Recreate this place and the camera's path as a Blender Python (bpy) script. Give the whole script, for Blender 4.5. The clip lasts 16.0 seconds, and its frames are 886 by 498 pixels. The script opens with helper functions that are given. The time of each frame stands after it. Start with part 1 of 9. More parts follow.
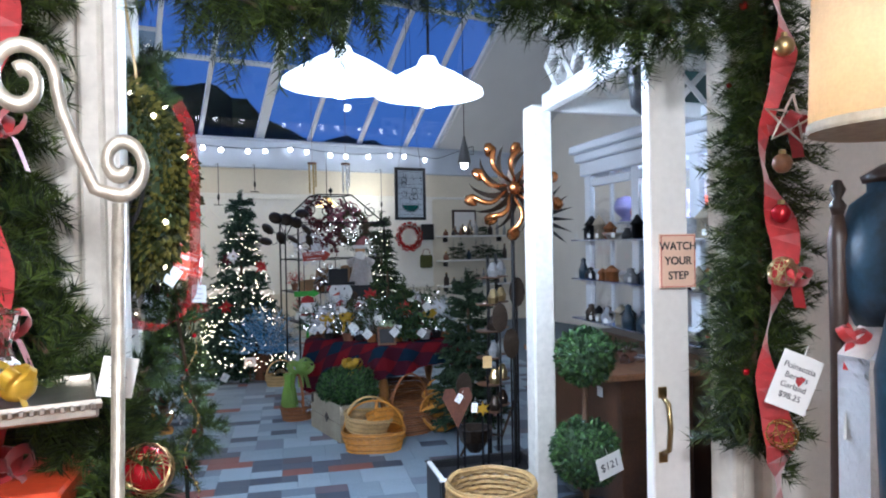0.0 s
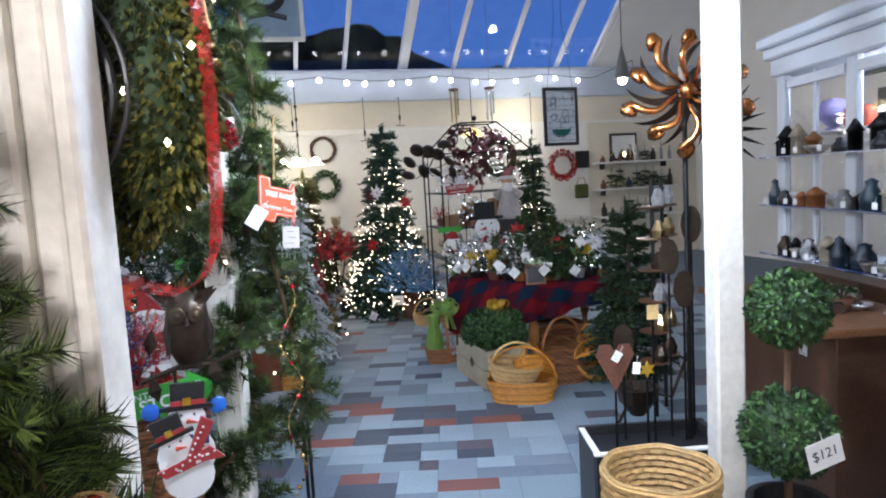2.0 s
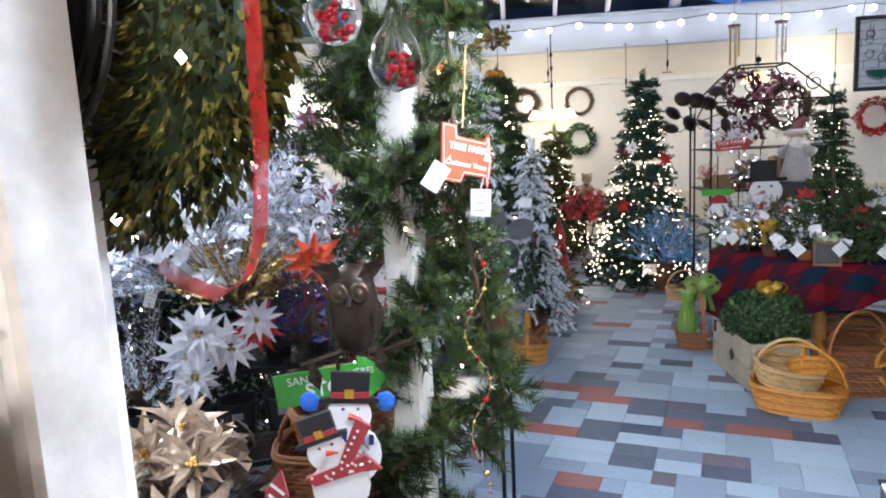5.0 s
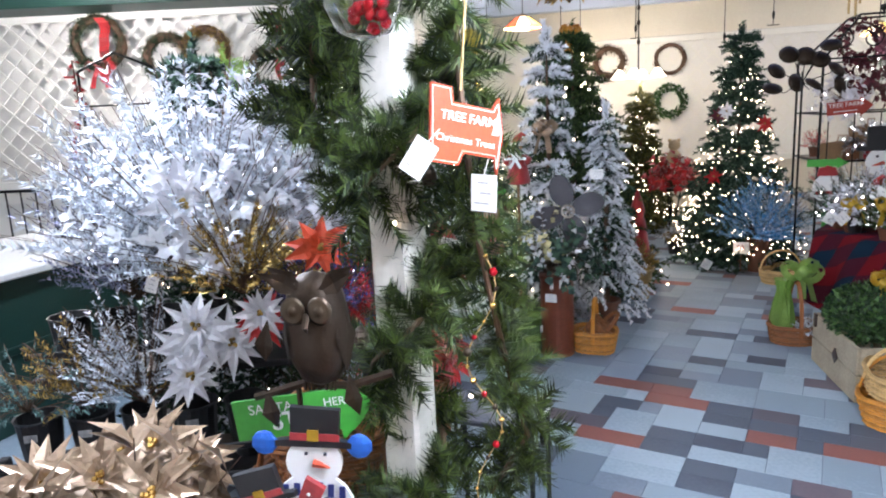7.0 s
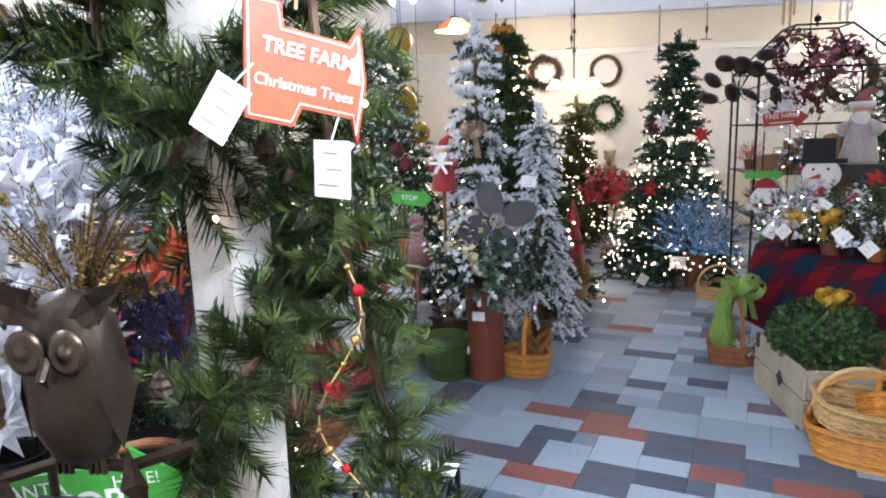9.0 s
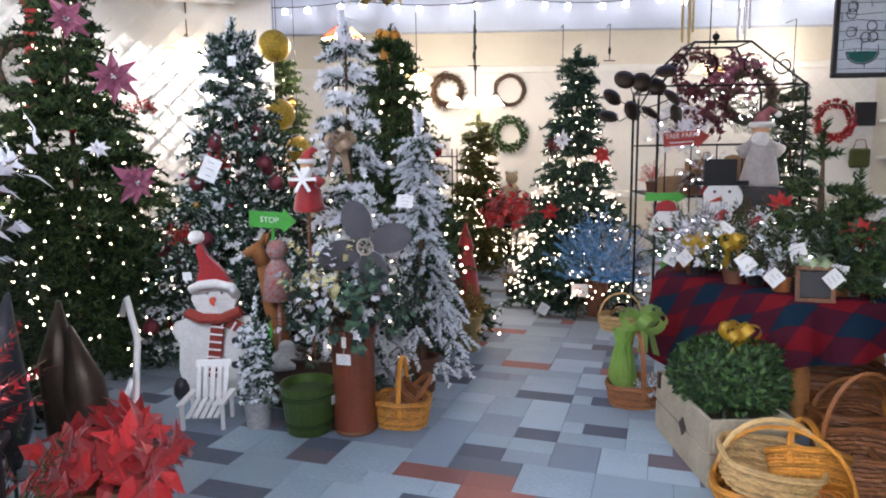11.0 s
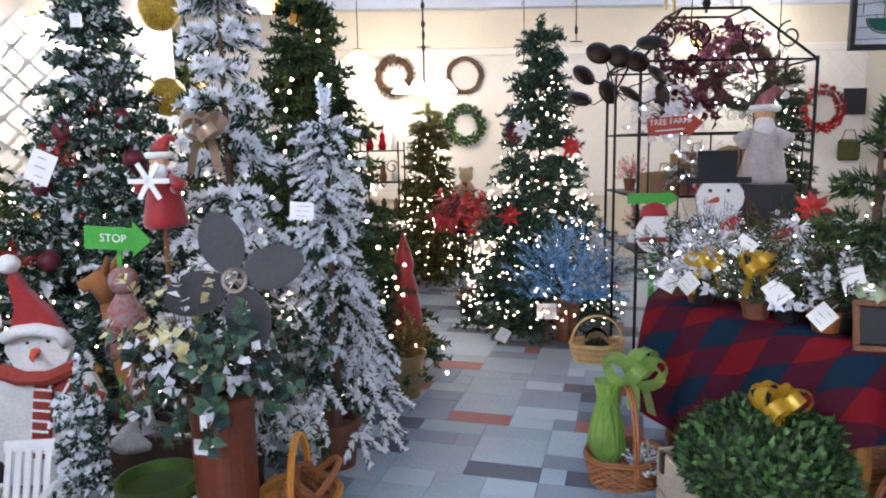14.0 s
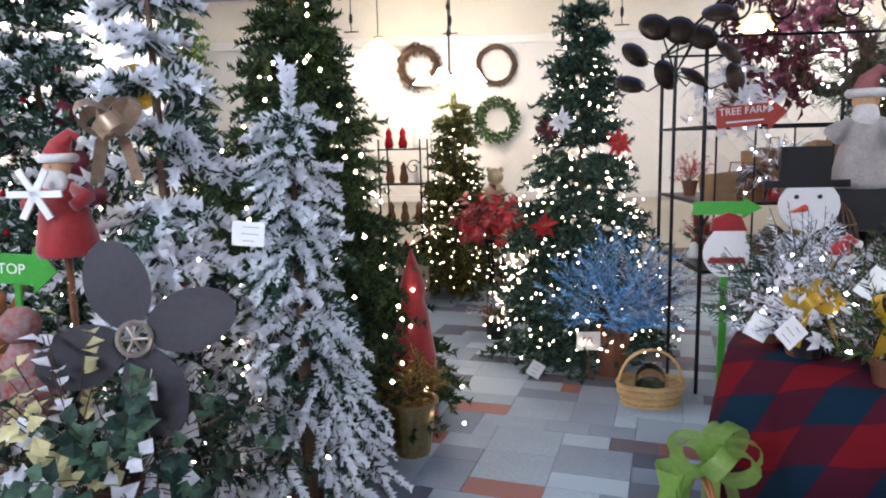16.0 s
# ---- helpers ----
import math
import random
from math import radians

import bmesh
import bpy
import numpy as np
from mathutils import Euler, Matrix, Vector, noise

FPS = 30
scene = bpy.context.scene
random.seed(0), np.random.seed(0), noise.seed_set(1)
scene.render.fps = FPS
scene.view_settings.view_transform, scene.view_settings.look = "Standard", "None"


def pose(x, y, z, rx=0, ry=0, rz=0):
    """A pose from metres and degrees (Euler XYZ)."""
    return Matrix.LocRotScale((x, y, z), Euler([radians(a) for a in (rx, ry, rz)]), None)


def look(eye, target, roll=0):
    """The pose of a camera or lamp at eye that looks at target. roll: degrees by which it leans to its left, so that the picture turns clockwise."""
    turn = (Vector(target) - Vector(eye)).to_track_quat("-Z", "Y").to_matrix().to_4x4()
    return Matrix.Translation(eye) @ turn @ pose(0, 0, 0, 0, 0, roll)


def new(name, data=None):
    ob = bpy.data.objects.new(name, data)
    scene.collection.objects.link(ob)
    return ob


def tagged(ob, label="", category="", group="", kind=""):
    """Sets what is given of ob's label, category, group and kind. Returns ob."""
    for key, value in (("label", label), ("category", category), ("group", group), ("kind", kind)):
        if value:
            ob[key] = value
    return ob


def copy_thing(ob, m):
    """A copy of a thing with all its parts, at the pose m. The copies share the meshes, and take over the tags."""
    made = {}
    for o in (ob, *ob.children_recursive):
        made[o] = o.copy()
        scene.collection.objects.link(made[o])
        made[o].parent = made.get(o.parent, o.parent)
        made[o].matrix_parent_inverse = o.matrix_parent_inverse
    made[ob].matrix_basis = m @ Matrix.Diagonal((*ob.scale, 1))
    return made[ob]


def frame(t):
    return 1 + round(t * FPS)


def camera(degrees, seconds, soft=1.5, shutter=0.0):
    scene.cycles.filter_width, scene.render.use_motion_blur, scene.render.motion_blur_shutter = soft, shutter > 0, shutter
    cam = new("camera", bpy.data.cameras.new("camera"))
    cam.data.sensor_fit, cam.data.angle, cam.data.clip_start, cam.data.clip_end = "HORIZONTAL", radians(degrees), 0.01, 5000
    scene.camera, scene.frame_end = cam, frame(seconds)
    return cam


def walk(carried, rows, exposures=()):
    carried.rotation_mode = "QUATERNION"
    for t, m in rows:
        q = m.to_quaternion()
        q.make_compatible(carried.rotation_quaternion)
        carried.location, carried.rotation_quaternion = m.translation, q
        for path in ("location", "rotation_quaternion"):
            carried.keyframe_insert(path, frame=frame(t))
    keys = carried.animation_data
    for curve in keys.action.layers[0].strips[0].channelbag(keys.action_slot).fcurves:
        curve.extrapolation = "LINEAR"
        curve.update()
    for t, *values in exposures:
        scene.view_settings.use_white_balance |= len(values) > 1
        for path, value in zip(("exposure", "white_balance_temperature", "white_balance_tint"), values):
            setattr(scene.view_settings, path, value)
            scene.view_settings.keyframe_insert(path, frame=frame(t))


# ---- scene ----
cam = camera(66.5, 16.0, soft=2.0)
PATH = [
    (0, (0.210, -0.310, 1.805), (0.717, 1.625, 1.785), -1.0),
    (0.5, (0.259, -0.149, 1.803), (0.733, 1.791, 1.711), -1.5),
    (1, (0.351, 0.06, 1.783), (0.732, 2.02, 1.669), -2.7),
    (1.5, (0.399, 0.172, 1.794), (0.62, 2.153, 1.635), -3.0),
    (2, (0.414, 0.331, 1.774), (0.456, 2.32, 1.572), -3.3),
    (2.5, (0.421, 0.478, 1.778), (0.364, 2.467, 1.573), -3.2),
    (3, (0.414, 0.582, 1.76), (0.239, 2.554, 1.478), -3.5),
    (3.5, (0.434, 0.716, 1.77), (0.028, 2.657, 1.51), -3.4),
    (4, (0.484, 0.815, 1.775), (-0.043, 2.73, 1.54), -2.4),
    (4.5, (0.501, 0.907, 1.76), (-0.171, 2.77, 1.485), -2.8),
    (4.7, (0.49, 0.916, 1.755), (-0.194, 2.774, 1.471), -2.8),
    (6.8, (0.488, 1.435, 1.768), (-0.451, 3.163, 1.408), -3.5),
    (7, (0.499, 1.479, 1.763), (-0.43, 3.207, 1.376), -2.9),
    (7.5, (0.469, 1.589, 1.764), (-0.431, 3.325, 1.347), -2.1),
    (8, (0.414, 1.699, 1.736), (-0.387, 3.483, 1.313), -2.0),
    (8.2, (0.403, 1.746, 1.721), (-0.385, 3.537, 1.31), -2.0),
    (10.3, (0.431, 2.404, 1.582), (-0.22, 4.274, 1.297), -0.9),
    (10.5, (0.433, 2.486, 1.581), (-0.173, 4.37, 1.296), -1.1),
    (11, (0.49, 2.649, 1.573), (-0.064, 4.55, 1.286), -0.7),
    (11.5, (0.505, 2.799, 1.564), (-0.002, 4.711, 1.27), -0.1),
    (12, (0.475, 3.027, 1.56), (0.062, 4.962, 1.27), -1.0),
    (12.5, (0.431, 3.231, 1.556), (0.043, 5.168, 1.239), -1.6),
    (13, (0.463, 3.451, 1.548), (0.108, 5.395, 1.24), 0.2),
    (13.5, (0.431, 3.622, 1.534), (0.045, 5.558, 1.217), 0.2),
    (14, (0.378, 3.827, 1.538), (-0.077, 5.751, 1.238), -1.0),
    (14.5, (0.364, 4.025, 1.535), (-0.125, 5.944, 1.255), -2.4),
    (15, (0.39, 4.241, 1.527), (-0.212, 6.126, 1.239), -1.1),
    (15.5, (0.374, 4.427, 1.523), (-0.223, 6.31, 1.206), -0.5),
    (16, (0.3, 4.665, 1.533), (-0.266, 6.559, 1.229), -1.4),
]
EXPOSURES = [(0.0, -0.28, 5250, 11), (0.5, -0.12, 5300, 11), (2.0, -0.08, 5650, 13), (2.6, 0.12, 5550, 12), (3.2, 0.20, 5600, 13), (5.8, 0.22, 5850, 15), (8.0, 0.24, 5950, 17), (11.0, 0.38, 5950, 19), (13.0, 0.46, 5900, 19), (16.0, 0.52, 5800, 18)]
walk(cam, [(t, look(eye, target, roll)) for t, eye, target, roll in PATH], EXPOSURES)


# ---- world and light ----
world = bpy.data.worlds.new("dusk")
scene.world = world
world.use_nodes = True
sky = world.node_tree.nodes.new("ShaderNodeTexSky")
sky.sky_type, sky.sun_disc = "NISHITA", False
sky.sun_elevation, sky.sun_rotation = radians(-2.5), radians(200)
world.node_tree.links.new(sky.outputs[0], world.node_tree.nodes["Background"].inputs[0])
world.node_tree.nodes["Background"].inputs[1].default_value = 0.12


def lamp(name, kind, at, watts, colour, size=0.1, turn=None, spread=None):
    data = bpy.data.lights.new(name, kind)
    data.energy, data.color = watts, colour
    if kind == "AREA":
        data.size = size
        if spread:
            data.spread = radians(spread)
    elif kind == "POINT":
        data.shadow_soft_size = size
    ob = new(name, data)
    ob.matrix_basis = turn if turn else Matrix.Translation(at)
    return ob


COOL, WARM, NEUTRAL = (0.84, 0.92, 1.0), (1.0, 0.83, 0.58), (1.0, 0.92, 0.82)


# ---- materials ----
def mat(name, colour, rough=0.6, metal=0.0, vary=0.25, scale=8.0, bump=0.15, fine=60.0, second=None, island=0.0, sheen=0.0, trans=0.0, subsurf=0.0):
    """Principled surface: two scales of noise on colour, roughness and relief."""
    m = bpy.data.materials.new(name)
    m.use_nodes = True
    nt = m.node_tree
    b = nt.nodes["Principled BSDF"]
    b.inputs["Roughness"].default_value, b.inputs["Metallic"].default_value = rough, metal
    b.inputs["Transmission Weight"].default_value = trans
    b.inputs["Sheen Weight"].default_value = sheen
    if island > 1.15:
        b.inputs["Specular IOR Level"].default_value = 0.25
    co = nt.nodes.new("ShaderNodeTexCoord")
    big = nt.nodes.new("ShaderNodeTexNoise")
    big.inputs["Scale"].default_value, big.inputs["Detail"].default_value = scale, 5
    small = nt.nodes.new("ShaderNodeTexNoise")
    small.inputs["Scale"].default_value, small.inputs["Detail"].default_value = fine, 3
    for n in (big, small):
        nt.links.new(co.outputs["Object"], n.inputs["Vector"])
    ramp = nt.nodes.new("ShaderNodeValToRGB")
    other = second if second else tuple(c * (1 - vary) for c in colour)
    ramp.color_ramp.elements[0].position, ramp.color_ramp.elements[1].position = 0.35, 0.65
    ramp.color_ramp.elements[0].color, ramp.color_ramp.elements[1].color = (*other, 1), (*colour, 1)
    add = nt.nodes.new("ShaderNodeMath")
    add.operation = "MULTIPLY_ADD"
    add.inputs[1].default_value, add.inputs[2].default_value = 0.5, 0.0
    nt.links.new(small.outputs["Fac"], add.inputs[0])
    half = nt.nodes.new("ShaderNodeMath")
    half.operation = "MULTIPLY_ADD"
    half.inputs[1].default_value = 0.5
    nt.links.new(big.outputs["Fac"], half.inputs[0])
    nt.links.new(add.outputs[0], half.inputs[2])
    out = half
    if island:
        geo = nt.nodes.new("ShaderNodeNewGeometry")
        isl = nt.nodes.new("ShaderNodeMath")
        isl.operation = "MULTIPLY_ADD"
        isl.inputs[1].default_value = island
        nt.links.new(geo.outputs["Random Per Island"], isl.inputs[0])
        shift = nt.nodes.new("ShaderNodeMath")
        shift.operation = "SUBTRACT"
        shift.inputs[1].default_value = island / 2
        nt.links.new(half.outputs[0], shift.inputs[0])
        nt.links.new(shift.outputs[0], isl.inputs[2])
        out = isl
    nt.links.new(out.outputs[0], ramp.inputs["Fac"])
    nt.links.new(ramp.outputs["Color"], b.inputs["Base Color"])
    if bump:
        bp = nt.nodes.new("ShaderNodeBump")
        bp.inputs["Strength"].default_value, bp.inputs["Distance"].default_value = bump, 0.01
        nt.links.new(half.outputs[0], bp.inputs["Height"])
        nt.links.new(bp.outputs["Normal"], b.inputs["Normal"])
    return m


def glow(name, colour, strength):
    m = bpy.data.materials.new(name)
    m.use_nodes = True
    b = m.node_tree.nodes["Principled BSDF"]
    b.inputs["Base Color"].default_value = (*colour, 1)
    b.inputs["Emission Color"].default_value, b.inputs["Emission Strength"].default_value = (*colour, 1), strength
    return m


def glass(name, colour=(1, 1, 1), rough=0.02, ior=1.45):
    m = bpy.data.materials.new(name)
    m.use_nodes = True
    b = m.node_tree.nodes["Principled BSDF"]
    b.inputs["Base Color"].default_value = (*colour, 1)
    b.inputs["Roughness"].default_value, b.inputs["IOR"].default_value = rough, ior
    b.inputs["Transmission Weight"].default_value = 1
    return m


PAINT = mat("white_paint", (0.80, 0.79, 0.76), 0.45, vary=0.10, scale=3, bump=0.1, fine=40)
OLDPAINT = mat("worn_white_paint", (0.70, 0.67, 0.60), 0.6, vary=0.22, scale=5, bump=0.35, fine=30)
WALL = mat("wall_paint", (0.80, 0.78, 0.74), 0.8, vary=0.08, scale=2, bump=0.05)
CEIL = mat("ceiling_paint", (0.72, 0.72, 0.72), 0.8, vary=0.08, scale=1.5)
FRAME = mat("sash_paint", (0.74, 0.77, 0.82), 0.4, vary=0.1, scale=4)
GREENWALL = mat("dark_green_paint", (0.010, 0.045, 0.035), 0.5, vary=0.3, scale=4)
IRON = mat("black_iron", (0.012, 0.012, 0.013), 0.45, 0.6, vary=0.4, scale=20)
BRONZE = mat("brown_bronze", (0.055, 0.038, 0.026), 0.42, 0.75, vary=0.4, scale=14, bump=0.3)
COPPER = mat("bright_copper", (0.62, 0.25, 0.08), 0.22, 1.0, vary=0.35, scale=9)
SILVER = mat("brushed_pewter", (0.55, 0.50, 0.43), 0.30, 1.0, vary=0.3, scale=12, bump=0.1)
BRASS = mat("old_brass", (0.50, 0.38, 0.18), 0.3, 1.0, vary=0.3, scale=30)
WOOD = mat("brown_wood", (0.20, 0.085, 0.035), 0.45, vary=0.5, scale=6, bump=0.2)
DARKWOOD = mat("dark_wood", (0.035, 0.018, 0.012), 0.4, vary=0.4, scale=8)
CRATEWOOD = mat("pale_crate_wood", (0.42, 0.36, 0.26), 0.75, vary=0.35, scale=7, bump=0.4)
REDWOOD = mat("rust_brown_cylinder", (0.20, 0.05, 0.022), 0.4, vary=0.35, scale=5)
WICKER = mat("honey_wicker", (0.64, 0.27, 0.030), 0.5, vary=0.45, scale=25, bump=0.5, fine=120, island=0.8)
WICKERDARK = mat("chestnut_wicker", (0.28, 0.10, 0.025), 0.5, vary=0.45, scale=25, bump=0.5, fine=120, island=0.8)
WICKERPALE = mat("pale_wicker", (0.58, 0.38, 0.15), 0.55, vary=0.4, scale=25, bump=0.5, fine=120, island=0.8)
NEEDLE = mat("fir_needles", (0.062, 0.100, 0.028), 0.65, second=(0.010, 0.026, 0.010), scale=5, bump=0, island=1.2)
NEEDLEDARK = mat("dark_fir_needles", (0.046, 0.075, 0.034), 0.65, second=(0.010, 0.022, 0.012), scale=5, bump=0, island=1.2)
NEEDLEBLUE = mat("blue_green_needles", (0.062, 0.115, 0.070), 0.6, second=(0.012, 0.032, 0.024), scale=5, bump=0, island=1.2)
YEW = mat("olive_leaves", (0.105, 0.10, 0.018), 0.5, second=(0.018, 0.026, 0.005), scale=6, bump=0, island=1.3)
BOX = mat("boxwood_leaves", (0.055, 0.115, 0.030), 0.45, second=(0.010, 0.030, 0.010), scale=8, bump=0, island=1.3)
FLOCK = mat("snow_flocking", (0.88, 0.90, 0.94), 0.85, vary=0.12, scale=20, bump=0.3, island=0.4)
TWIG = mat("brown_twigs", (0.10, 0.055, 0.03), 0.8, vary=0.4, scale=20, island=0.8)
REDLEAF = mat("red_velvet_petals", (0.55, 0.012, 0.012), 0.55, vary=0.5, scale=10, island=0.8, sheen=0.3)
REDGLIT = mat("red_glitter", (0.50, 0.02, 0.02), 0.3, 0.5, vary=0.5, scale=50, island=0.9)
RIBBON = mat("red_velvet_ribbon", (0.38, 0.010, 0.012), 0.6, vary=0.4, scale=6, sheen=0.4)
WHITEPETAL = mat("white_silk_petals", (0.80, 0.80, 0.84), 0.6, vary=0.2, scale=10, island=0.7)
SILVERSPRAY = mat("silver_glitter_sprays", (0.74, 0.80, 0.88), 0.4, 0.15, vary=0.45, scale=40, island=1.0)
BLUESPRAY = mat("blue_glitter_sprays", (0.06, 0.28, 0.62), 0.35, 0.2, second=(0.38, 0.60, 0.80), scale=12, island=1.3)
NAVYSPRAY = mat("violet_glitter_sprays", (0.06, 0.06, 0.20), 0.35, 0.3, vary=0.6, scale=20, island=1.2)
GOLDSPRAY = mat("gold_glitter_sprays", (0.46, 0.31, 0.09), 0.35, 0.6, vary=0.55, scale=30, island=1.2)
COPPERLEAF = mat("champagne_leaves", (0.46, 0.33, 0.22), 0.35, 0.45, vary=0.5, scale=12, island=1.1)
PINKPETAL = mat("mauve_glitter_petals", (0.30, 0.085, 0.14), 0.4, 0.2, vary=0.45, scale=25, island=0.8)
LIME = mat("lime_organza", (0.34, 0.50, 0.13), 0.25, vary=0.65, scale=10, island=0.4)
GOLDRIBBON = mat("gold_organza", (0.60, 0.38, 0.03), 0.32, 0.25, vary=0.4, scale=10, island=0.4)
KRAFT = mat("kraft_paper", (0.30, 0.18, 0.09), 0.75, vary=0.3, scale=10, bump=0.3)
GARLAND = mat("garland_needles", (0.050, 0.074, 0.011), 0.6, second=(0.004, 0.011, 0.003), scale=5, bump=0, island=1.2)
BURGUNDY = mat("burgundy_silk", (0.13, 0.012, 0.025), 0.6, vary=0.5, scale=12, island=0.8)
GREYPLUSH = mat("grey_plush", (0.46, 0.42, 0.40), 0.95, vary=0.3, scale=16, bump=0.8, sheen=0.4)
CARD = mat("white_card", (0.82, 0.82, 0.80), 0.6, vary=0.05, scale=4, bump=0)
INK = mat("ink", (0.02, 0.02, 0.03), 0.6, bump=0)
PENCIL = mat("faded_pencil", (0.22, 0.22, 0.26), 0.7, bump=0)
REDINK = mat("red_ink", (0.5, 0.03, 0.04), 0.6, bump=0)
ORANGE = mat("orange_red_sign_paint", (0.62, 0.065, 0.015), 0.5, vary=0.25, scale=9, bump=0.2)
GREENSIGN = mat("green_sign_paint", (0.06, 0.36, 0.04), 0.45, vary=0.2, scale=9)
BLACKPOT = mat("black_plastic", (0.014, 0.014, 0.016), 0.4, vary=0.3, scale=20)
GREENPOT = mat("green_glazed_metal", (0.055, 0.10, 0.018), 0.35, vary=0.4, scale=8)
TERRA = mat("brown_pot", (0.16, 0.06, 0.03), 0.6, vary=0.35, scale=10)
LINEN = mat("tan_linen", (0.66, 0.55, 0.38), 0.85, vary=0.25, scale=40, bump=0.3, fine=160)
CLOTHWHITE = mat("white_plush", (0.75, 0.73, 0.70), 0.95, vary=0.2, scale=14, bump=0.8, sheen=0.5)
BLUEGLASS = mat("teal_ceramic", (0.02, 0.05, 0.085), 0.3, vary=0.6, scale=14)
BALLRED = mat("red_ornament", (0.45, 0.01, 0.02), 0.12, 0.5, vary=0.2)
BALLSILVER = mat("silver_ornament", (0.75, 0.76, 0.80), 0.12, 0.9, vary=0.2)
BALLGOLD = mat("gold_ornament", (0.62, 0.40, 0.12), 0.15, 0.9, vary=0.2)
STONE = mat("grey_stone", (0.34, 0.34, 0.34), 0.85, vary=0.4, scale=14, bump=0.6)



def let_through(m, colour, share):
    """Mixes a translucent share into a thin cloth or petal."""
    nt = m.node_tree
    tr = nt.nodes.new("ShaderNodeBsdfTranslucent")
    tr.inputs["Color"].default_value = (*colour, 1)
    mx = nt.nodes.new("ShaderNodeMixShader")
    mx.inputs[0].default_value = share
    nt.links.new(nt.nodes["Principled BSDF"].outputs[0], mx.inputs[1])
    nt.links.new(tr.outputs[0], mx.inputs[2])
    nt.links.new(mx.outputs[0], nt.nodes["Material Output"].inputs["Surface"])


def sheer(m, share):
    """Lets a share of the view pass straight through a fine net."""
    nt = m.node_tree
    last = nt.nodes["Material Output"].inputs["Surface"].links[0].from_socket
    clear = nt.nodes.new("ShaderNodeBsdfTransparent")
    mx = nt.nodes.new("ShaderNodeMixShader")
    mx.inputs[0].default_value = share
    nt.links.new(last, mx.inputs[1])
    nt.links.new(clear.outputs[0], mx.inputs[2])
    nt.links.new(mx.outputs[0], nt.nodes["Material Output"].inputs["Surface"])


let_through(FLOCK, (0.9, 0.92, 0.95), 0.25)
let_through(LINEN, (0.80, 0.66, 0.45), 0.5)
let_through(LIME, (0.50, 0.78, 0.22), 0.5)
sheer(LIME, 0.22)
let_through(GOLDRIBBON, (0.7, 0.45, 0.05), 0.35)
let_through(WHITEPETAL, (0.8, 0.8, 0.85), 0.3)
GLASS = glass("clear_glass")
BULB = glow("warm_bulb", (1.0, 0.74, 0.46), 16.0)
BULBCOOL = glow("white_bulb", (1.0, 0.93, 0.85), 14.0)


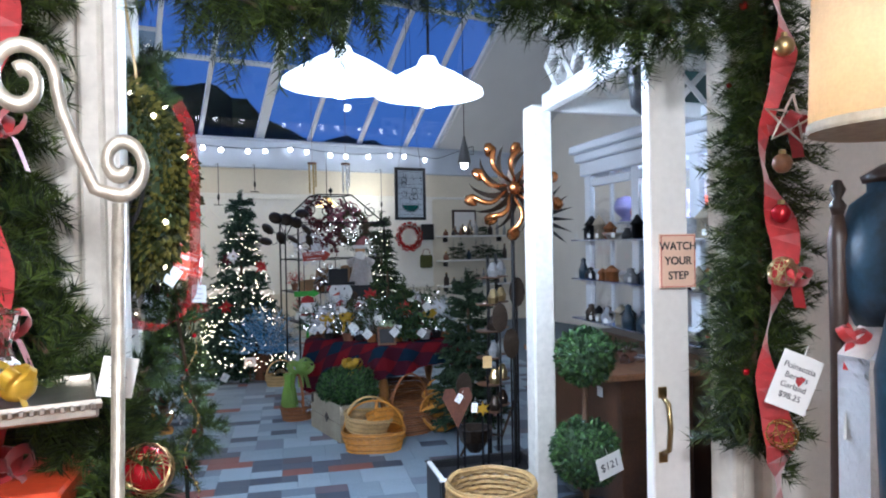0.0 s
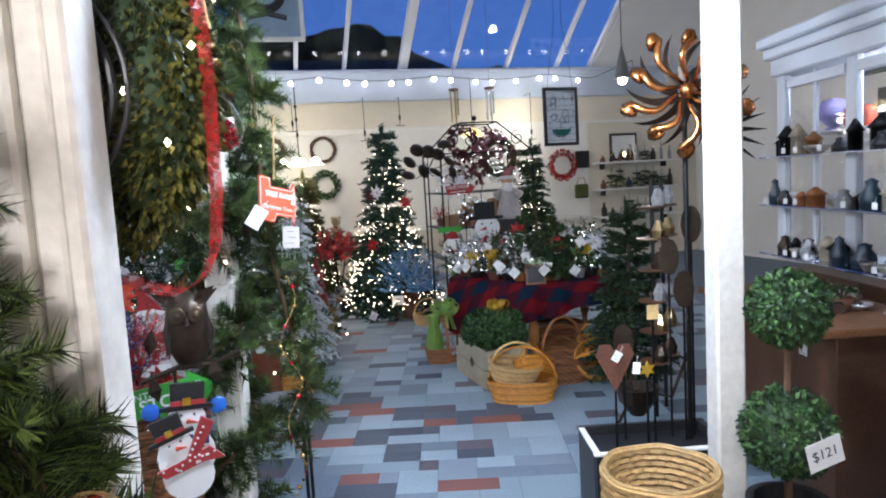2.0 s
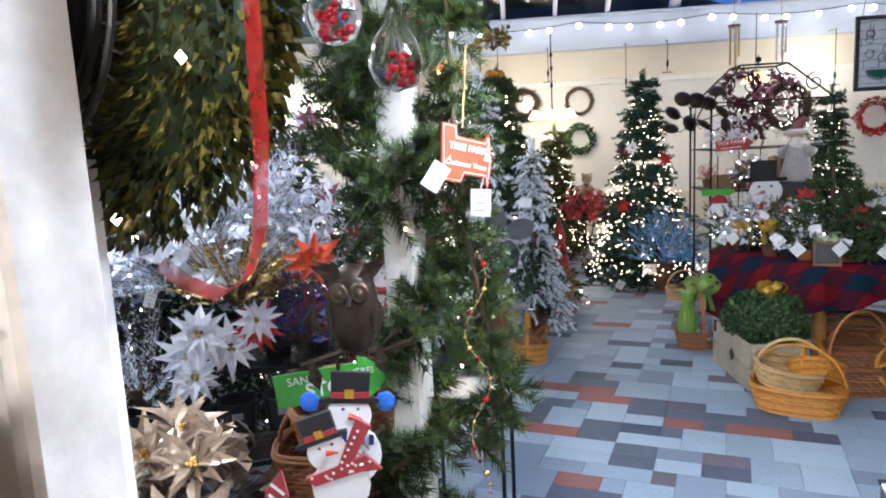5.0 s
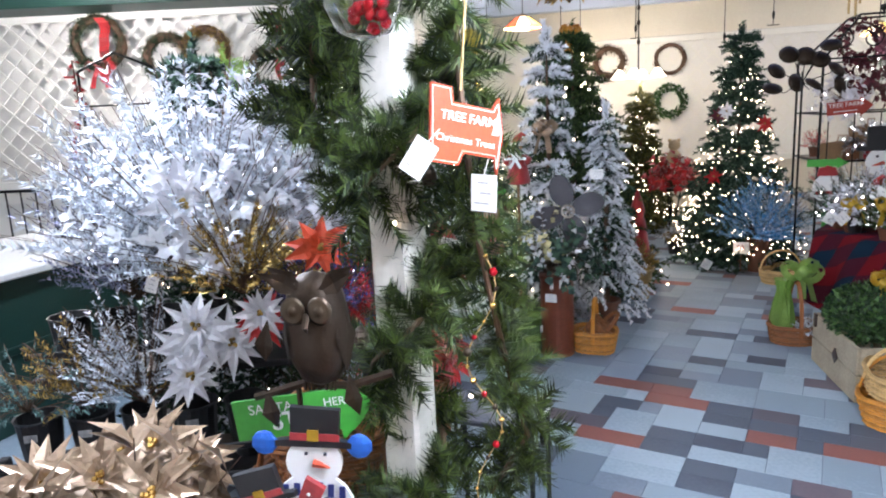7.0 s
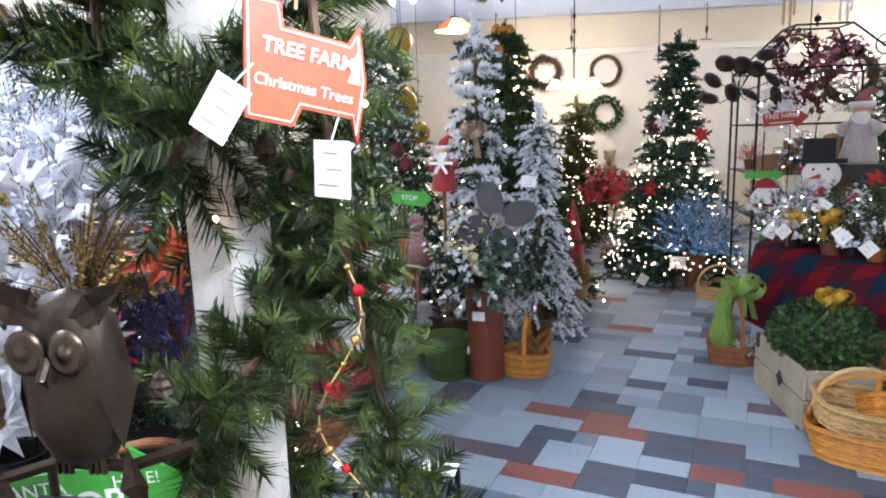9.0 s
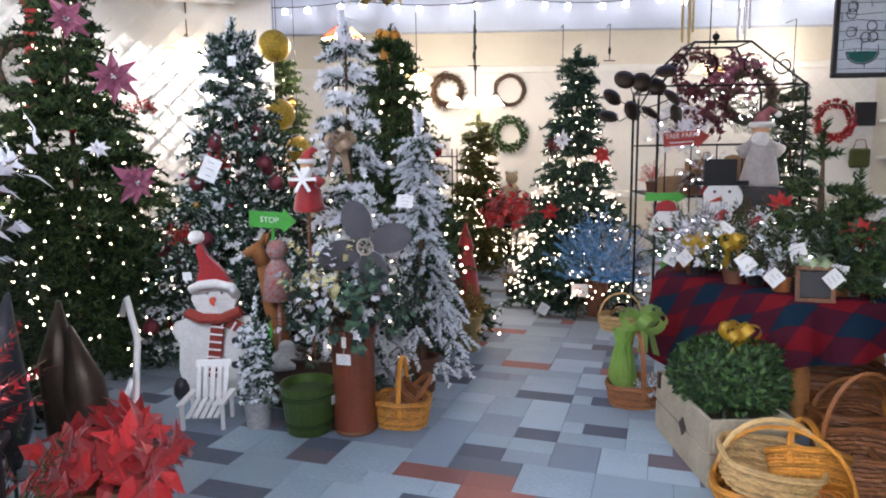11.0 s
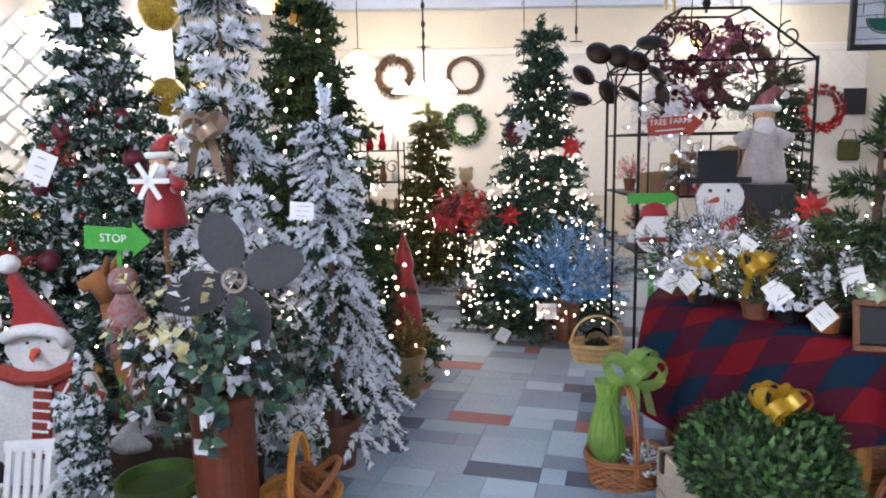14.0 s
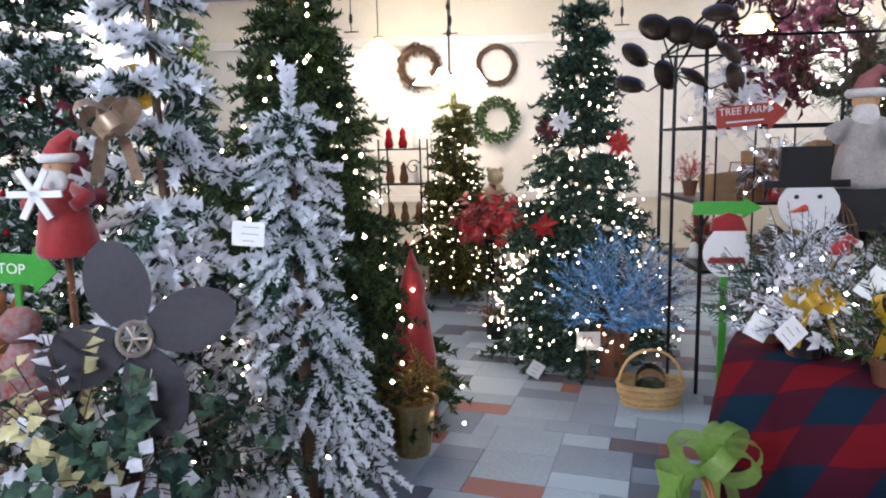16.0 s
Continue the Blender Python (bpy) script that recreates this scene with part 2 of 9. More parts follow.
# ---- mesh builder ----
class Builder:
    """Gathers vertices and faces of one mesh."""

    def __init__(self):
        self.v, self.f, self.mi = [], [], []

    def face(self, idx, m=0):
        self.f.append(idx)
        self.mi.append(m)

    def poly(self, pts, m=0):
        n = len(self.v)
        self.v += [tuple(p) for p in pts]
        self.face(tuple(range(n, n + len(pts))), m)

    def box(self, c, s, m=0, rot=None, bev=0.0):
        hx, hy, hz = s[0] / 2, s[1] / 2, s[2] / 2
        b = min(bev, hx * 0.9, hy * 0.9, hz * 0.9)
        R = rot if rot is not None else Matrix.Identity(3)
        c = Vector(c)
        put = lambda x, y, z: tuple(c + R @ Vector((x, y, z)))
        n = len(self.v)
        if b <= 0:
            for x in (-hx, hx):
                for y in (-hy, hy):
                    for z in (-hz, hz):
                        self.v.append(put(x, y, z))
            for q in ((0, 1, 3, 2), (4, 6, 7, 5), (0, 4, 5, 1), (2, 3, 7, 6), (0, 2, 6, 4), (1, 5, 7, 3)):
                self.face(tuple(n + k for k in q), m)
            return
        ids = {}
        for sx in (-1, 1):
            for sy in (-1, 1):
                for sz in (-1, 1):
                    ids[sx, sy, sz, 0] = len(self.v)
                    self.v.append(put(sx * hx, sy * (hy - b), sz * (hz - b)))
                    ids[sx, sy, sz, 1] = len(self.v)
                    self.v.append(put(sx * (hx - b), sy * hy, sz * (hz - b)))
                    ids[sx, sy, sz, 2] = len(self.v)
                    self.v.append(put(sx * (hx - b), sy * (hy - b), sz * hz))
        for s_ in (-1, 1):
            o = (1, 1), (1, -1), (-1, -1), (-1, 1)
            self.face(tuple(ids[s_, a, d, 0] for a, d in o), m)
            self.face(tuple(ids[a, s_, d, 1] for a, d in o), m)
            self.face(tuple(ids[a, d, s_, 2] for a, d in o), m)
        for a in (-1, 1):
            for d in (-1, 1):
                self.face((ids[a, d, -1, 0], ids[a, d, 1, 0], ids[a, d, 1, 1], ids[a, d, -1, 1]), m)
                self.face((ids[a, -1, d, 0], ids[a, 1, d, 0], ids[a, 1, d, 2], ids[a, -1, d, 2]), m)
                self.face((ids[-1, a, d, 1], ids[1, a, d, 1], ids[1, a, d, 2], ids[-1, a, d, 2]), m)
                for e in (-1, 1):
                    self.face((ids[a, d, e, 0], ids[a, d, e, 1], ids[a, d, e, 2]), m)

    def tube(self, pts, r, n=6, m=0, cap=True):
        """A tube along points; r one number or one a point."""
        pts = [Vector(p) for p in pts]
        rs = r if isinstance(r, (list, tuple)) else [r] * len(pts)
        start = len(self.v)
        side = None
        for i, p in enumerate(pts):
            d = (pts[min(i + 1, len(pts) - 1)] - pts[max(i - 1, 0)])
            d = d.normalized() if d.length > 1e-9 else Vector((0, 0, 1))
            if side is None:
                side = d.orthogonal().normalized()
            else:
                side = side - d * side.dot(d)
                side = side.normalized() if side.length > 1e-6 else d.orthogonal().normalized()
            up = d.cross(side)
            for k in range(n):
                a = 2 * math.pi * k / n
                self.v.append(tuple(p + (side * math.cos(a) + up * math.sin(a)) * rs[i]))
        for i in range(len(pts) - 1):
            for k in range(n):
                a, b = start + i * n + k, start + i * n + (k + 1) % n
                self.face((a, b, b + n, a + n), m)
        if cap:
            self.face(tuple(start + k for k in range(n))[::-1], m)
            e = start + (len(pts) - 1) * n
            self.face(tuple(e + k for k in range(n)), m)

    def lathe(self, prof, n=20, at=(0, 0, 0), m=0, wob=0.0, squash=1.0):
        """Turns a profile of (radius, height) about the z axis."""
        start = len(self.v)
        for r, z in prof:
            for k in range(n):
                a = 2 * math.pi * k / n
                w = 1 + wob * math.sin(3 * a + 5 * z)
                self.v.append((at[0] + r * w * math.cos(a), at[1] + r * w * math.sin(a) * squash, at[2] + z))
        for i in range(len(prof) - 1):
            for k in range(n):
                a, b = start + i * n + k, start + i * n + (k + 1) % n
                self.face((a, b, b + n, a + n), m)
        if prof[0][0] > 0.001:
            self.face(tuple(start + k for k in range(n))[::-1], m)
        if prof[-1][0] > 0.001:
            e = start + (len(prof) - 1) * n
            self.face(tuple(e + k for k in range(n)), m)

    def ball(self, c, r, n=8, m=0, sq=(1, 1, 1)):
        start = len(self.v)
        rows = max(3, n // 2)
        for i in range(rows + 1):
            p = math.pi * i / rows
            for k in range(n):
                a = 2 * math.pi * k / n
                self.v.append((c[0] + r * sq[0] * math.sin(p) * math.cos(a), c[1] + r * sq[1] * math.sin(p) * math.sin(a), c[2] + r * sq[2] * math.cos(p)))
        for i in range(rows):
            for k in range(n):
                a, b = start + i * n + k, start + i * n + (k + 1) % n
                self.face((a, a + n, b + n, b), m)

    def gem(self, c, r, m=0):
        n = len(self.v)
        x, y, z = c
        self.v += [(x + r, y, z), (x - r, y, z), (x, y + r, z), (x, y - r, z), (x, y, z + r), (x, y, z - r)]
        for q in ((0, 2, 4), (2, 1, 4), (1, 3, 4), (3, 0, 4), (2, 0, 5), (1, 2, 5), (3, 1, 5), (0, 3, 5)):
            self.face(tuple(n + k for k in q), m)

    def petal(self, base, d, up, length, width, m=0, curl=0.15, fold=0.12):
        """A pointed leaf: two halves folded along the rib, curled at the tip."""
        base, d, up = Vector(base), Vector(d).normalized(), Vector(up)
        side = d.cross(up)
        side = side.normalized() if side.length > 1e-6 else d.orthogonal().normalized()
        up = side.cross(d).normalized()
        n = len(self.v)
        mid = base + d * length * 0.45 + up * length * curl * 0.5
        tip = base + d * length - up * length * curl * 0.3
        self.v += [tuple(base), tuple(mid + side * width / 2 + up * width * fold), tuple(tip), tuple(mid - side * width / 2 + up * width * fold), tuple(mid)]
        for q in ((0, 1, 4), (1, 2, 4), (2, 3, 4), (3, 0, 4)):
            self.face(tuple(n + k for k in q), m)

    def ribbon(self, pts, width, across, m=0):
        """A strip along points, wide in the direction across."""
        start = len(self.v)
        acr = Vector(across).normalized()
        for p in pts:
            p = Vector(p)
            self.v += [tuple(p - acr * width / 2), tuple(p + acr * width / 2)]
        for i in range(len(pts) - 1):
            a = start + 2 * i
            self.face((a, a + 1, a + 3, a + 2), m)

    def make(self, name, mats, parent=None, smooth=False, m=None):
        me = bpy.data.meshes.new(name)
        me.from_pydata(self.v, [], self.f)
        mats = mats if isinstance(mats, (list, tuple)) else [mats]
        for k in mats:
            me.materials.append(k)
        if len(mats) > 1:
            me.polygons.foreach_set("material_index", self.mi)
        if smooth:
            me.polygons.foreach_set("use_smooth", [True] * len(self.f))
        me.update()
        ob = new(name, me)
        if parent is not None:
            ob.parent = parent
        if m is not None:
            ob.matrix_basis = m
        return ob


def thing(name, at, label, category, group="", turn=0.0, kind=""):
    ob = new(name)
    ob.matrix_basis = pose(at[0], at[1], at[2], 0, 0, turn)
    return tagged(ob, label, category, group, kind)


def part(name, b, material, parent, label="", smooth=False, m=None):
    ob = b.make(name, material, parent, smooth, m)
    return tagged(ob, label)


def structure(name, b, material, label="", smooth=False, m=None, category=""):
    return tagged(b.make(name, material, None, smooth, m), label, category, "", "structure")


def rng(seed):
    return random.Random(seed)


# ---- foliage ----
def frond(b, base, d, length, R, needle=0.035, count=26, m=0, droop=0.25, snow=0.0, thick=0.005):
    """A twig with needles round it."""
    base, d = Vector(base), Vector(d).normalized()
    pts = [base + d * length * t - Vector((0, 0, 1)) * droop * length * t * t for t in (0, 0.5, 1)]
    side0 = d.orthogonal().normalized()
    if snow:
        snow = 1.0 if R.random() < snow else 0.12
    for k in range(count):
        t = (k + R.random()) / count
        p = pts[0].lerp(pts[1], t * 2) if t < 0.5 else pts[1].lerp(pts[2], t * 2 - 1)
        a = R.random() * 6.283
        out = (side0 * math.cos(a) + d.cross(side0) * math.sin(a) + d * 0.75).normalized()
        ln = needle * (0.75 + 0.5 * R.random()) * (1.1 - 0.35 * t)
        mi, th = m, thick
        if snow and R.random() < snow * (0.5 + 0.7 * t) * (1.2 if out.z > -0.2 else 0.4):
            mi, th, ln = m + 1, thick * 1.8, ln * 0.95
        w = out.orthogonal().normalized() * th
        n = len(b.v)
        tip = p + out * ln
        b.v += [tuple(p - w), tuple(p + w), tuple(tip)]
        b.face((n, n + 1, n + 2), mi)


def tree_crown(b, h, r, R, z0=0.1, layers=18, per=9, needle=0.04, count=24, snow=0.0, slim=1.0, droop=0.3, thick=0.006, gaps=0.12):
    """Tiers of boughs, each with side twigs; the outline is uneven."""
    for i in range(layers):
        t = (i + 0.3) / layers
        z = z0 + (h - z0) * (1 - (1 - t) ** 1.0)
        rad = r * (1 - t) ** slim + 0.03
        n = max(3, int(per * (0.45 + 0.75 * (1 - t))))
        for k in range(n):
            if R.random() < gaps:
                continue
            a = 6.283 * (k + R.random() * 0.8) / n + i * 1.3
            ln = rad * (0.72 + 0.42 * R.random())
            lift = 0.10 + 0.5 * t - 0.15 * R.random()
            d = Vector((math.cos(a), math.sin(a), lift)).normalized()
            base = Vector((0, 0, min(h - 0.06, z + R.uniform(-0.7, 0.7) * (0.35 if snow > 0.5 else 1.8) * (h - z0) / layers)))
            seg = max(2, int(ln / 0.11))
            for s in range(seg):
                q = (s + 0.6) / seg
                p = base + d * ln * q - Vector((0, 0, 1)) * droop * ln * q * q
                for sgn in (-1, 0, 1):
                    if sgn and q < 0.25:
                        continue
                    aa = a + sgn * (0.75 + 0.3 * R.random())
                    dd = Vector((math.cos(aa), math.sin(aa), lift - droop * q + R.uniform(-0.25, 0.25)))
                    frond(b, p, dd, (0.09 + 0.08 * (1 - q * 0.4)) * (1 if sgn else 1.15) * (0.3 + 0.75 * min(1, r / 0.42)), R, needle, count, 0, 0.2, snow * (0.6 + 0.4 * q), thick)
    for k in range(5):
        frond(b, (0, 0, h - 0.12 + 0.03 * k), (R.uniform(-0.2, 0.2), R.uniform(-0.2, 0.2), 1), 0.14, R, needle, count, 0, 0, snow, thick)


def surface_point(h, r, R, z0=0.1, slim=1.0, out=1.0):
    t = 1 - math.sqrt(R.random()) if slim >= 1 else R.random() ** 1.3
    a = R.random() * 6.283
    rad = (r * (1 - t) ** slim + 0.03) * (0.72 + 0.32 * R.random()) * out
    return Vector((rad * math.cos(a), rad * math.sin(a), z0 + (h - z0) * t + 0.03 - 0.10 * rad))


GEMS = {}


def fir(at, h, r, seed, label, needles=NEEDLE, snow=0.0, lights=0, balls=(), base="pot", needle=0.05, count=24, layers=None, per=15, slim=1.0, droop=0.3, bulb=0.0074, potmat=TERRA, thick=0.0095, z0=0.16, name="christmas_tree", group="", gaps=0.07):
    R = rng(seed)
    t = thing(name, at, label, "christmas tree", group)
    b = Builder()
    b.tube([(0, 0, 0.04), (0.005, 0, h * 0.5), (0, 0, h * 0.96)], [0.035 * max(0.5, h / 2), 0.022, 0.006], 8)
    part("trunk", b, TWIG, t)
    b = Builder()
    tree_crown(b, h, r, R, z0, layers or int(9 * h) + 3, per, needle, count, snow, slim, droop, thick, gaps)
    part("crown", b, [needles, FLOCK], t)
    if base == "pot":
        b = Builder()
        pr = max(0.09, r * 0.32)
        b.lathe([(pr * 0.75, 0), (pr * 0.95, 0.20), (pr * 1.08, 0.20), (pr * 1.08, 0.235), (pr * 0.92, 0.235), (pr * 0.9, 0.19), (0.0, 0.18)], 20)
        part("pot", b, potmat, t, smooth=False)
    elif base == "stand":
        b = Builder()
        for k in range(4):
            a = k * 1.571 + 0.4
            b.tube([(0, 0, 0.12), (0.16 * math.cos(a), 0.16 * math.sin(a), 0.03), (0.24 * math.cos(a), 0.24 * math.sin(a), 0.012)], 0.012, 6)
        part("stand", b, IRON, t)
    elif base == "wood":
        b = Builder()
        for a in (0.3, 1.87):
            b.box((0, 0, 0.03), (0.4, 0.05, 0.05), rot=Matrix.Rotation(a, 3, "Z"), bev=0.005)
        b.box((0, 0, 0.08), (0.09, 0.09, 0.06), bev=0.005)
        part("stand", b, WOOD, t)
    if lights:
        key = round(bulb, 4)
        if key not in GEMS:
            b = Builder()
            b.gem((0, 0, 0), bulb)
            GEMS[key] = bpy.data.meshes.new("fairy_light")
            GEMS[key].from_pydata(b.v, [], b.f)
            GEMS[key].materials.append(BULB)
        b = Builder()
        for k in range(lights):
            p = surface_point(h, r, R, z0, slim, 1.12)
            if k < 300:
                o = new("fairy_light", GEMS[key])
                o.parent, o.matrix_basis = t, Matrix.Translation(p)
            else:
                b.gem(p, bulb)
        if b.f:
            tagged(part("far_fairy_lights", b, BULB, t), kind="stuff")
    for material, num, rad, lab in balls:
        for k in range(num):
            b = Builder()
            p = surface_point(h, r, R, z0, slim, 1.03)
            b.ball((0, 0, 0), rad, 10)
            b.lathe([(rad * 0.25, rad * 0.95), (rad * 0.25, rad * 1.15), (0.0, rad * 1.2)], 8)
            part("ornament", b, material, t, lab, True, Matrix.Translation(p))
    return t

# ---- the large structure ----
FAR = pose(0, 0, 0, 0, 0, 14.0)   # the end wall stands turned to the tiled floor


def far(u, v, z):
    return FAR @ Vector((u, v, z))


def far_pose(u, v, z, turn=0.0):
    return FAR @ pose(u, v, z, 0, 0, turn)


def words(text, size, material, parent, m, name="lettering", bold=0.0):
    """Flat letters from the built-in font, as a mesh."""
    cu = bpy.data.curves.new(name, "FONT")
    cu.body, cu.size, cu.align_x, cu.align_y, cu.offset = text, size, "CENTER", "CENTER", bold
    cu.extrude = 0.0004
    tmp = new("letters", cu)
    bpy.context.view_layer.update()
    me = bpy.data.meshes.new_from_object(tmp)
    bpy.data.objects.remove(tmp)
    me.materials.clear()
    me.materials.append(material)
    ob = new(name, me)
    ob.parent, ob.matrix_basis = parent, m
    return ob


FACE = Matrix.Rotation(math.pi / 2, 4, "X")      # lays x-y letters upright, read from -y

b = Builder()
b.box((-1.0, 8.0, -0.06), (20, 18, 0.1))
floor = structure("floor", b, mat("floor_grout", (0.13, 0.17, 0.22), 0.6, vary=0.2), "grey-blue vinyl floor with scattered slate and brick-red pieces")
b = Builder()
b.box((0.5, 0.1, 0.07), (10, 4.0, 0.2))
structure("floor_landing", b, WOOD, "brown wooden landing one step above the shop floor")

b = Builder()
b.box((1.0, 12.75, 1.9), (20, 0.15, 3.9))
structure("wall_north", b, mat("tan_wall_paint", (0.73, 0.67, 0.55), 0.8, vary=0.1, scale=2, bump=0.05), "tan painted end wall", m=FAR)
b = Builder()
b.box((1.4, 12.672, 1.82), (11.2, 0.012, 1.84))
structure("wall_panel", b, WALL, "white board behind the garden lattice", m=FAR)
b = Builder()
b.box((1.0, 12.60, 3.53), (18, 0.14, 0.52), bev=0.01)
b.box((1.0, 12.56, 3.80), (18, 0.20, 0.05), bev=0.01)
# blue-grey base colour carries the cool sky light on the blue-white beam
structure("trim_beam", b, mat("eaves_cool_lit_paint", (0.50, 0.56, 0.66), 0.5, vary=0.12, scale=3), "blue-white painted eaves beam, cool light put into its colour", m=FAR)
b = Builder()
b.box((1.0, 12.66, 2.77), (18, 0.03, 0.05), bev=0.008)
structure("trim_rail", b, PAINT, "white picture rail", m=FAR)

# sloping glass
SL = math.atan(0.75)
slope = FAR @ Matrix.Translation((0, 12.62, 3.84)) @ Matrix.Rotation(math.pi - SL, 4, "X")
skylight = thing("window_1", (0, 0, 0), "sloping greenhouse roof glazing in pale painted bars", "window", kind="structure")
skylight.matrix_basis = slope
bars = [-5.0, -3.9, -2.8, -1.7, -0.6, 0.5, 1.35, 2.2, 3.27, 4.25, 5.3, 6.34, 7.05]
for u in bars:
    b = Builder()
    b.box((u, 2.1, 0.0), (0.17 if u in (3.27, -1.7) else 0.07, 4.3, 0.10), bev=0.01)
    part("glazing_bar", b, FRAME, skylight)
for y in (1.75, 3.3, 4.25):
    b = Builder()
    b.box((1.0, y, 0.004), (12.4, 0.07, 0.08), bev=0.01)
    part("glazing_rail", b, FRAME, skylight)
for a, c in zip(bars, bars[1:]):
    b = Builder()
    b.box(((a + c) / 2, 2.1, -0.01), (c - a - 0.02, 4.2, 0.008))
    part("pane", b, GLASS, skylight).visible_shadow = False
b = Builder()
b.box((12.0, 2.1, 0.03), (9.8, 4.4, 0.1))
b.box((-10.0, 2.1, 0.03), (9.9, 4.4, 0.1))
structure("ceiling_slope", b, CEIL, "white sloping ceiling beside the glazing", m=slope)
b = Builder()
b.box((0.0, 4.3, 6.45), (26, 10.5, 0.1))
structure("ceiling", b, CEIL, "white ceiling over the shop", m=FAR)
for nm, u in (("wall_west", -9.2), ("wall_east", 9.6)):
    b = Builder()
    b.box((u, 6.5, 3.2), (0.15, 18, 6.5))
    structure(nm, b, WALL, "pale side wall of the shop", m=FAR)
b = Builder()
b.box((-4.6, 1.53, 3.2), (8.78, 0.12, 6.5))
b.box((5.9, 1.53, 3.2), (8.6, 0.12, 6.5))
b.box((0.7, 1.53, 4.55), (1.9, 0.12, 3.9))
structure("wall_south", b, WALL, "white wall with the doorway between the two rooms")
b = Builder()
for x in (-4.5, 6.0):
    b.box((x, -0.2, 1.4), (0.1, 3.3, 2.9))
b.box((0.7, -1.9, 1.4), (10.4, 0.1, 2.9))
structure("wall_entry", b, WALL, "cream walls of the entry room")
b = Builder()
b.box((0.7, -0.25, 2.9), (10.6, 3.4, 0.1))
structure("ceiling_entry", b, CEIL, "white ceiling of the entry room")

# dusk outside: sky and a dark wooded ridge, far off
DUSK = bpy.data.materials.new("dusk_sky")
DUSK.use_nodes = True
nt = DUSK.node_tree
nt.nodes.remove(nt.nodes["Principled BSDF"])
em = nt.nodes.new("ShaderNodeEmission")
co = nt.nodes.new("ShaderNodeTexCoord")
sep = nt.nodes.new("ShaderNodeSeparateXYZ")
rp = nt.nodes.new("ShaderNodeValToRGB")
rp.color_ramp.elements[0].color, rp.color_ramp.elements[1].color = (0.10, 0.22, 0.60, 1), (0.03, 0.09, 0.38, 1)
nt.links.new(co.outputs["Generated"], sep.inputs[0])
nt.links.new(sep.outputs["Z"], rp.inputs["Fac"])
nt.links.new(rp.outputs["Color"], em.inputs["Color"])
em.inputs["Strength"].default_value = 0.9
nt.links.new(em.outputs[0], nt.nodes["Material Output"].inputs["Surface"])
b = Builder()
for k in range(24):
    for j in range(6):
        q = []
        for dk, dj in ((0, 0), (1, 0), (1, 1), (0, 1)):
            a, e = 0.2 + (k + dk) * 2.75 / 24, (j + dj) * 1.35 / 6 - 0.05
            q.append((160 * math.cos(a) * math.cos(e), 160 * math.sin(a) * math.cos(e), 160 * math.sin(e)))
        b.poly(q)
structure("backdrop", b, DUSK, "deep blue dusk sky")
b = Builder()
R = rng(77)
ridge = [(-0.9 + 1.8 * k / 90) for k in range(91)]
hs = [16 + 4.5 * math.sin(3.1 * a + 1) + 3 * math.sin(9 * a) + 1.2 * math.sin(31 * a) + R.uniform(-0.6, 0.6) for a in ridge]
for k in range(90):
    q = []
    for a, z in ((ridge[k], -5), (ridge[k + 1], -5), (ridge[k + 1], hs[k + 1]), (ridge[k], hs[k])):
        q.append((-95 * math.sin(a), 95 * math.cos(a), z))
    b.poly(q)
structure("backdrop_hill", b, NEEDLEDARK, "dark wooded ridge against the dusk")
b = Builder()
b.box((0, 60, -0.4), (400, 400, 0.3))
structure("ground", b, NEEDLEDARK, "dark ground outside")

# ---- large lights ----
OPAL = glow("lit_opal_glass", (0.92, 0.96, 1.0), 5.0)
PENDANT = glow("pendant_bulb_glow", (0.90, 0.95, 1.0), 120.0)
for x, y, z in ((0.51, 2.36, 2.43), (0.90, 2.52, 2.44)):
    p = thing("pendant_lamp", (x, y, z), "white opal dish pendant lamp, brightly lit", "lamp", "pendant lamps over the entrance")
    b = Builder()
    b.lathe([(0.03, 0.16), (0.05, 0.12), (0.12, 0.085), (0.23, 0.015), (0.235, 0.0), (0.22, 0.004), (0.11, 0.07), (0.02, 0.10)], 28)
    part("shade", b, OPAL, p, "white opal shade", True)
    b = Builder()
    b.ball((0, 0, 0.0), 0.055, 12)
    part("bulb", b, PENDANT, p, "bright white bulb", True)
    b = Builder()
    b.tube([(0, 0, 0.15), (0, 0, 6.39 - z)], 0.006, 6)
    part("cord", b, IRON, p)
    lamp("pendant_light", "POINT", (x, y, z - 0.10), 76, COOL, 0.06)
lamp("chandelier_light", "POINT", (-1.57, 11.29, 2.13), 26, WARM, 0.08)
lamp("chandelier_light", "POINT", (-1.50, 11.45, 2.42), 30, (1, 0.86, 0.62), 0.08)
lamp("leaded_and_fill_light", "POINT", (-2.47, 9.25, 2.68), 78, WARM, 0.08)
lamp("leaded_and_fill_light", "POINT", tuple(far(0.39, 12.25, 2.58)), 22, WARM, 0.06)
lamp("leaded_and_fill_light", "POINT", tuple(far(3.9, 10.6, 2.42)), 28, (1, 0.85, 0.6), 0.08)
# added fill without a pendant, brightens the right part of the end wall
lamp("leaded_and_fill_light", "POINT", tuple(far(5.4, 12.0, 2.75)), 34, (1, 0.88, 0.66), 0.08)
lamp("leaded_and_fill_light", "POINT", (-3.75, 8.45, 2.52), 125, (1, 0.92, 0.8), 0.08)
lamp("cone_pendant_light", "POINT", (3.06, 9.24, 2.85), 75, NEUTRAL, 0.06)
lamp("entry_light", "POINT", (0.10, -0.8, 2.45), 250, (1.0, 0.90, 0.78), 0.12)
# unseen fill set away from the counter to brighten the white sprays
lamp("counter_and_fill_light", "POINT", (-2.3, 3.0, 2.95), 230, COOL, 0.12)
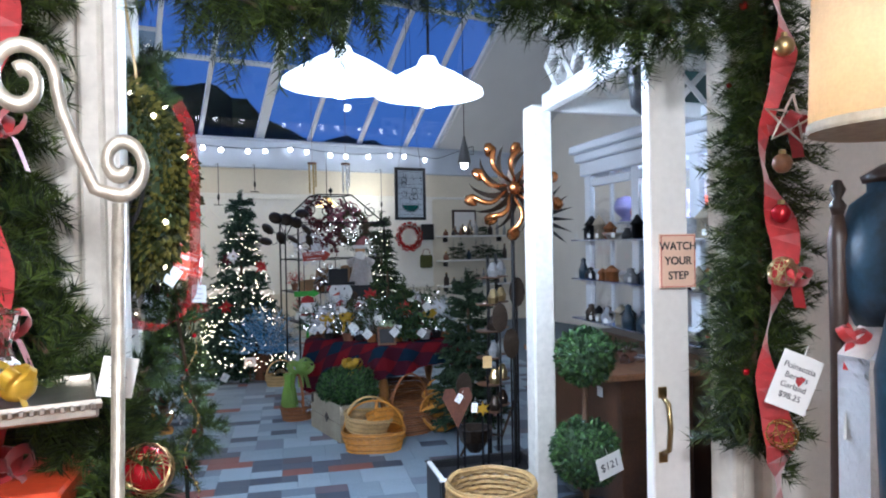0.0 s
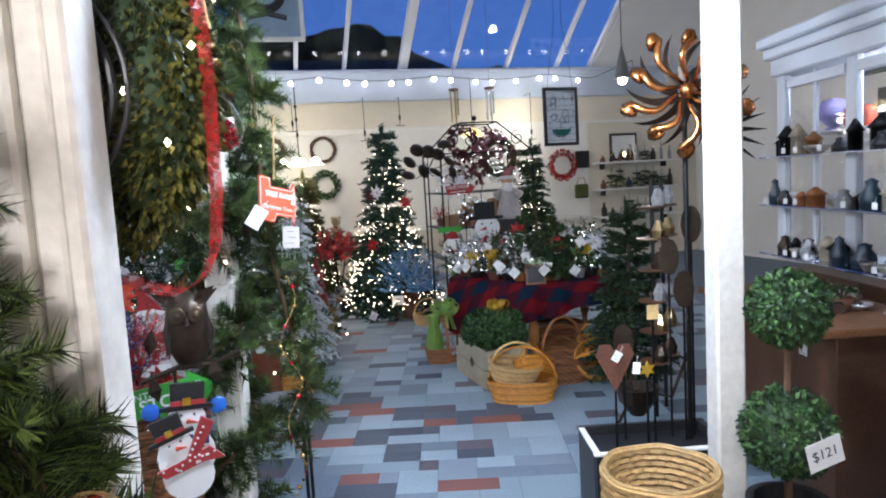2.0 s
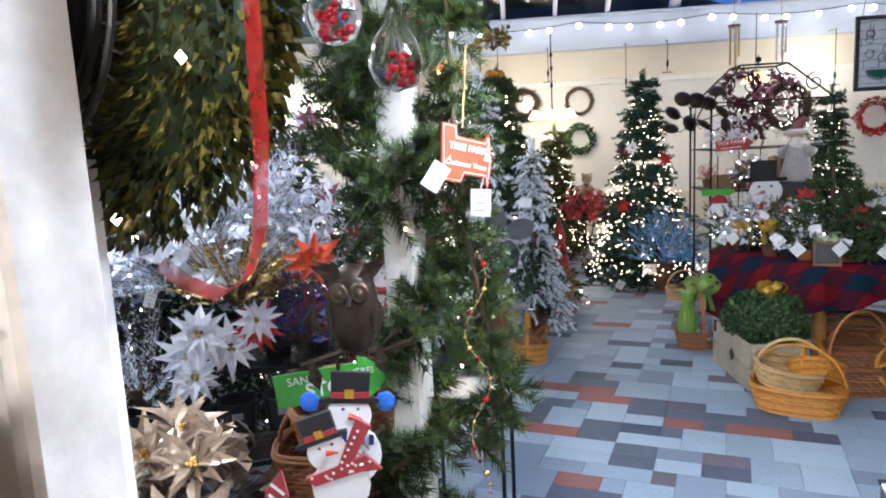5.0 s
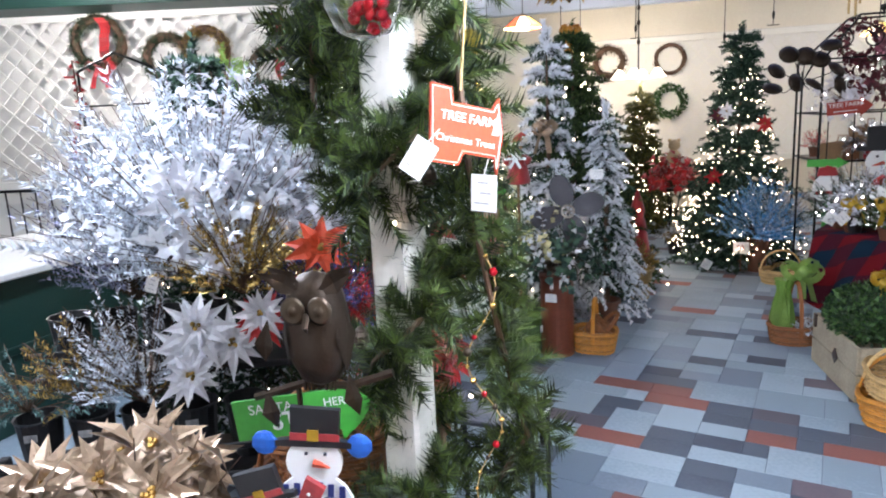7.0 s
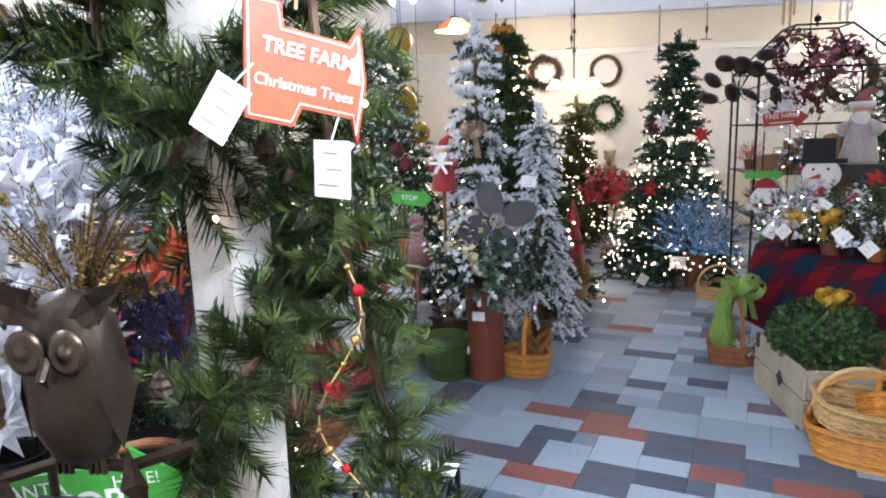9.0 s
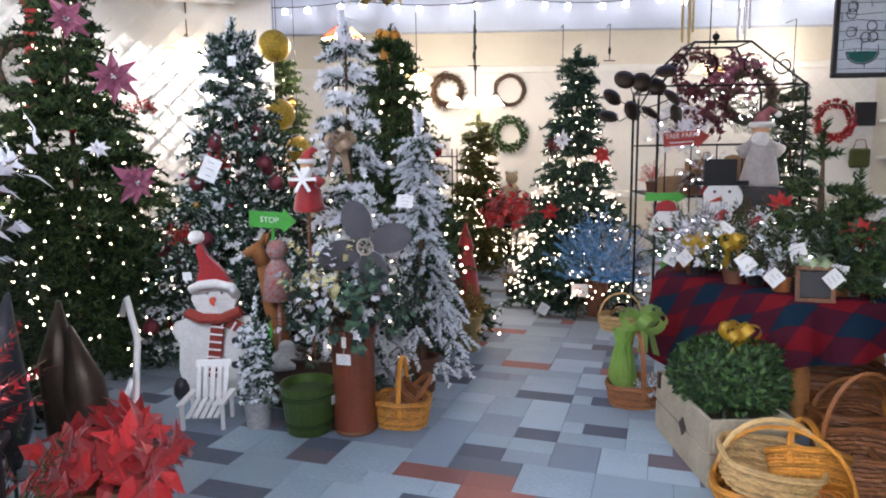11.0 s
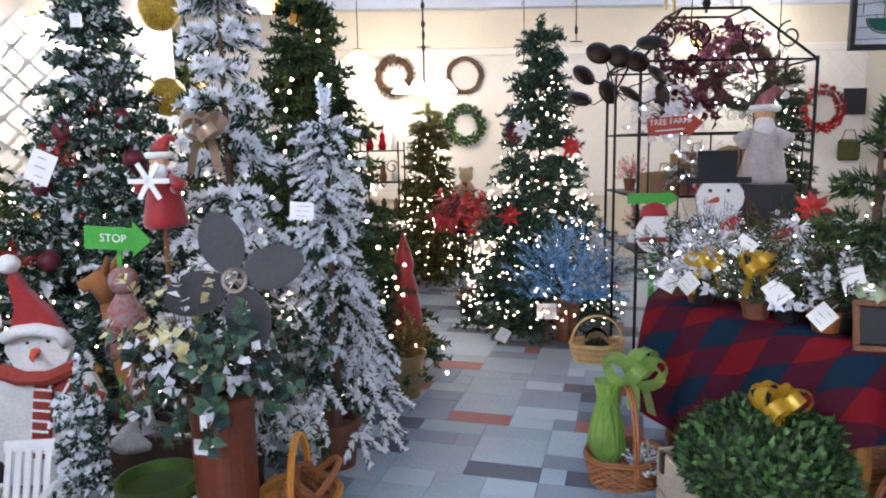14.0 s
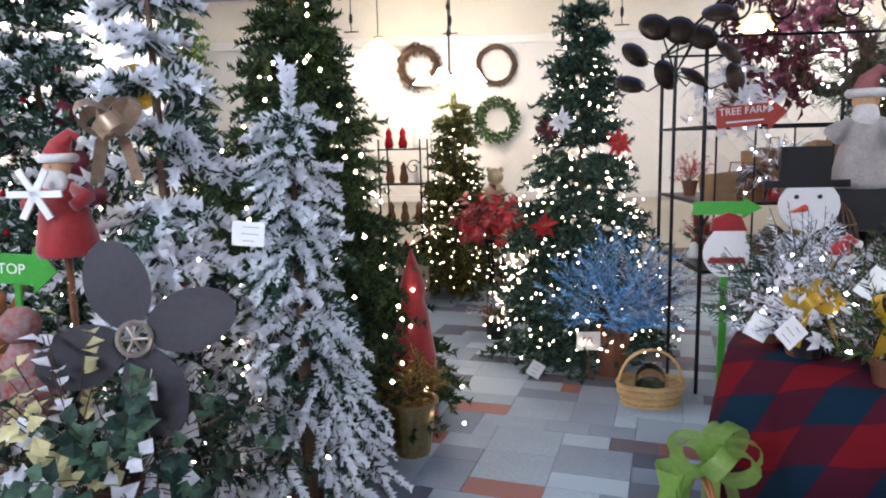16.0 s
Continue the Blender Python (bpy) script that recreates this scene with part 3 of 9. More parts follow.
lamp("counter_and_fill_light", "POINT", (-5.6, 5.6, 2.85), 130, NEUTRAL, 0.12)
lamp("cabinet_light", "POINT", (3.35, 3.6, 2.3), 90, COOL, 0.08)

# ---- doorway, posts and lattice ----
def casing(x, side, label):
    c = thing("door_casing", (x, 1.50, 0.17), label, "door frame", kind="structure")
    for dx, w, d in ((0.0, 0.035, 0.11), (0.045 * side, 0.05, 0.085), (0.095 * side, 0.045, 0.12)):
        b = Builder()
        b.box((dx, -0.06, 1.16), (w, d, 2.32), bev=0.008)
        part("moulding", b, OLDPAINT, c)
    return c


casing(-0.13, -1, "moulded white painted door casing, scuffed")
casing(1.54, 1, "moulded white painted door casing, scuffed")
b = Builder()
b.box((0.69, 1.42, 2.54), (1.9, 0.12, 0.10), bev=0.008)
structure("trim_door_head", b, OLDPAINT, "white painted door head")
door = thing("door_1", (1.42, 1.56, 0.18), "white panelled door standing open against the casing", "door", turn=0, kind="structure")
b = Builder()
b.box((0.0, 0.0, 1.12), (0.13, 0.045, 2.24), bev=0.005)
part("stile", b, PAINT, door)
b = Builder()
b.tube([(-0.035, -0.025, 0.96), (-0.035, -0.06, 0.98), (-0.035, -0.07, 1.05), (-0.035, -0.06, 1.12), (-0.035, -0.025, 1.14)], 0.008, 8)
for z in (0.95, 1.15):
    b.box((-0.035, -0.027, z), (0.03, 0.006, 0.035), bev=0.002)
part("handle", b, BRASS, door, "worn brass pull handle", True)
sign = thing("warning_sign", (1.432, 1.515, 1.735), "cream card sign with dark lettering on the door", "sign")
b = Builder()
b.box((0, 0, 0), (0.125, 0.006, 0.165), bev=0.001)
part("panel", b, mat("peach_card", (0.80, 0.56, 0.42), 0.6, vary=0.05), sign)
b = Builder()
for z in (0.078, -0.078):
    b.box((0, -0.004, z), (0.12, 0.001, 0.002))
for x in (0.058, -0.058):
    b.box((x, -0.004, 0), (0.002, 0.001, 0.158))
part("border", b, REDINK, sign)
for z, w in ((0.045, "WATCH"), (0.0, "YOUR"), (-0.045, "STEP")):
    words(w, 0.034, INK, sign, Matrix.Translation((0, -0.0045, z)) @ FACE, bold=0.0006)

for x, y, zz, wide in ((-0.365, 2.86, 3.0, 0.105), (1.668, 3.16, 2.54, 0.125)):
    b = Builder()
    b.box((0, 0, zz / 2), (wide, wide, zz), bev=0.010)
    structure("post", b, OLDPAINT, "square white painted timber post, chalky and chipped", m=Matrix.Translation((x, y, 0)), category="post")


def lattice(a, c, z0, z1, label, pitch=0.15, w=0.035, mat_=PAINT):
    """A framed panel of crossed slats from plan point a to c."""
    a, c = Vector((a[0], a[1], 0)), Vector((c[0], c[1], 0))
    L = (c - a).length
    t = thing("lattice_panel", (0, 0, 0), label, "lattice", kind="structure")
    t.matrix_basis = Matrix.Translation(a) @ Matrix.Rotation(math.atan2(c.y - a.y, c.x - a.x), 4, "Z")
    H = z1 - z0
    for sgn in (-1, 1):
        k = -H
        while k < L + H:
            x0, x1 = (k, k + H) if sgn > 0 else (k + H, k)
            p, q = Vector((x0, 0, z0)), Vector((x1, 0, z1))
            if p.x != q.x:
                lo, hi = (p, q) if p.x < q.x else (q, p)
                def clip(s):
                    return lo.lerp(hi, (s - lo.x) / (hi.x - lo.x))
                if hi.x > 0.02 and lo.x < L - 0.02:
                    s, e = clip(max(lo.x, 0)), clip(min(hi.x, L))
                    d = e - s
                    if d.length > 0.05:
                        b = Builder()
                        ang = math.atan2(d.z, d.x)
                        b.box((0, 0, 0), (d.length, 0.008, w), rot=Matrix.Rotation(-ang, 3, "Y"))
                        part("slat", b, mat_, t, m=Matrix.Translation((s + e) / 2 + Vector((0, 0.004 * sgn, 0))))
            k += pitch * 1.4142
    for z in (z0, z1):
        b = Builder()
        b.box((L / 2, 0, z), (L, 0.06, 0.09), bev=0.006)
        part("rail", b, mat_, t)
    return t


lattice((1.70, 3.10), (1.62, 1.62), 2.55, 2.95, "white lattice panel over the entrance")
lattice((1.76, 3.16), (4.3, 3.3), 2.56, 2.85, "white lattice panel over the entrance")
lattice((-0.36, 2.79), (-0.30, 1.62), 2.42, 2.95, "white lattice panel over the entrance")

# ---- foliage pieces ----
def garland(name, pts, label, seed, radius=0.13, needles=NEEDLE, count=30, per=16, needle=0.05, berries=0, cones=0, lights=0, thick=0.0045, category="garland"):
    """A needle rope along points."""
    R = rng(seed)
    o = Vector(pts[0])
    t = thing(name, o, label, category)
    P = [Vector(p) - o for p in pts]
    b = Builder()
    b.tube(P, 0.008, 6)
    part("wire", b, TWIG, t)
    b = Builder()
    bl, bb = Builder(), Builder()
    for i in range(len(P) - 1):
        seg = (P[i + 1] - P[i])
        n = max(2, int(seg.length * per / 0.3))
        for k in range(n):
            p = P[i] + seg * ((k + R.random()) / n)
            d = seg.normalized()
            s = d.orthogonal().normalized()
            a = R.random() * 6.283
            out = s * math.cos(a) + d.cross(s) * math.sin(a) + d * R.uniform(-0.6, 0.6)
            frond(b, p, out, radius * R.uniform(0.6, 1.2), R, needle, count, 0, 0.15, 0, thick)
            q = p + out.normalized() * radius * R.uniform(0.6, 0.95)
            if R.random() < berries:
                bb.ball(q, R.uniform(0.006, 0.012), 8)
            if R.random() < cones:
                cone = Builder()
                cone.lathe([(0.004, -0.028), (0.016, -0.02), (0.014, -0.014), (0.021, -0.008), (0.018, 0.0), (0.019, 0.006), (0.013, 0.014), (0.012, 0.02), (0, 0.03)], 9)
                part("pine_cone", cone, BRONZE, t, m=Matrix.Translation(q))
            if R.random() < lights:
                bl.gem(q, 0.006)
    part("needles", b, needles, t)
    for nm, bu, mt in (("berries", bb, BALLRED), ("fairy_lights", bl, BULB)):
        if bu.f:
            tagged(part(nm, bu, mt, t), kind="stuff")
    return t


def wreath(name, m, r, tube, label, material, seed, leafy=True, count=420, needle=0.05, lights=0, inner=TWIG, bow=None, core=0.0):
    """A ring in the local x-z plane that faces -y."""
    R = rng(seed)
    t = thing(name, (0, 0, 0), label, "wreath")
    t.matrix_basis = m
    b = Builder()
    for j in range(4):
        rr = r + R.uniform(-0.3, 0.3) * tube
        b.tube([((rr + 0.01 * math.sin(5 * a + j)) * math.cos(a), 0.012 * math.sin(3 * a + j), rr * math.sin(a)) for a in [6.2832 * k / 28 for k in range(29)]], 0.006 if leafy else tube * 0.35, 6)
        part("ring", b, inner, t)
        b = Builder()
    if core:
        b = Builder()
        b.tube([(r * math.cos(a), 0, r * math.sin(a)) for a in [6.2832 * k / 32 for k in range(33)]], core, 10)
        part("moss_core", b, NEEDLEDARK, t)
    b, bl = Builder(), Builder()
    for k in range(count):
        a = R.random() * 6.283
        c = Vector((r * math.cos(a), 0, r * math.sin(a)))
        w = R.random() * 6.283
        out = Vector((math.cos(a) * math.cos(w), -abs(math.sin(w)) * 0.9, math.sin(a) * math.cos(w)))
        along = Vector((-math.sin(a), 0, math.cos(a))) * R.uniform(0.2, 1.0)
        if core and k % 2:
            out.y = -out.y
        if leafy:
            b.petal(c + out * tube * (R.uniform(0.55, 0.95) if core else R.uniform(0.1, 0.7)), out + along, Vector((0, -1, 0)), needle * R.uniform(0.7, 1.3), needle * (0.62 if core else 0.45))
        else:
            frond(b, c, out + along, tube * R.uniform(0.7, 1.2), R, needle, 9, thick=0.004)
        if R.random() < lights:
            bl.gem(c + out * tube * 0.95, 0.008)
    part("foliage", b, material, t)
    if bl.f:
        tagged(part("fairy_lights", bl, BULB, t, "tiny warm lights"), kind="stuff")
    if bow:
        b = Builder()
        for s in (-1, 1):
            pts = [(s * 0.0, -tube, -r), (s * 0.10, -tube - 0.03, -r + 0.06), (s * 0.14, -tube - 0.03, -r), (s * 0.08, -tube - 0.02, -r - 0.05), (0, -tube, -r)]
            b.ribbon(pts, 0.05, (0, 1, 0.3))
            b.ribbon([(0, -tube, -r), (s * 0.05, -tube - 0.02, -r - 0.12), (s * 0.09, -tube - 0.01, -r - 0.24)], 0.05, (1, 0.4, 0))
        part("bow", b, bow, t)
    return t


def bush(name, at, label, material, seed, radius=0.2, height=0.35, stems=60, needle=0.04, count=18, pot=None, category="artificial plant", z0=0.0, potr=0.09, poth=0.14, spread=1.0, thick=0.0035, lights=0, leaf=None, group=""):
    """Sprays that fan out of a pot or a bunch."""
    R = rng(seed)
    t = thing(name, at, label, category, group)
    b = Builder()
    st = Builder()
    bl = Builder()
    for k in range(stems):
        a = R.random() * 6.283
        e = math.acos(1 - R.random() * 0.8 * spread)
        ln = (0.55 + 0.45 * R.random())
        tip = Vector((radius * math.sin(e) * math.cos(a), radius * math.sin(e) * math.sin(a), height * math.cos(e))) * ln * 1.25
        root = Vector((0, 0, z0))
        st.tube([root, root + tip * 0.5 + Vector((0, 0, 0.03)), root + tip], 0.0016, 4, cap=False)
        d = tip.normalized()
        if leaf:
            for j in range(leaf[0]):
                aa = R.random() * 6.283
                s = d.orthogonal().normalized()
                out = s * math.cos(aa) + d.cross(s) * math.sin(aa) + d * 0.5
                b.petal(root + tip * R.uniform(0.55, 1.0), out, d, leaf[1] * R.uniform(0.7, 1.3), leaf[2])
        else:
            frond(b, root + tip * 0.45, d, tip.length * 0.55, R, needle, count, 0, 0.1, 0, thick)
        if lights and R.random() < lights:
            bl.gem(root + tip * R.uniform(0.7, 1.02), 0.007)
    tagged(part("stem_bundle", st, TWIG, t), kind="stuff")
    part("foliage", b, material, t)
    if bl.f:
        tagged(part("fairy_lights", bl, BULBCOOL, t, "tiny white lights"), kind="stuff")
    if pot:
        b = Builder()
        b.lathe([(potr * 0.72, z0 - poth), (potr * 0.95, z0), (potr * 1.06, z0), (potr * 1.06, z0 + 0.02), (potr * 0.9, z0 + 0.02), (potr * 0.86, z0 - 0.02), (0, z0 - 0.025)], 18)
        part("pot", b, pot, t)
    return t


def flower(name, m, r, label, material, seed, petals=8, heart=GOLDSPRAY, width=0.40, rings=3, category="artificial flower"):
    """A poinsettia head that faces local -y."""
    R = rng(seed)
    t = thing(name, (0, 0, 0), label, category)
    t.matrix_basis = m
    for ring in range(rings):
        rr = r * (1 - 0.30 * ring)
        num = max(4, petals - ring)
        for k in range(num):
            a = 6.283 * (k + 0.5 * ring + R.uniform(-0.22, 0.22)) / num
            d = Vector((math.cos(a), -0.12 - 0.38 * ring + R.uniform(-0.28, 0.22), math.sin(a)))
            b = Builder()
            b.petal((0, 0, 0), d, (0, -1, 0), rr * R.uniform(0.72, 1.15), rr * width * R.uniform(0.8, 1.15), curl=R.uniform(0.1, 0.28), fold=0.22)
            part("petal", b, material, t)
    b = Builder()
    for k in range(7):
        b.ball((R.uniform(-1, 1) * r * 0.09, -r * 0.2 + R.uniform(-1, 1) * 0.004, R.uniform(-1, 1) * r * 0.09), r * 0.055, 6)
    part("heart", b, heart, t)
    return t


def tag(at, turn, label, size=(0.05, 0.07), tilt=0.0, text=None, lines=3, name="price_tag", pitch=0.0):
    t = thing(name, at, label, "price tag")
    t.matrix_basis = pose(at[0], at[1], at[2], pitch, tilt, turn)
    b = Builder()
    b.box((0, 0, 0), (size[0], 0.0015, size[1]))
    part("card", b, CARD, t)
    if text:
        for z, w, s in text:
            words(w, s, INK, t, Matrix.Translation((0, -0.0015, z)) @ FACE)
    else:
        b = Builder()
        R = rng(int(1000 * abs(at[0] + at[1] * 3)))
        for k in range(lines):
            w = size[0] * R.uniform(0.3, 0.6)
            b.box((R.uniform(-0.1, 0.1) * size[0], -0.0012, size[1] * (0.28 - 0.56 * k / max(1, lines - 1))), (w, 0.0006, size[1] * 0.025))
        part("writing", b, PENCIL, t)
    b = Builder()
    b.tube([(0, 0, size[1] / 2), (0.004, 0.01, size[1] / 2 + 0.03)], 0.0012, 4)
    part("string", b, CARD, t)
    return t


def basket(at, sx, sy, h, label, material=WICKER, turn=0.0, handle=0.30, seed=1, square=3.0, tilt=(0, 0), rows=9, flare=1.18, stakes=22, group="", handle_axis=0):
    """Woven basket: strands that pass in and out of upright stakes."""
    R = rng(seed)
    t = thing("basket", at, label, "basket", group)
    t.matrix_basis = pose(at[0], at[1], at[2], tilt[0], tilt[1], turn)

    def ring(z, a, off=0.0):
        f = 1 + (flare - 1) * z / h
        c, s = math.cos(a), math.sin(a)
        k = (abs(c) ** square + abs(s) ** square) ** (-1 / square)
        return Vector(((sx / 2 * f + off) * c * k, (sy / 2 * f + off) * s * k, z))
    b = Builder()
    n = stakes * 2
    for i in range(rows):
        z = h * (i + 0.5) / rows
        b.tube([ring(z + R.uniform(-0.001, 0.001), 6.2832 * k / n, 0.004 * (1 if (k + i) % 2 else -1)) for k in range(n + 1)], h / rows * 0.48, 5, cap=False)
    part("weave", b, material, t)
    for k in range(stakes):
        a = 6.2832 * (k + 0.5) / stakes
        b = Builder()
        b.tube([ring(0, a), ring(h, a)], 0.004, 4)
        part("stake", b, material, t)
    b = Builder()
    for off, dz in ((0.006, 0), (-0.006, 0.004), (0.0, 0.012)):
        b.tube([ring(h + dz + 0.003 * math.sin(k), 6.2832 * k / 40, off) for k in range(41)], 0.0075, 6, cap=False)
    part("rim", b, material, t)
    b = Builder()
    b.poly([ring(0.006, 6.2832 * k / 24) for k in range(24)])
    b.poly([ring(0.0, 6.2832 * k / 24) for k in range(24)][::-1])
    part("bottom", b, material, t)
    if handle:
        b = Builder()
        for o in (-0.007, 0.007):
            pts = []
            for k in range(17):
                a = math.pi * k / 16
                w = (sx if handle_axis == 0 else sy) / 2 * flare
                p = (w * math.cos(a), o) if handle_axis == 0 else (o, w * math.cos(a))
                pts.append((p[0], p[1], h * 0.55 + (handle - h * 0.55) * math.sin(a) ** 0.8))
            b.tube(pts, 0.0075, 6)
        part("handle", b, material, t)
    return t


def bow_loop(b, c, s, k, loops, R, width=0.35):
    c = Vector(c)
    a = 6.283 * k / loops + R.uniform(-0.2, 0.2)
    e = R.uniform(0.1, 0.9)
    d = Vector((math.cos(a) * math.cos(e), math.sin(a) * math.cos(e), math.sin(e)))
    n = d.orthogonal().normalized()
    b.ribbon([c + d * s * (0.5 - 0.5 * math.cos(w)) * 0.9 + n * s * 0.32 * math.sin(w) for w in [6.283 * j / 12 for j in range(13)]], s * width, d.cross(n))


def bow_tail(b, c, s, R, width=0.35):
    c = Vector(c)
    a = R.random() * 6.283
    d = Vector((math.cos(a), math.sin(a), 0))
    b.ribbon([c, c + d * s * 0.35 - Vector((0, 0, s * 0.2)), c + d * s * 0.5 - Vector((0, 0, s * 0.6)), c + d * s * 0.7 - Vector((0, 0, s * 1.2))], s * width, d.cross(Vector((0, 0, 1))))


def bow_parts(t, c, s, material, seed, loops=6, tails=2, width=0.35):
    R = rng(seed)
    for k in range(loops):
        b = Builder()
        bow_loop(b, c, s, k, loops, R, width)
        part("loop", b, material, t, smooth=True)
    for k in range(tails):
        b = Builder()
        bow_tail(b, c, s, R, width)
        part("tail", b, material, t, smooth=True)


def bow(at, s, label, material, seed=1, loops=7, tails=2):
    t = thing("ribbon_bow", at, label, "bow")
    bow_parts(t, (0, 0, 0), s, material, seed, loops, tails)
    b = Builder()
    b.ball((0, 0, 0), s * 0.16, 8)
    part("knot", b, material, t)
    return t


def plate(b, outline, th=0.008):
    """A flat board in x-z with thickness along y; outline anticlockwise seen from -y."""
    n = len(b.v)
    k = len(outline)
    for y in (-th / 2, th / 2):
        b.v += [(x, y, z) for x, z in outline]
    b.face(tuple(n + i for i in range(k)))
    b.face(tuple(n + k + i for i in range(k))[::-1])
    for i in range(k):
        j = (i + 1) % k
        b.face((n + i, n + k + i, n + k + j, n + j))


def disc(cx, cz, rx, rz=None, n=18):
    rz = rz or rx
    return [(cx + rx * math.cos(6.2832 * k / n), cz + rz * math.sin(6.2832 * k / n)) for k in range(n)]


def arrow(w, h, flip=1):
    return [(-w / 2 * flip, -h * 0.32), (w * 0.22 * flip, -h * 0.32), (w * 0.22 * flip, -h / 2), (w / 2 * flip, 0), (w * 0.22 * flip, h / 2), (w * 0.22 * flip, h * 0.32), (-w / 2 * flip, h * 0.32)]


def board(name, m, outline, material, label, category="sign", th=0.008):
    t = thing(name, (0, 0, 0), label, category)
    t.matrix_basis = m
    b = Builder()
    plate(b, outline, th)
    part("panel", b, material, t)
    return t


def scroll(c, r, turns, start, flip=1, n=26, plane="xz", shrink=0.75):
    out = []
    for k in range(n + 1):
        q = k / n
        a = start + flip * turns * 6.2832 * q
        rr = r * (1 - shrink * q)
        x, z = rr * math.cos(a), rr * math.sin(a)
        out.append((c[0] + x, c[1], c[2] + z) if plane == "xz" else (c[0], c[1] + x, c[2] + z))
    return out

# ---- trees of the shop ----
fir((-0.86, 6.76, 0), 1.70, 0.34, 1, "small snow-flocked fir in a rust metal pot", NEEDLEBLUE, snow=0.97, per=9, needle=0.032, count=76, thick=0.0058, droop=0.95, z0=0.42, slim=1.75, layers=13, gaps=0.30)
fir((-1.28, 6.62, 0), 2.30, 0.33, 2, "tall snow-flocked fir with soft white lights", NEEDLEBLUE, snow=0.93, gaps=0.28, count=46, droop=0.6, lights=70, balls=((BALLSILVER, 5, 0.03, "silver ball"),), per=10, thick=0.008, layers=15)
fir((-0.13, 9.55, 0), 2.44, 0.62, 3, "lit dark green fir with red and white blooms", NEEDLEBLUE, lights=520, base="wood", layers=20)
fir((-1.50, 8.0, 0), 2.46, 0.80, 4, "tall deep green fir with warm bulbs", NEEDLE, lights=170, base="stand", bulb=0.012)
fir((-2.55, 7.35, 0), 2.48, 0.80, 5, "frosted green fir with red baubles", NEEDLEBLUE, lights=100, base="stand", snow=0.07, balls=((BURGUNDY, 22, 0.06, "dark red twig ball"), (BALLRED, 40, 0.014, "red light"), (BALLGOLD, 5, 0.04, "gold bauble")))
fir((-3.75, 6.95, 0), 3.0, 1.0, 6, "broad green fir with mauve blooms and silver balls", NEEDLE, lights=400, base="stand", balls=((BALLSILVER, 18, 0.035, "silver ball"), (BALLRED, 6, 0.03, "red ball")), count=20)
fir((-5.1, 6.9, 0), 2.3, 0.75, 8, "lit green fir by the lattice wall", NEEDLEDARK, lights=320, base="stand", count=14)
fir((-2.6, 4.35, 0.0), 2.15, 0.55, 17, "slim lit fir behind the silver sprays", NEEDLEBLUE, lights=140, base="stand", snow=0.05, balls=((BALLSILVER, 8, 0.03, "silver ball"),))
fir((2.02, 5.72, 0.0), 1.42, 0.30, 7, "plain dark green cypress in a copper-brown pot", NEEDLEDARK, base="pot", potmat=WOOD, needle=0.035, count=30, per=12, slim=0.8, droop=0.0)
fir((2.19, 11.58, 0), 2.25, 0.42, 9, "slim black-green fir with white lights and snow balls", NEEDLEDARK, lights=230, base="stand", balls=((BALLSILVER, 8, 0.045, "white ball"),), layers=17)
fir((-1.55, 11.35, 0), 1.95, 0.48, 10, "golden lit fir before the end wall", YEW, lights=300, base="pot", layers=16)
fir((-2.15, 9.6, 0), 2.45, 0.55, 11, "lit green fir with red cardinals", NEEDLE, lights=240, base="stand", layers=18)
fir((-3.4, 9.6, 0), 2.6, 0.6, 12, "lit green fir with gold globes", NEEDLE, lights=120, base="stand", balls=((BALLGOLD, 10, 0.07, "gold globe"),), layers=18, count=16)
fir((-0.62, 11.9, 0), 0.75, 0.22, 13, "small green fir on a pale stand", NEEDLE, base="wood", lights=12, layers=9)
fir((-1.60, 5.95, 0.0), 0.62, 0.035, 14, "small frosted cypress in a grey pot", NEEDLEBLUE, snow=0.4, potmat=STONE, layers=12, per=8, slim=0.6, needle=0.03, droop=0)

# mauve poinsettias wired into the broad fir
for k, (x, y, z, r) in enumerate(((-2.71, 6.40, 1.385, 0.17), (-2.82, 6.40, 2.07, 0.18), (-3.14, 6.38, 2.45, 0.17), (-3.55, 6.02, 1.35, 0.13), (-3.05, 6.45, 1.62, 0.08))):
    flower("poinsettia_bloom", pose(x, y, z, -10, 0, 38), r, "mauve poinsettia with white glitter edges in the fir", PINKPETAL if k < 4 else WHITEPETAL, 30 + k, heart=BALLSILVER)
for k, (x, y, z, mt) in enumerate(((-0.22, 9.12, 1.66, WHITEPETAL), (0.14, 9.18, 1.52, REDLEAF), (-0.32, 9.06, 1.0, REDLEAF), (-0.30, 9.12, 1.62, BURGUNDY))):
    flower("poinsettia_bloom", pose(x, y, z, -10, 0, 12), 0.10, "silk poinsettia bloom wired into the fir", mt, 50 + k)
for k, (x, y, z) in enumerate(((-2.35, 6.75, 1.45), (-2.9, 6.75, 1.85), (-2.55, 6.62, 0.95))):
    bush("red_glitter_pick", (x, y, z), "red glitter twig pick in the fir", REDGLIT, 60 + k, 0.13, 0.16, 26, needle=0.03, count=12)
bow((-1.2, 6.32, 1.60), 0.13, "champagne silk ribbon bow on the flocked fir", COPPERLEAF, 5, 6)
tag((-2.30, 6.62, 1.47), 20, "white price card on the fir", (0.12, 0.16), 25)
tag((-0.85, 6.45, 1.28), 15, "white price card on the flocked fir", (0.10, 0.075), 5)
tag((-2.30, 6.95, 2.22), 20, "white price card near the top of the fir", (0.06, 0.07))
bush("gold_bow_topper", (-1.50, 7.95, 2.74), "gold and rust leaf cluster on top of the fir", GOLDSPRAY, 71, 0.24, 0.26, 30, leaf=(5, 0.09, 0.05))

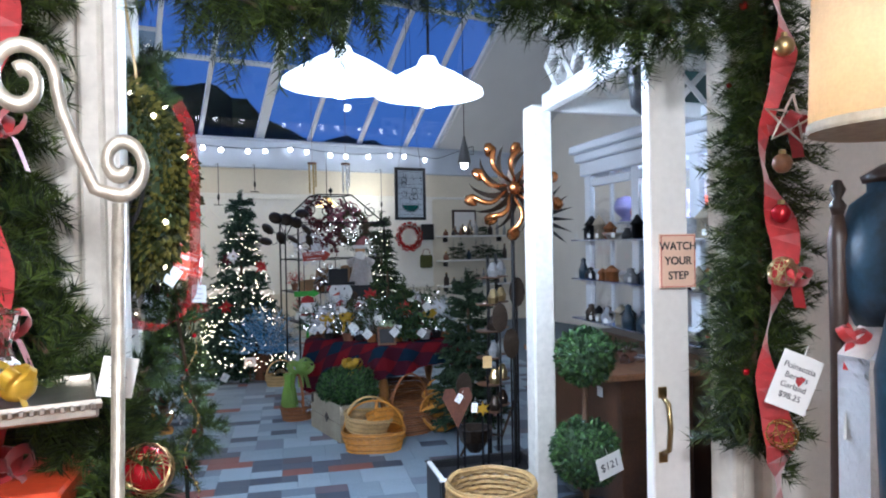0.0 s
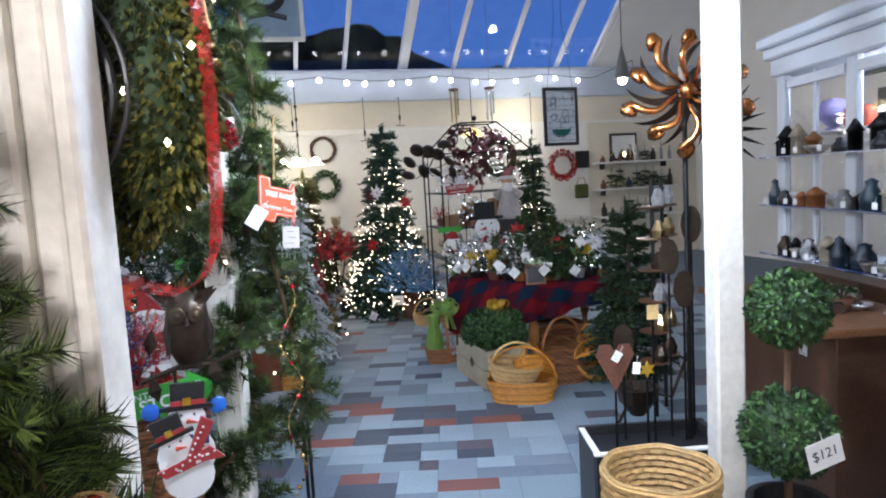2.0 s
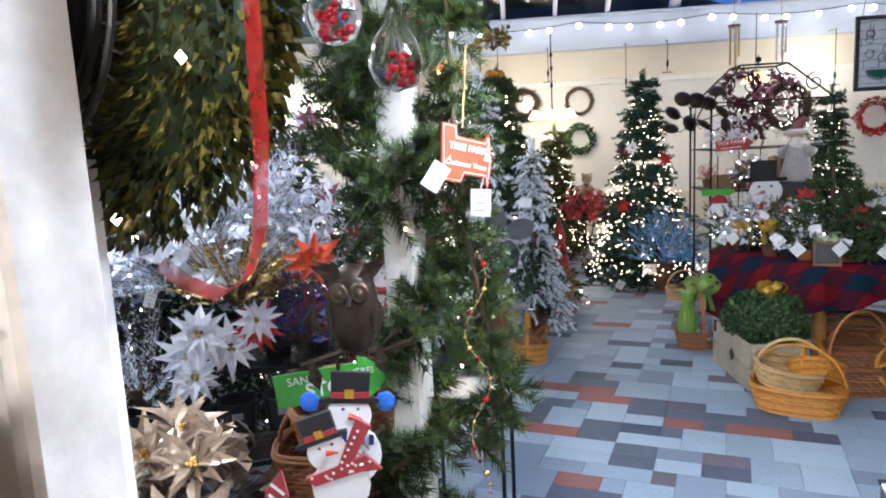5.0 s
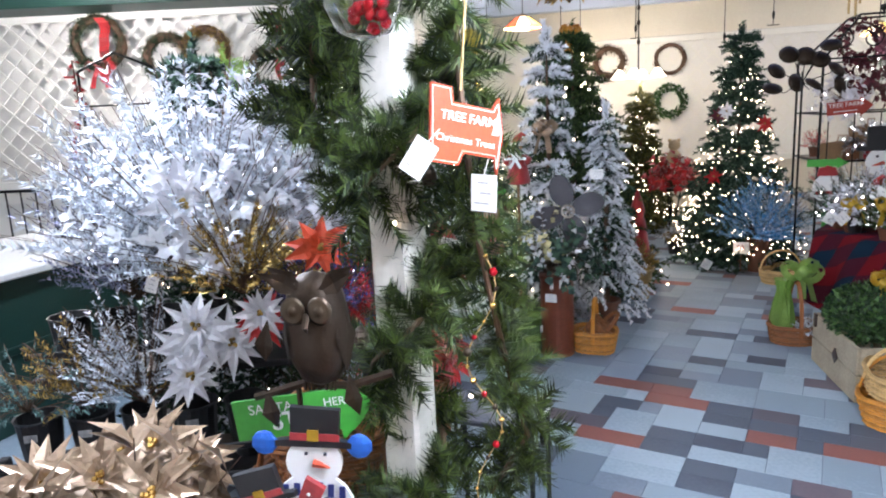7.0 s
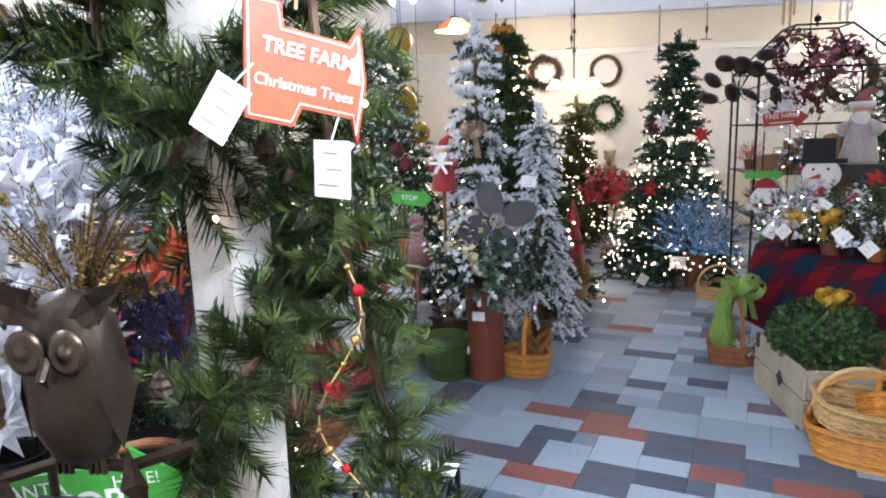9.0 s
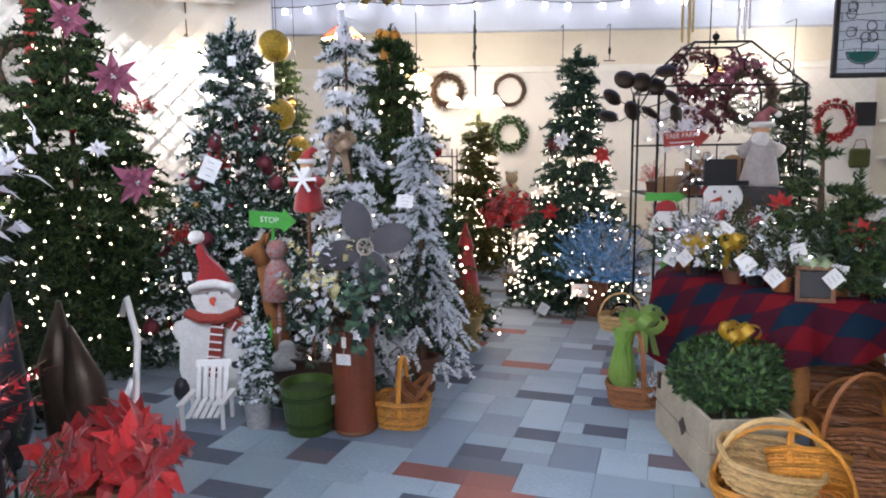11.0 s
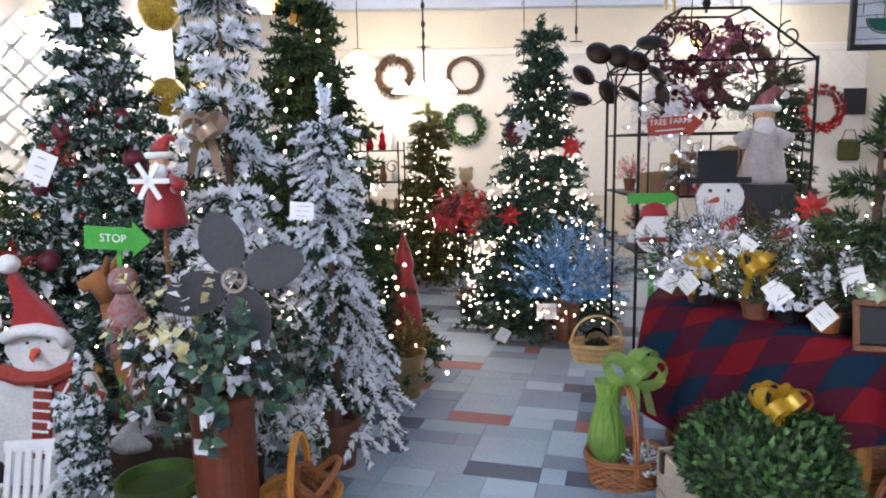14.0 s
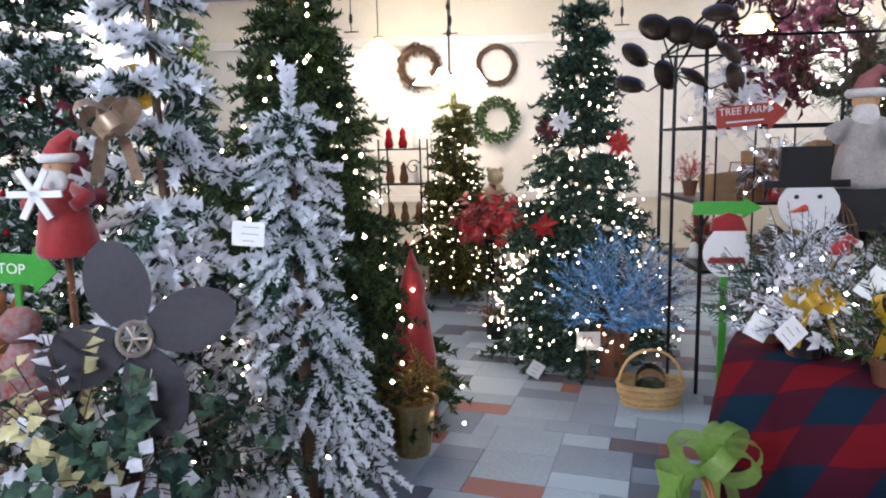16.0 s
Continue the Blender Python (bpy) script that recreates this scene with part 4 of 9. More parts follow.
# ---- group at the foot of the flocked firs ----
u = thing("umbrella_stand", (-1.04, 6.06, 0), "rust-brown cylinder vase with price tags", "vase")
b = Builder()
b.lathe([(0.12, 0.02), (0.12, 0.566), (0.105, 0.566), (0.105, 0.3), (0, 0.28)], 28)
part("body", b, REDWOOD, u)
b = Builder()
b.lathe([(0.108, 0.566), (0.128, 0.57), (0.130, 0.585), (0.128, 0.6), (0.108, 0.6)], 28)
part("rim", b, REDWOOD, u)
b = Builder()
b.lathe([(0.122, 0), (0.126, 0.012), (0.121, 0.022)], 28)
part("foot_ring", b, WOOD, u)
bush("flower_bunch", (-1.04, 6.06, 0.60), "grey-green eucalyptus and cream flowers in the vase", NEEDLEBLUE, 21, 0.42, 0.36, 95, leaf=(7, 0.055, 0.045), spread=1.25)
bush("flower_bunch", (-1.10, 6.00, 0.62), "silver-white leaves among the vase stems", WHITEPETAL, 22, 0.38, 0.40, 42, leaf=(4, 0.045, 0.04), spread=1.15)
bush("flower_bunch", (-1.16, 6.02, 0.66), "cream hydrangea heads in the vase", mat("cream_petals", (0.62, 0.56, 0.28), 0.6, vary=0.3, island=0.7), 23, 0.26, 0.42, 26, leaf=(6, 0.05, 0.045))
sp = thing("metal_flower", (0, 0, 0), "dark metal four-blade flower with a pierced hub", "garden ornament")
sp.matrix_basis = pose(-0.950, 6.06, 1.058, -8, 0, 20)
for k in range(4):
    a = 0.30 + k * 1.571
    b = Builder()
    ol = []
    for j in range(15):
        q = j / 14
        ol.append((0.04 + 0.23 * q, 0.082 * math.sin(math.pi * min(1, 0.06 + q * 0.94)) ** 0.5))
    ol = [(x, z) for x, z in ol] + [(x, -z) for x, z in ol[::-1]]
    plate(b, [(x * math.cos(a) - z * math.sin(a), x * math.sin(a) + z * math.cos(a)) for x, z in ol], 0.005)
    part("blade", b, mat("dark_zinc", (0.045, 0.042, 0.048), 0.5, 0.5, vary=0.3, scale=10), sp)
b = Builder()
b.tube([(0.042 * math.cos(6.2832 * k / 20), -0.012, 0.042 * math.sin(6.2832 * k / 20)) for k in range(21)], 0.008, 6)
for k in range(6):
    b.tube([(0, -0.012, 0), (0.042 * math.cos(k * 1.047), -0.012, 0.042 * math.sin(k * 1.047))], 0.005, 5)
part("hub", b, SILVER, sp)
b = Builder()
b.tube([(0, 0.01, 0), (0.02, 0.1, -0.5)], 0.006, 6)
part("stem", b, IRON, sp)
tag((-0.90, 6.035, 0.93), 10, "small tag on the metal flower", (0.035, 0.05))
tag((-1.04, 5.925, 0.45), 0, "white tag with red ribbon on the vase", (0.085, 0.06))
for x, z in ((-1.14, 0.52), (-1.03, 0.55), (-0.96, 0.56)):
    tag((x, 5.915, z), 8, "small swing tag on the vase", (0.025, 0.06), lines=2)
basket((-0.80, 6.20, 0), 0.27, 0.22, 0.15, "honey wicker peck basket with a tall hoop handle", WICKER, 8, 0.40, 3, handle_axis=1)
basket((-0.81, 6.21, 0.10), 0.17, 0.14, 0.11, "small wicker basket nested in a larger one", WICKERDARK, 30, 0.26, 4, tilt=(15, 40), rows=7, handle_axis=1)
bk = thing("bucket", (-1.29, 5.98, 0), "moss-green wooden bucket with a red lining", "bucket")
b = Builder()
b.lathe([(0.125, 0), (0.13, 0.01), (0.158, 0.27), (0.16, 0.285), (0.148, 0.285), (0.14, 0.2), (0, 0.19)], 26)
part("body", b, GREENPOT, bk)
for z, r in ((0.06, 0.135), (0.22, 0.156)):
    b = Builder()
    b.lathe([(r, z - 0.014), (r + 0.006, z - 0.012), (r + 0.006, z + 0.012), (r, z + 0.014)], 26)
    part("hoop", b, mat("dark_green_band", (0.03, 0.06, 0.012), 0.4), bk)
b = Builder()
b.lathe([(0.0, 0.225), (0.08, 0.23), (0.14, 0.222)], 24, wob=0.03)
part("lining", b, REDLEAF, bk)
for s in (-1, 1):
    b = Builder()
    b.box((0.163 * s, -0.02, 0.20), (0.012, 0.03, 0.05), bev=0.003)
    part("handle", b, CARD, bk)
pl = thing("planter_box", (-1.42, 6.36, 0), "dark wooden planter box with stones and greens", "planter")
for y in (-0.12, 0.12):
    b = Builder()
    b.box((0, y, 0.16), (0.6, 0.025, 0.32), bev=0.004)
    part("side", b, DARKWOOD, pl)
for x in (-0.29, 0.29):
    b = Builder()
    b.box((x, 0, 0.16), (0.025, 0.215, 0.32), bev=0.004)
    part("end", b, DARKWOOD, pl)
b = Builder()
b.box((0, 0, 0.25), (0.55, 0.21, 0.02))
part("soil", b, TWIG, pl)
st = thing("stone_figurine", (-1.60, 6.30, 0.26), "pale stone hat-shaped figurine in the planter", "figurine")
b = Builder()
b.lathe([(0.13, 0), (0.135, 0.03), (0.11, 0.05), (0.10, 0.06), (0.06, 0.075), (0.05, 0.13), (0.03, 0.15), (0, 0.152)], 16, wob=0.08)
part("body", b, STONE, st, smooth=True)
bush("planter_greens", (-1.36, 6.36, 0.26), "grey-green sprays in the planter", NEEDLEBLUE, 24, 0.22, 0.2, 30, count=14)

# snowman figure and toy chair
sm = thing("snowman_figure", (-2.08, 6.28, 0), "flat wooden snowman with red cap and striped scarf", "snowman figure", turn=14)
b = Builder()
ol = [(-0.19, 0.02), (0.19, 0.02), (0.23, 0.2), (0.215, 0.38), (0.24, 0.46), (0.20, 0.56), (0.13, 0.56), (0.10, 0.60), (0.13, 0.68), (0.10, 0.78), (0.0, 0.82), (-0.10, 0.78), (-0.13, 0.68), (-0.10, 0.60), (-0.14, 0.56), (-0.23, 0.52), (-0.25, 0.46), (-0.21, 0.38), (-0.22, 0.2)]
plate(b, ol, 0.03)
part("body", b, mat("aged_white_wood", (0.74, 0.72, 0.68), 0.7, vary=0.25, scale=8, bump=0.3), sm)
b = Builder()
plate(b, [(-0.10, 0.76), (0.11, 0.76), (0.06, 0.86), (-0.02, 0.96), (-0.07, 1.06), (-0.085, 1.0), (-0.07, 0.88)], 0.04)
part("cap", b, RIBBON, sm, "red knitted cap")
b = Builder()
b.tube([(-0.12, -0.02, 0.74), (-0.06, -0.035, 0.775), (0.02, -0.038, 0.785), (0.10, -0.03, 0.76), (0.125, -0.015, 0.70)], 0.03, 8)
part("cap_trim", b, CLOTHWHITE, sm, "cream plush trim", True)
b = Builder()
b.ball((-0.08, -0.01, 1.08), 0.045, 10)
part("pompom", b, CLOTHWHITE, sm, "cream plush pompom", True)
b = Builder()
b.tube([(-0.15, -0.025, 0.59), (-0.06, -0.04, 0.555), (0.05, -0.04, 0.555), (0.15, -0.025, 0.60)], 0.035, 8)
b.box((0.0, -0.03, 0.36), (0.075, 0.022, 0.40), rot=Matrix.Rotation(0.12, 3, "Y"), bev=0.006)
b.box((0.13, -0.03, 0.50), (0.25, 0.022, 0.07), rot=Matrix.Rotation(0.5, 3, "Y"), bev=0.006)
part("scarf", b, mat("brick_red_scarf", (0.30, 0.04, 0.025), 0.85, vary=0.3, bump=0.4), sm)
b = Builder()
for k in range(7):
    b.box((0.02 - 0.008 * k, -0.043, 0.50 - 0.05 * k), (0.07, 0.004, 0.010), rot=Matrix.Rotation(0.12, 3, "Y"))
for k in range(4):
    b.box((0.06 + 0.05 * k, -0.043, 0.535 - 0.028 * k), (0.010, 0.004, 0.062), rot=Matrix.Rotation(0.5, 3, "Y"))
part("scarf_stripes", b, CARD, sm)
b = Builder()
b.tube([(-0.005, -0.02, 0.675), (0.01, -0.07, 0.665), (0.03, -0.10, 0.655)], [0.02, 0.012, 0.003], 8)
part("nose", b, ORANGE, sm)
for x, z, r in ((-0.035, 0.715, 0.008), (0.045, 0.72, 0.008), (0.11, 0.40, 0.026), (0.10, 0.24, 0.026)):
    b = Builder()
    b.ball((x, -0.018, z), r, 8, sq=(1, 0.4, 1))
    part("button", b, INK, sm, smooth=True)
for s in (-1, 1):
    b = Builder()
    b.ball((0.215 * s, -0.01, 0.07), 0.06, 10, sq=(0.8, 0.8, 1.4))
    part("boot", b, BLACKPOT, sm, smooth=True)
sm.scale = (1.15, 1.15, 0.98)
tag((-2.20, 6.18, 0.82), 10, "small tag on the snowman", (0.06, 0.05))
ch = thing("toy_chair", (-1.92, 5.93, 0), "small white slatted garden chair", "chair", turn=18)
for k in range(5):
    b = Builder()
    b.box((-0.08 + 0.04 * k, 0.09, 0.20), (0.028, 0.012, 0.24), rot=Matrix.Rotation(-0.35, 3, "X"), bev=0.003)
    part("back_slat", b, PAINT, ch)
    b = Builder()
    b.box((-0.08 + 0.04 * k, -0.03, 0.10), (0.028, 0.22, 0.012), rot=Matrix.Rotation(0.18, 3, "X"), bev=0.003)
    part("seat_slat", b, PAINT, ch)
for s in (-1, 1):
    b = Builder()
    b.box((0.115 * s, -0.02, 0.16), (0.04, 0.26, 0.014), bev=0.003)
    part("armrest", b, PAINT, ch)
    for y in (-0.12, 0.07):
        b = Builder()
        b.box((0.115 * s, y, 0.078), (0.022, 0.022, 0.156), bev=0.003)
        part("leg", b, PAINT, ch)
b = Builder()
b.box((0, 0.135, 0.315), (0.21, 0.014, 0.05), rot=Matrix.Rotation(-0.35, 3, "X"), bev=0.003)
part("top_rail", b, PAINT, ch)
dr = thing("reindeer_figure", (-1.80, 6.42, 0.32), "brown plush reindeer leaning in the planter", "toy figure", turn=10)
b = Builder()
b.tube([(0.10, 0, 0.0), (0.04, 0, 0.3), (0.0, 0, 0.55)], [0.055, 0.06, 0.05], 10)
b.tube([(0.0, 0, 0.55), (-0.04, -0.03, 0.66), (-0.10, -0.06, 0.62)], [0.05, 0.06, 0.03], 10)
for s in (-1, 1):
    b.tube([(0, 0.03 * s, 0.68), (0.03, 0.05 * s, 0.76)], [0.02, 0.008], 6)
part("body", b, mat("tan_plush", (0.28, 0.11, 0.03), 0.9, vary=0.3, bump=0.5), dr, smooth=True)
g = board("arrow_sign", pose(-1.70, 6.38, 1.16, 0, 4, 12), arrow(0.30, 0.16), GREENSIGN, "green arrow sign with white lettering on a stake")
words("STOP", 0.05, CARD, g, Matrix.Translation((-0.02, -0.006, 0)) @ FACE)
b = Builder()
b.box((0, 0.012, -0.42), (0.02, 0.012, 0.84))
part("stake", b, GREENSIGN, g)
ef = thing("scarecrow_figure", (-1.66, 6.34, 0.30), "small stuffed elf with red hair below the arrow sign", "toy figure")
b = Builder()
b.ball((0, 0, 0.68), 0.065, 12)
b.lathe([(0.02, 0.35), (0.10, 0.37), (0.08, 0.55), (0.03, 0.63)], 12)
b.tube([(0, 0.0, 0.0), (0, 0, 0.36)], 0.012, 6)
part("body", b, mat("speckled_cloth", (0.26, 0.24, 0.24), 0.9, second=(0.30, 0.05, 0.03), scale=45), ef, smooth=True)
# things along the aisle
bush("poinsettia_plant", (-1.35, 4.55, 0.42), "bright red silk poinsettia in a basket", REDLEAF, 25, 0.26, 0.16, 46, leaf=(5, 0.13, 0.06), spread=1.2, category="poinsettia")
bsk = basket((-1.35, 4.55, 0.0), 0.30, 0.30, 0.40, "dark wicker basket under the red poinsettia", WICKERDARK, 0, 0, 6, square=2, rows=12)
bush("fir_bush", (-1.45, 3.95, 0.0), "dark green fir bush with red ribbon and lights", NEEDLE, 26, 0.42, 1.05, 120, needle=0.05, count=22, lights=0.3, category="artificial plant", z0=0.1, pot=TERRA, poth=0.1)
ml = thing("metal_leaf_stake", (-1.75, 4.75, 0), "brown metal tulip-shaped garden stakes", "garden ornament")
for k, (x, h, tw) in enumerate(((0.0, 1.0, 0.2), (0.12, 0.9, -0.3), (-0.3, 1.02, 0.5))):
    b = Builder()
    b.tube([(x, 0, 0.0), (x + 0.02, 0, h * 0.5)], 0.008, 6)
    b.tube([(x + 0.02, 0, h * 0.25), (x + 0.03, 0, h * 0.45), (x, 0, h * 0.75), (x + tw * 0.15, 0, h)], [0.02, 0.085, 0.075, 0.008], 10)
    part("leaf", b, BRONZE if k < 2 else mat("grey_metal_leaf", (0.05, 0.055, 0.065), 0.45, 0.5), ml, smooth=True)
tb = thing("toboggan", (-1.62, 4.95, 0.0), "white wooden hobby sled runner leaning upright", "sled")
b = Builder()
b.tube([(0, 0, 0), (0.04, 0, 0.4), (0.09, 0, 0.8), (0.05, 0, 0.98), (0.02, 0, 0.9)], 0.014, 8)
b.tube([(-0.12, 0.05, 0), (-0.07, 0.05, 0.45), (0.0, 0.05, 0.6)], 0.012, 8)
part("runner", b, PAINT, tb, smooth=True)

gb = basket((0.50, 6.86, 0.0), 0.30, 0.24, 0.13, "brown wicker basket with lime organza bow and glass balls", WICKERDARK, 20, 0.46, 7, square=2.2, handle_axis=1)
t = bow((0.53, 6.86, 0.50), 0.17, "large lime-green organza bow on the basket handle", LIME, 9, 8, 3)
cl = thing("organza_wrap", (0.42, 6.90, 0.06), "lime-green organza standing in the basket", "fabric")
b = Builder()
for j in range(9):
    a = j * 0.698
    ca, sa = math.cos(a), math.sin(a)
    b.ribbon([(0.02 * ca, 0.02 * sa, 0), (0.085 * ca, 0.085 * sa, 0.08), (0.065 * ca, 0.065 * sa, 0.20), (0.03 * ca, 0.03 * sa, 0.32), (0.06 * ca, 0.06 * sa, 0.40)], 0.075, (-sa, ca, 0.3 * math.sin(j * 2.1)))
part("folds", b, LIME, cl, smooth=True)
bush("glitter_ball", (0.58, 6.80, 0.08), "silver-green glitter ball in the basket", SILVERSPRAY, 27, 0.085, 0.14, 70, needle=0.025, count=10)

cr = thing("wooden_crate", (0.91, 6.22, 0), "pale weathered wooden crate of clipped greens", "crate", turn=17.4)
for s in (-1, 1):
    for z in (0.085, 0.255):
        b = Builder()
        b.box((0.19 * s, 0, z), (0.018, 0.72, 0.162), bev=0.003)
        part("side_board", b, CRATEWOOD, cr)
        b = Builder()
        b.box((0, 0.351 * s, z), (0.36, 0.018, 0.162), bev=0.003)
        part("end_board", b, CRATEWOOD, cr)
b = Builder()
b.box((0, 0, 0.012), (0.355, 0.68, 0.02))
part("bottom", b, CRATEWOOD, cr)
b = Builder()
b.box((-0.203, -0.05, 0.18), (0.004, 0.07, 0.07), rot=Matrix.Rotation(0.785, 3, "X"))
part("stencil", b, DARKWOOD, cr)
b = Builder()
b.box((-0.202, 0.30, 0.30), (0.02, 0.03, 0.09), bev=0.004)
part("latch", b, DARKWOOD, cr)


def hedge(name, at, size, label, material, seed, n=2200, leaf=0.035, turn=0.0, category="greenery"):
    R = rng(seed)
    t = thing(name, at, label, category, turn=turn)
    b = Builder()
    b.ball((0, 0, size[2] * 0.45), 1.0, 14, sq=(size[0] * 0.42, size[1] * 0.42, size[2] * 0.42))
    part("core", b, NEEDLEDARK, t)
    b = Builder()
    for k in range(n):
        a, e = R.random() * 6.283, math.asin(R.uniform(-0.4, 1))
        d = Vector((math.cos(a) * math.cos(e), math.sin(a) * math.cos(e), math.sin(e)))
        f = R.uniform(0.86, 1.08) + 0.05 * math.sin(4 * a + 3 * e)
        p = Vector((d.x * size[0] / 2, d.y * size[1] / 2, size[2] * 0.45 + d.z * size[2] * 0.55)) * f
        o = Vector((R.uniform(-1, 1), R.uniform(-1, 1), R.uniform(-0.5, 1))) + d
        b.petal(p, o, d, leaf * R.uniform(0.7, 1.3), leaf * 0.55)
    part("leaves", b, material, t)
    return t


hedge("boxwood_greens", (0.95, 6.28, 0.24), (0.52, 0.62, 0.34), "dark clipped boxwood greens heaped in the crate", BOX, 41, 2600, 0.04, 17)
bow((1.0, 6.30, 0.60), 0.13, "shiny gold ribbon bow on the greens", GOLDRIBBON, 11, 7, 1)
basket((1.10, 5.60, 0), 0.46, 0.34, 0.16, "large honey-coloured oblong basket on the floor", WICKER, -12, 0.42, 8, group="basket pile")
basket((1.03, 5.60, 0.17), 0.34, 0.26, 0.12, "pale wicker basket stacked askew on a larger one", WICKERPALE, 10, 0.30, 9, tilt=(8, 8), group="basket pile")
basket((1.22, 5.66, 0.15), 0.28, 0.24, 0.12, "honey wicker basket tipped into the pile", WICKER, 50, 0.28, 10, tilt=(-20, 25), group="basket pile")
basket((1.52, 6.02, 0), 0.34, 0.30, 0.20, "chestnut wicker basket with a high thin handle", WICKERDARK, 15, 0.55, 11, group="basket pile")
basket((1.80, 6.02, 0.12), 0.34, 0.30, 0.14, "round honey basket propped on its side", WICKER, 0, 0.30, 12, square=2, tilt=(55, 0), group="basket pile")
basket((1.80, 6.12, 0.0), 0.36, 0.32, 0.12, "shallow brown basket under the table edge", WICKERDARK, 0, 0, 13, square=2, group="basket pile")
basket((1.62, 6.62, 0.0), 0.40, 0.32, 0.18, "chestnut wicker basket pushed under the table", WICKERDARK, 25, 0.34, 18, group="basket pile")
basket((2.02, 6.55, 0.0), 0.42, 0.34, 0.20, "honey wicker basket under the table edge", WICKER, -10, 0.40, 19, group="basket pile")
basket((1.66, 7.05, 0.0), 0.44, 0.36, 0.26, "dark wicker hamper deep under the table", WICKERDARK, 5, 0, 20, group="basket pile")
basket((0.36, 8.66, 0.0), 0.32, 0.24, 0.12, "pale split-wood basket holding a glass cloche", WICKERPALE, 15, 0.32, 14, square=2.2)
gl = thing("glass_cloche", (0.36, 8.67, 0.02), "clear glass cloche over dark greens", "cloche")
b = Builder()
b.lathe([(0.085, 0), (0.09, 0.1), (0.075, 0.17), (0.03, 0.21), (0.0, 0.215)], 18)
part("dome", b, GLASS, gl, smooth=True)
b = Builder()
b.ball((0, 0, 0.07), 0.06, 10)
part("moss", b, NEEDLEDARK, gl)
sg = thing("price_sign", (-0.02, 8.94, 0.27), "white card price sign reading fifty in red", "sign", turn=12)
b = Builder()
b.box((0, 0, 0), (0.15, 0.004, 0.12))
part("card", b, CARD, sg)
words("50.", 0.07, REDINK, sg, Matrix.Translation((0, -0.0035, 0)) @ FACE)
b = Builder()
b.box((0, 0.006, -0.125), (0.012, 0.006, 0.25))
part("stake", b, WOOD, sg)
tag((-0.33, 8.75, 0.12), 10, "white card hanging by the fir foot", (0.09, 0.10), 30)
bush("blue_peacock_spray", (0.12, 9.12, 0.34), "blue and silver glitter sprays with peacock feathers", BLUESPRAY, 28, 0.46, 0.62, 210, needle=0.05, count=34, category="artificial plant", spread=1.1, thick=0.0045, pot=TERRA, poth=0.34, potr=0.12)
bush("blue_peacock_spray", (0.34, 9.10, 0.40), "pale silver-blue glitter fan", SILVERSPRAY, 29, 0.42, 0.55, 50, needle=0.045, count=26)
bush("small_pot_plant", (-0.81, 9.80, 0.16), "small black pot with silver twigs and yellow blooms", SILVERSPRAY, 31, 0.26, 0.22, 50, pot=BLACKPOT, potr=0.10, poth=0.16, count=12)
bush("small_pot_plant", (-0.81, 9.79, 0.17), "yellow berries along the pot rim", GOLDSPRAY, 32, 0.17, 0.09, 40, count=10, spread=1.25)
for k, (x, y) in enumerate(((-0.80, 7.72),)):
    bush("gold_pot_plant", (x, y, 0.26), "brass pot of gold glitter sprays by the firs", GOLDSPRAY, 33 + k, 0.20, 0.26, 60, pot=BRASS, potr=0.13, poth=0.26)
s2 = thing("santa_figure", (-0.88, 8.02, 0), "tall red carved santa beside the fir", "santa figure")
b = Builder()
b.lathe([(0.10, 0), (0.13, 0.05), (0.12, 0.4), (0.08, 0.66), (0.06, 0.72), (0.07, 0.78), (0.05, 0.86), (0.0, 1.0)], 14)
part("body", b, RIBBON, s2, smooth=True)
bush("red_flower_stand", (-0.95, 10.44, 0.72), "red silk flowers on a black iron stand", REDLEAF, 34, 0.32, 0.36, 60, leaf=(6, 0.11, 0.07), spread=1.1, category="artificial plant")
ps = thing("plant_stand", (-0.95, 10.44, 0), "black iron plant stand", "plant stand")
for k in range(3):
    a = k * 2.094
    b = Builder()
    b.tube([(0.13 * math.cos(a), 0.13 * math.sin(a), 0), (0.05 * math.cos(a), 0.05 * math.sin(a), 0.4), (0.10 * math.cos(a), 0.10 * math.sin(a), 0.70)], 0.009, 6)
    part("leg", b, IRON, ps)
b = Builder()
b.lathe([(0.10, 0.68), (0.11, 0.70), (0.10, 0.71), (0, 0.71)], 16)
part("tray", b, IRON, ps)
bear = thing("plush_bear", (-0.95, 10.50, 1.05), "small plush bear in a red scarf on the stand", "toy figure")
b = Builder()
b.ball((0, 0, 0.05), 0.09, 12, sq=(1, 0.8, 1.1))
b.ball((0, 0, 0.20), 0.075, 12)
for s in (-1, 1):
    b.ball((0.055 * s, 0, 0.26), 0.025, 8)
part("body", b, mat("cream_plush", (0.62, 0.50, 0.30), 0.9, bump=0.5), bear, smooth=True)
for k, (x, y, w, h) in enumerate(((-1.25, 11.75, 0.25, 0.3), (-0.75, 11.95, 0.3, 0.22), (-1.9, 11.0, 0.3, 0.4))):
    c = thing("cardboard_box", (x, y, 0), "small brown cardboard box on the floor", "box", turn=14)
    b = Builder()
    b.box((0, 0, h / 2), (w, w * 0.8, h), bev=0.004)
    part("carton", b, CRATEWOOD, c)
    b = Builder()
    b.box((0, -w * 0.401, h / 2), (0.05, 0.002, h))
    part("tape", b, WICKERPALE, c)

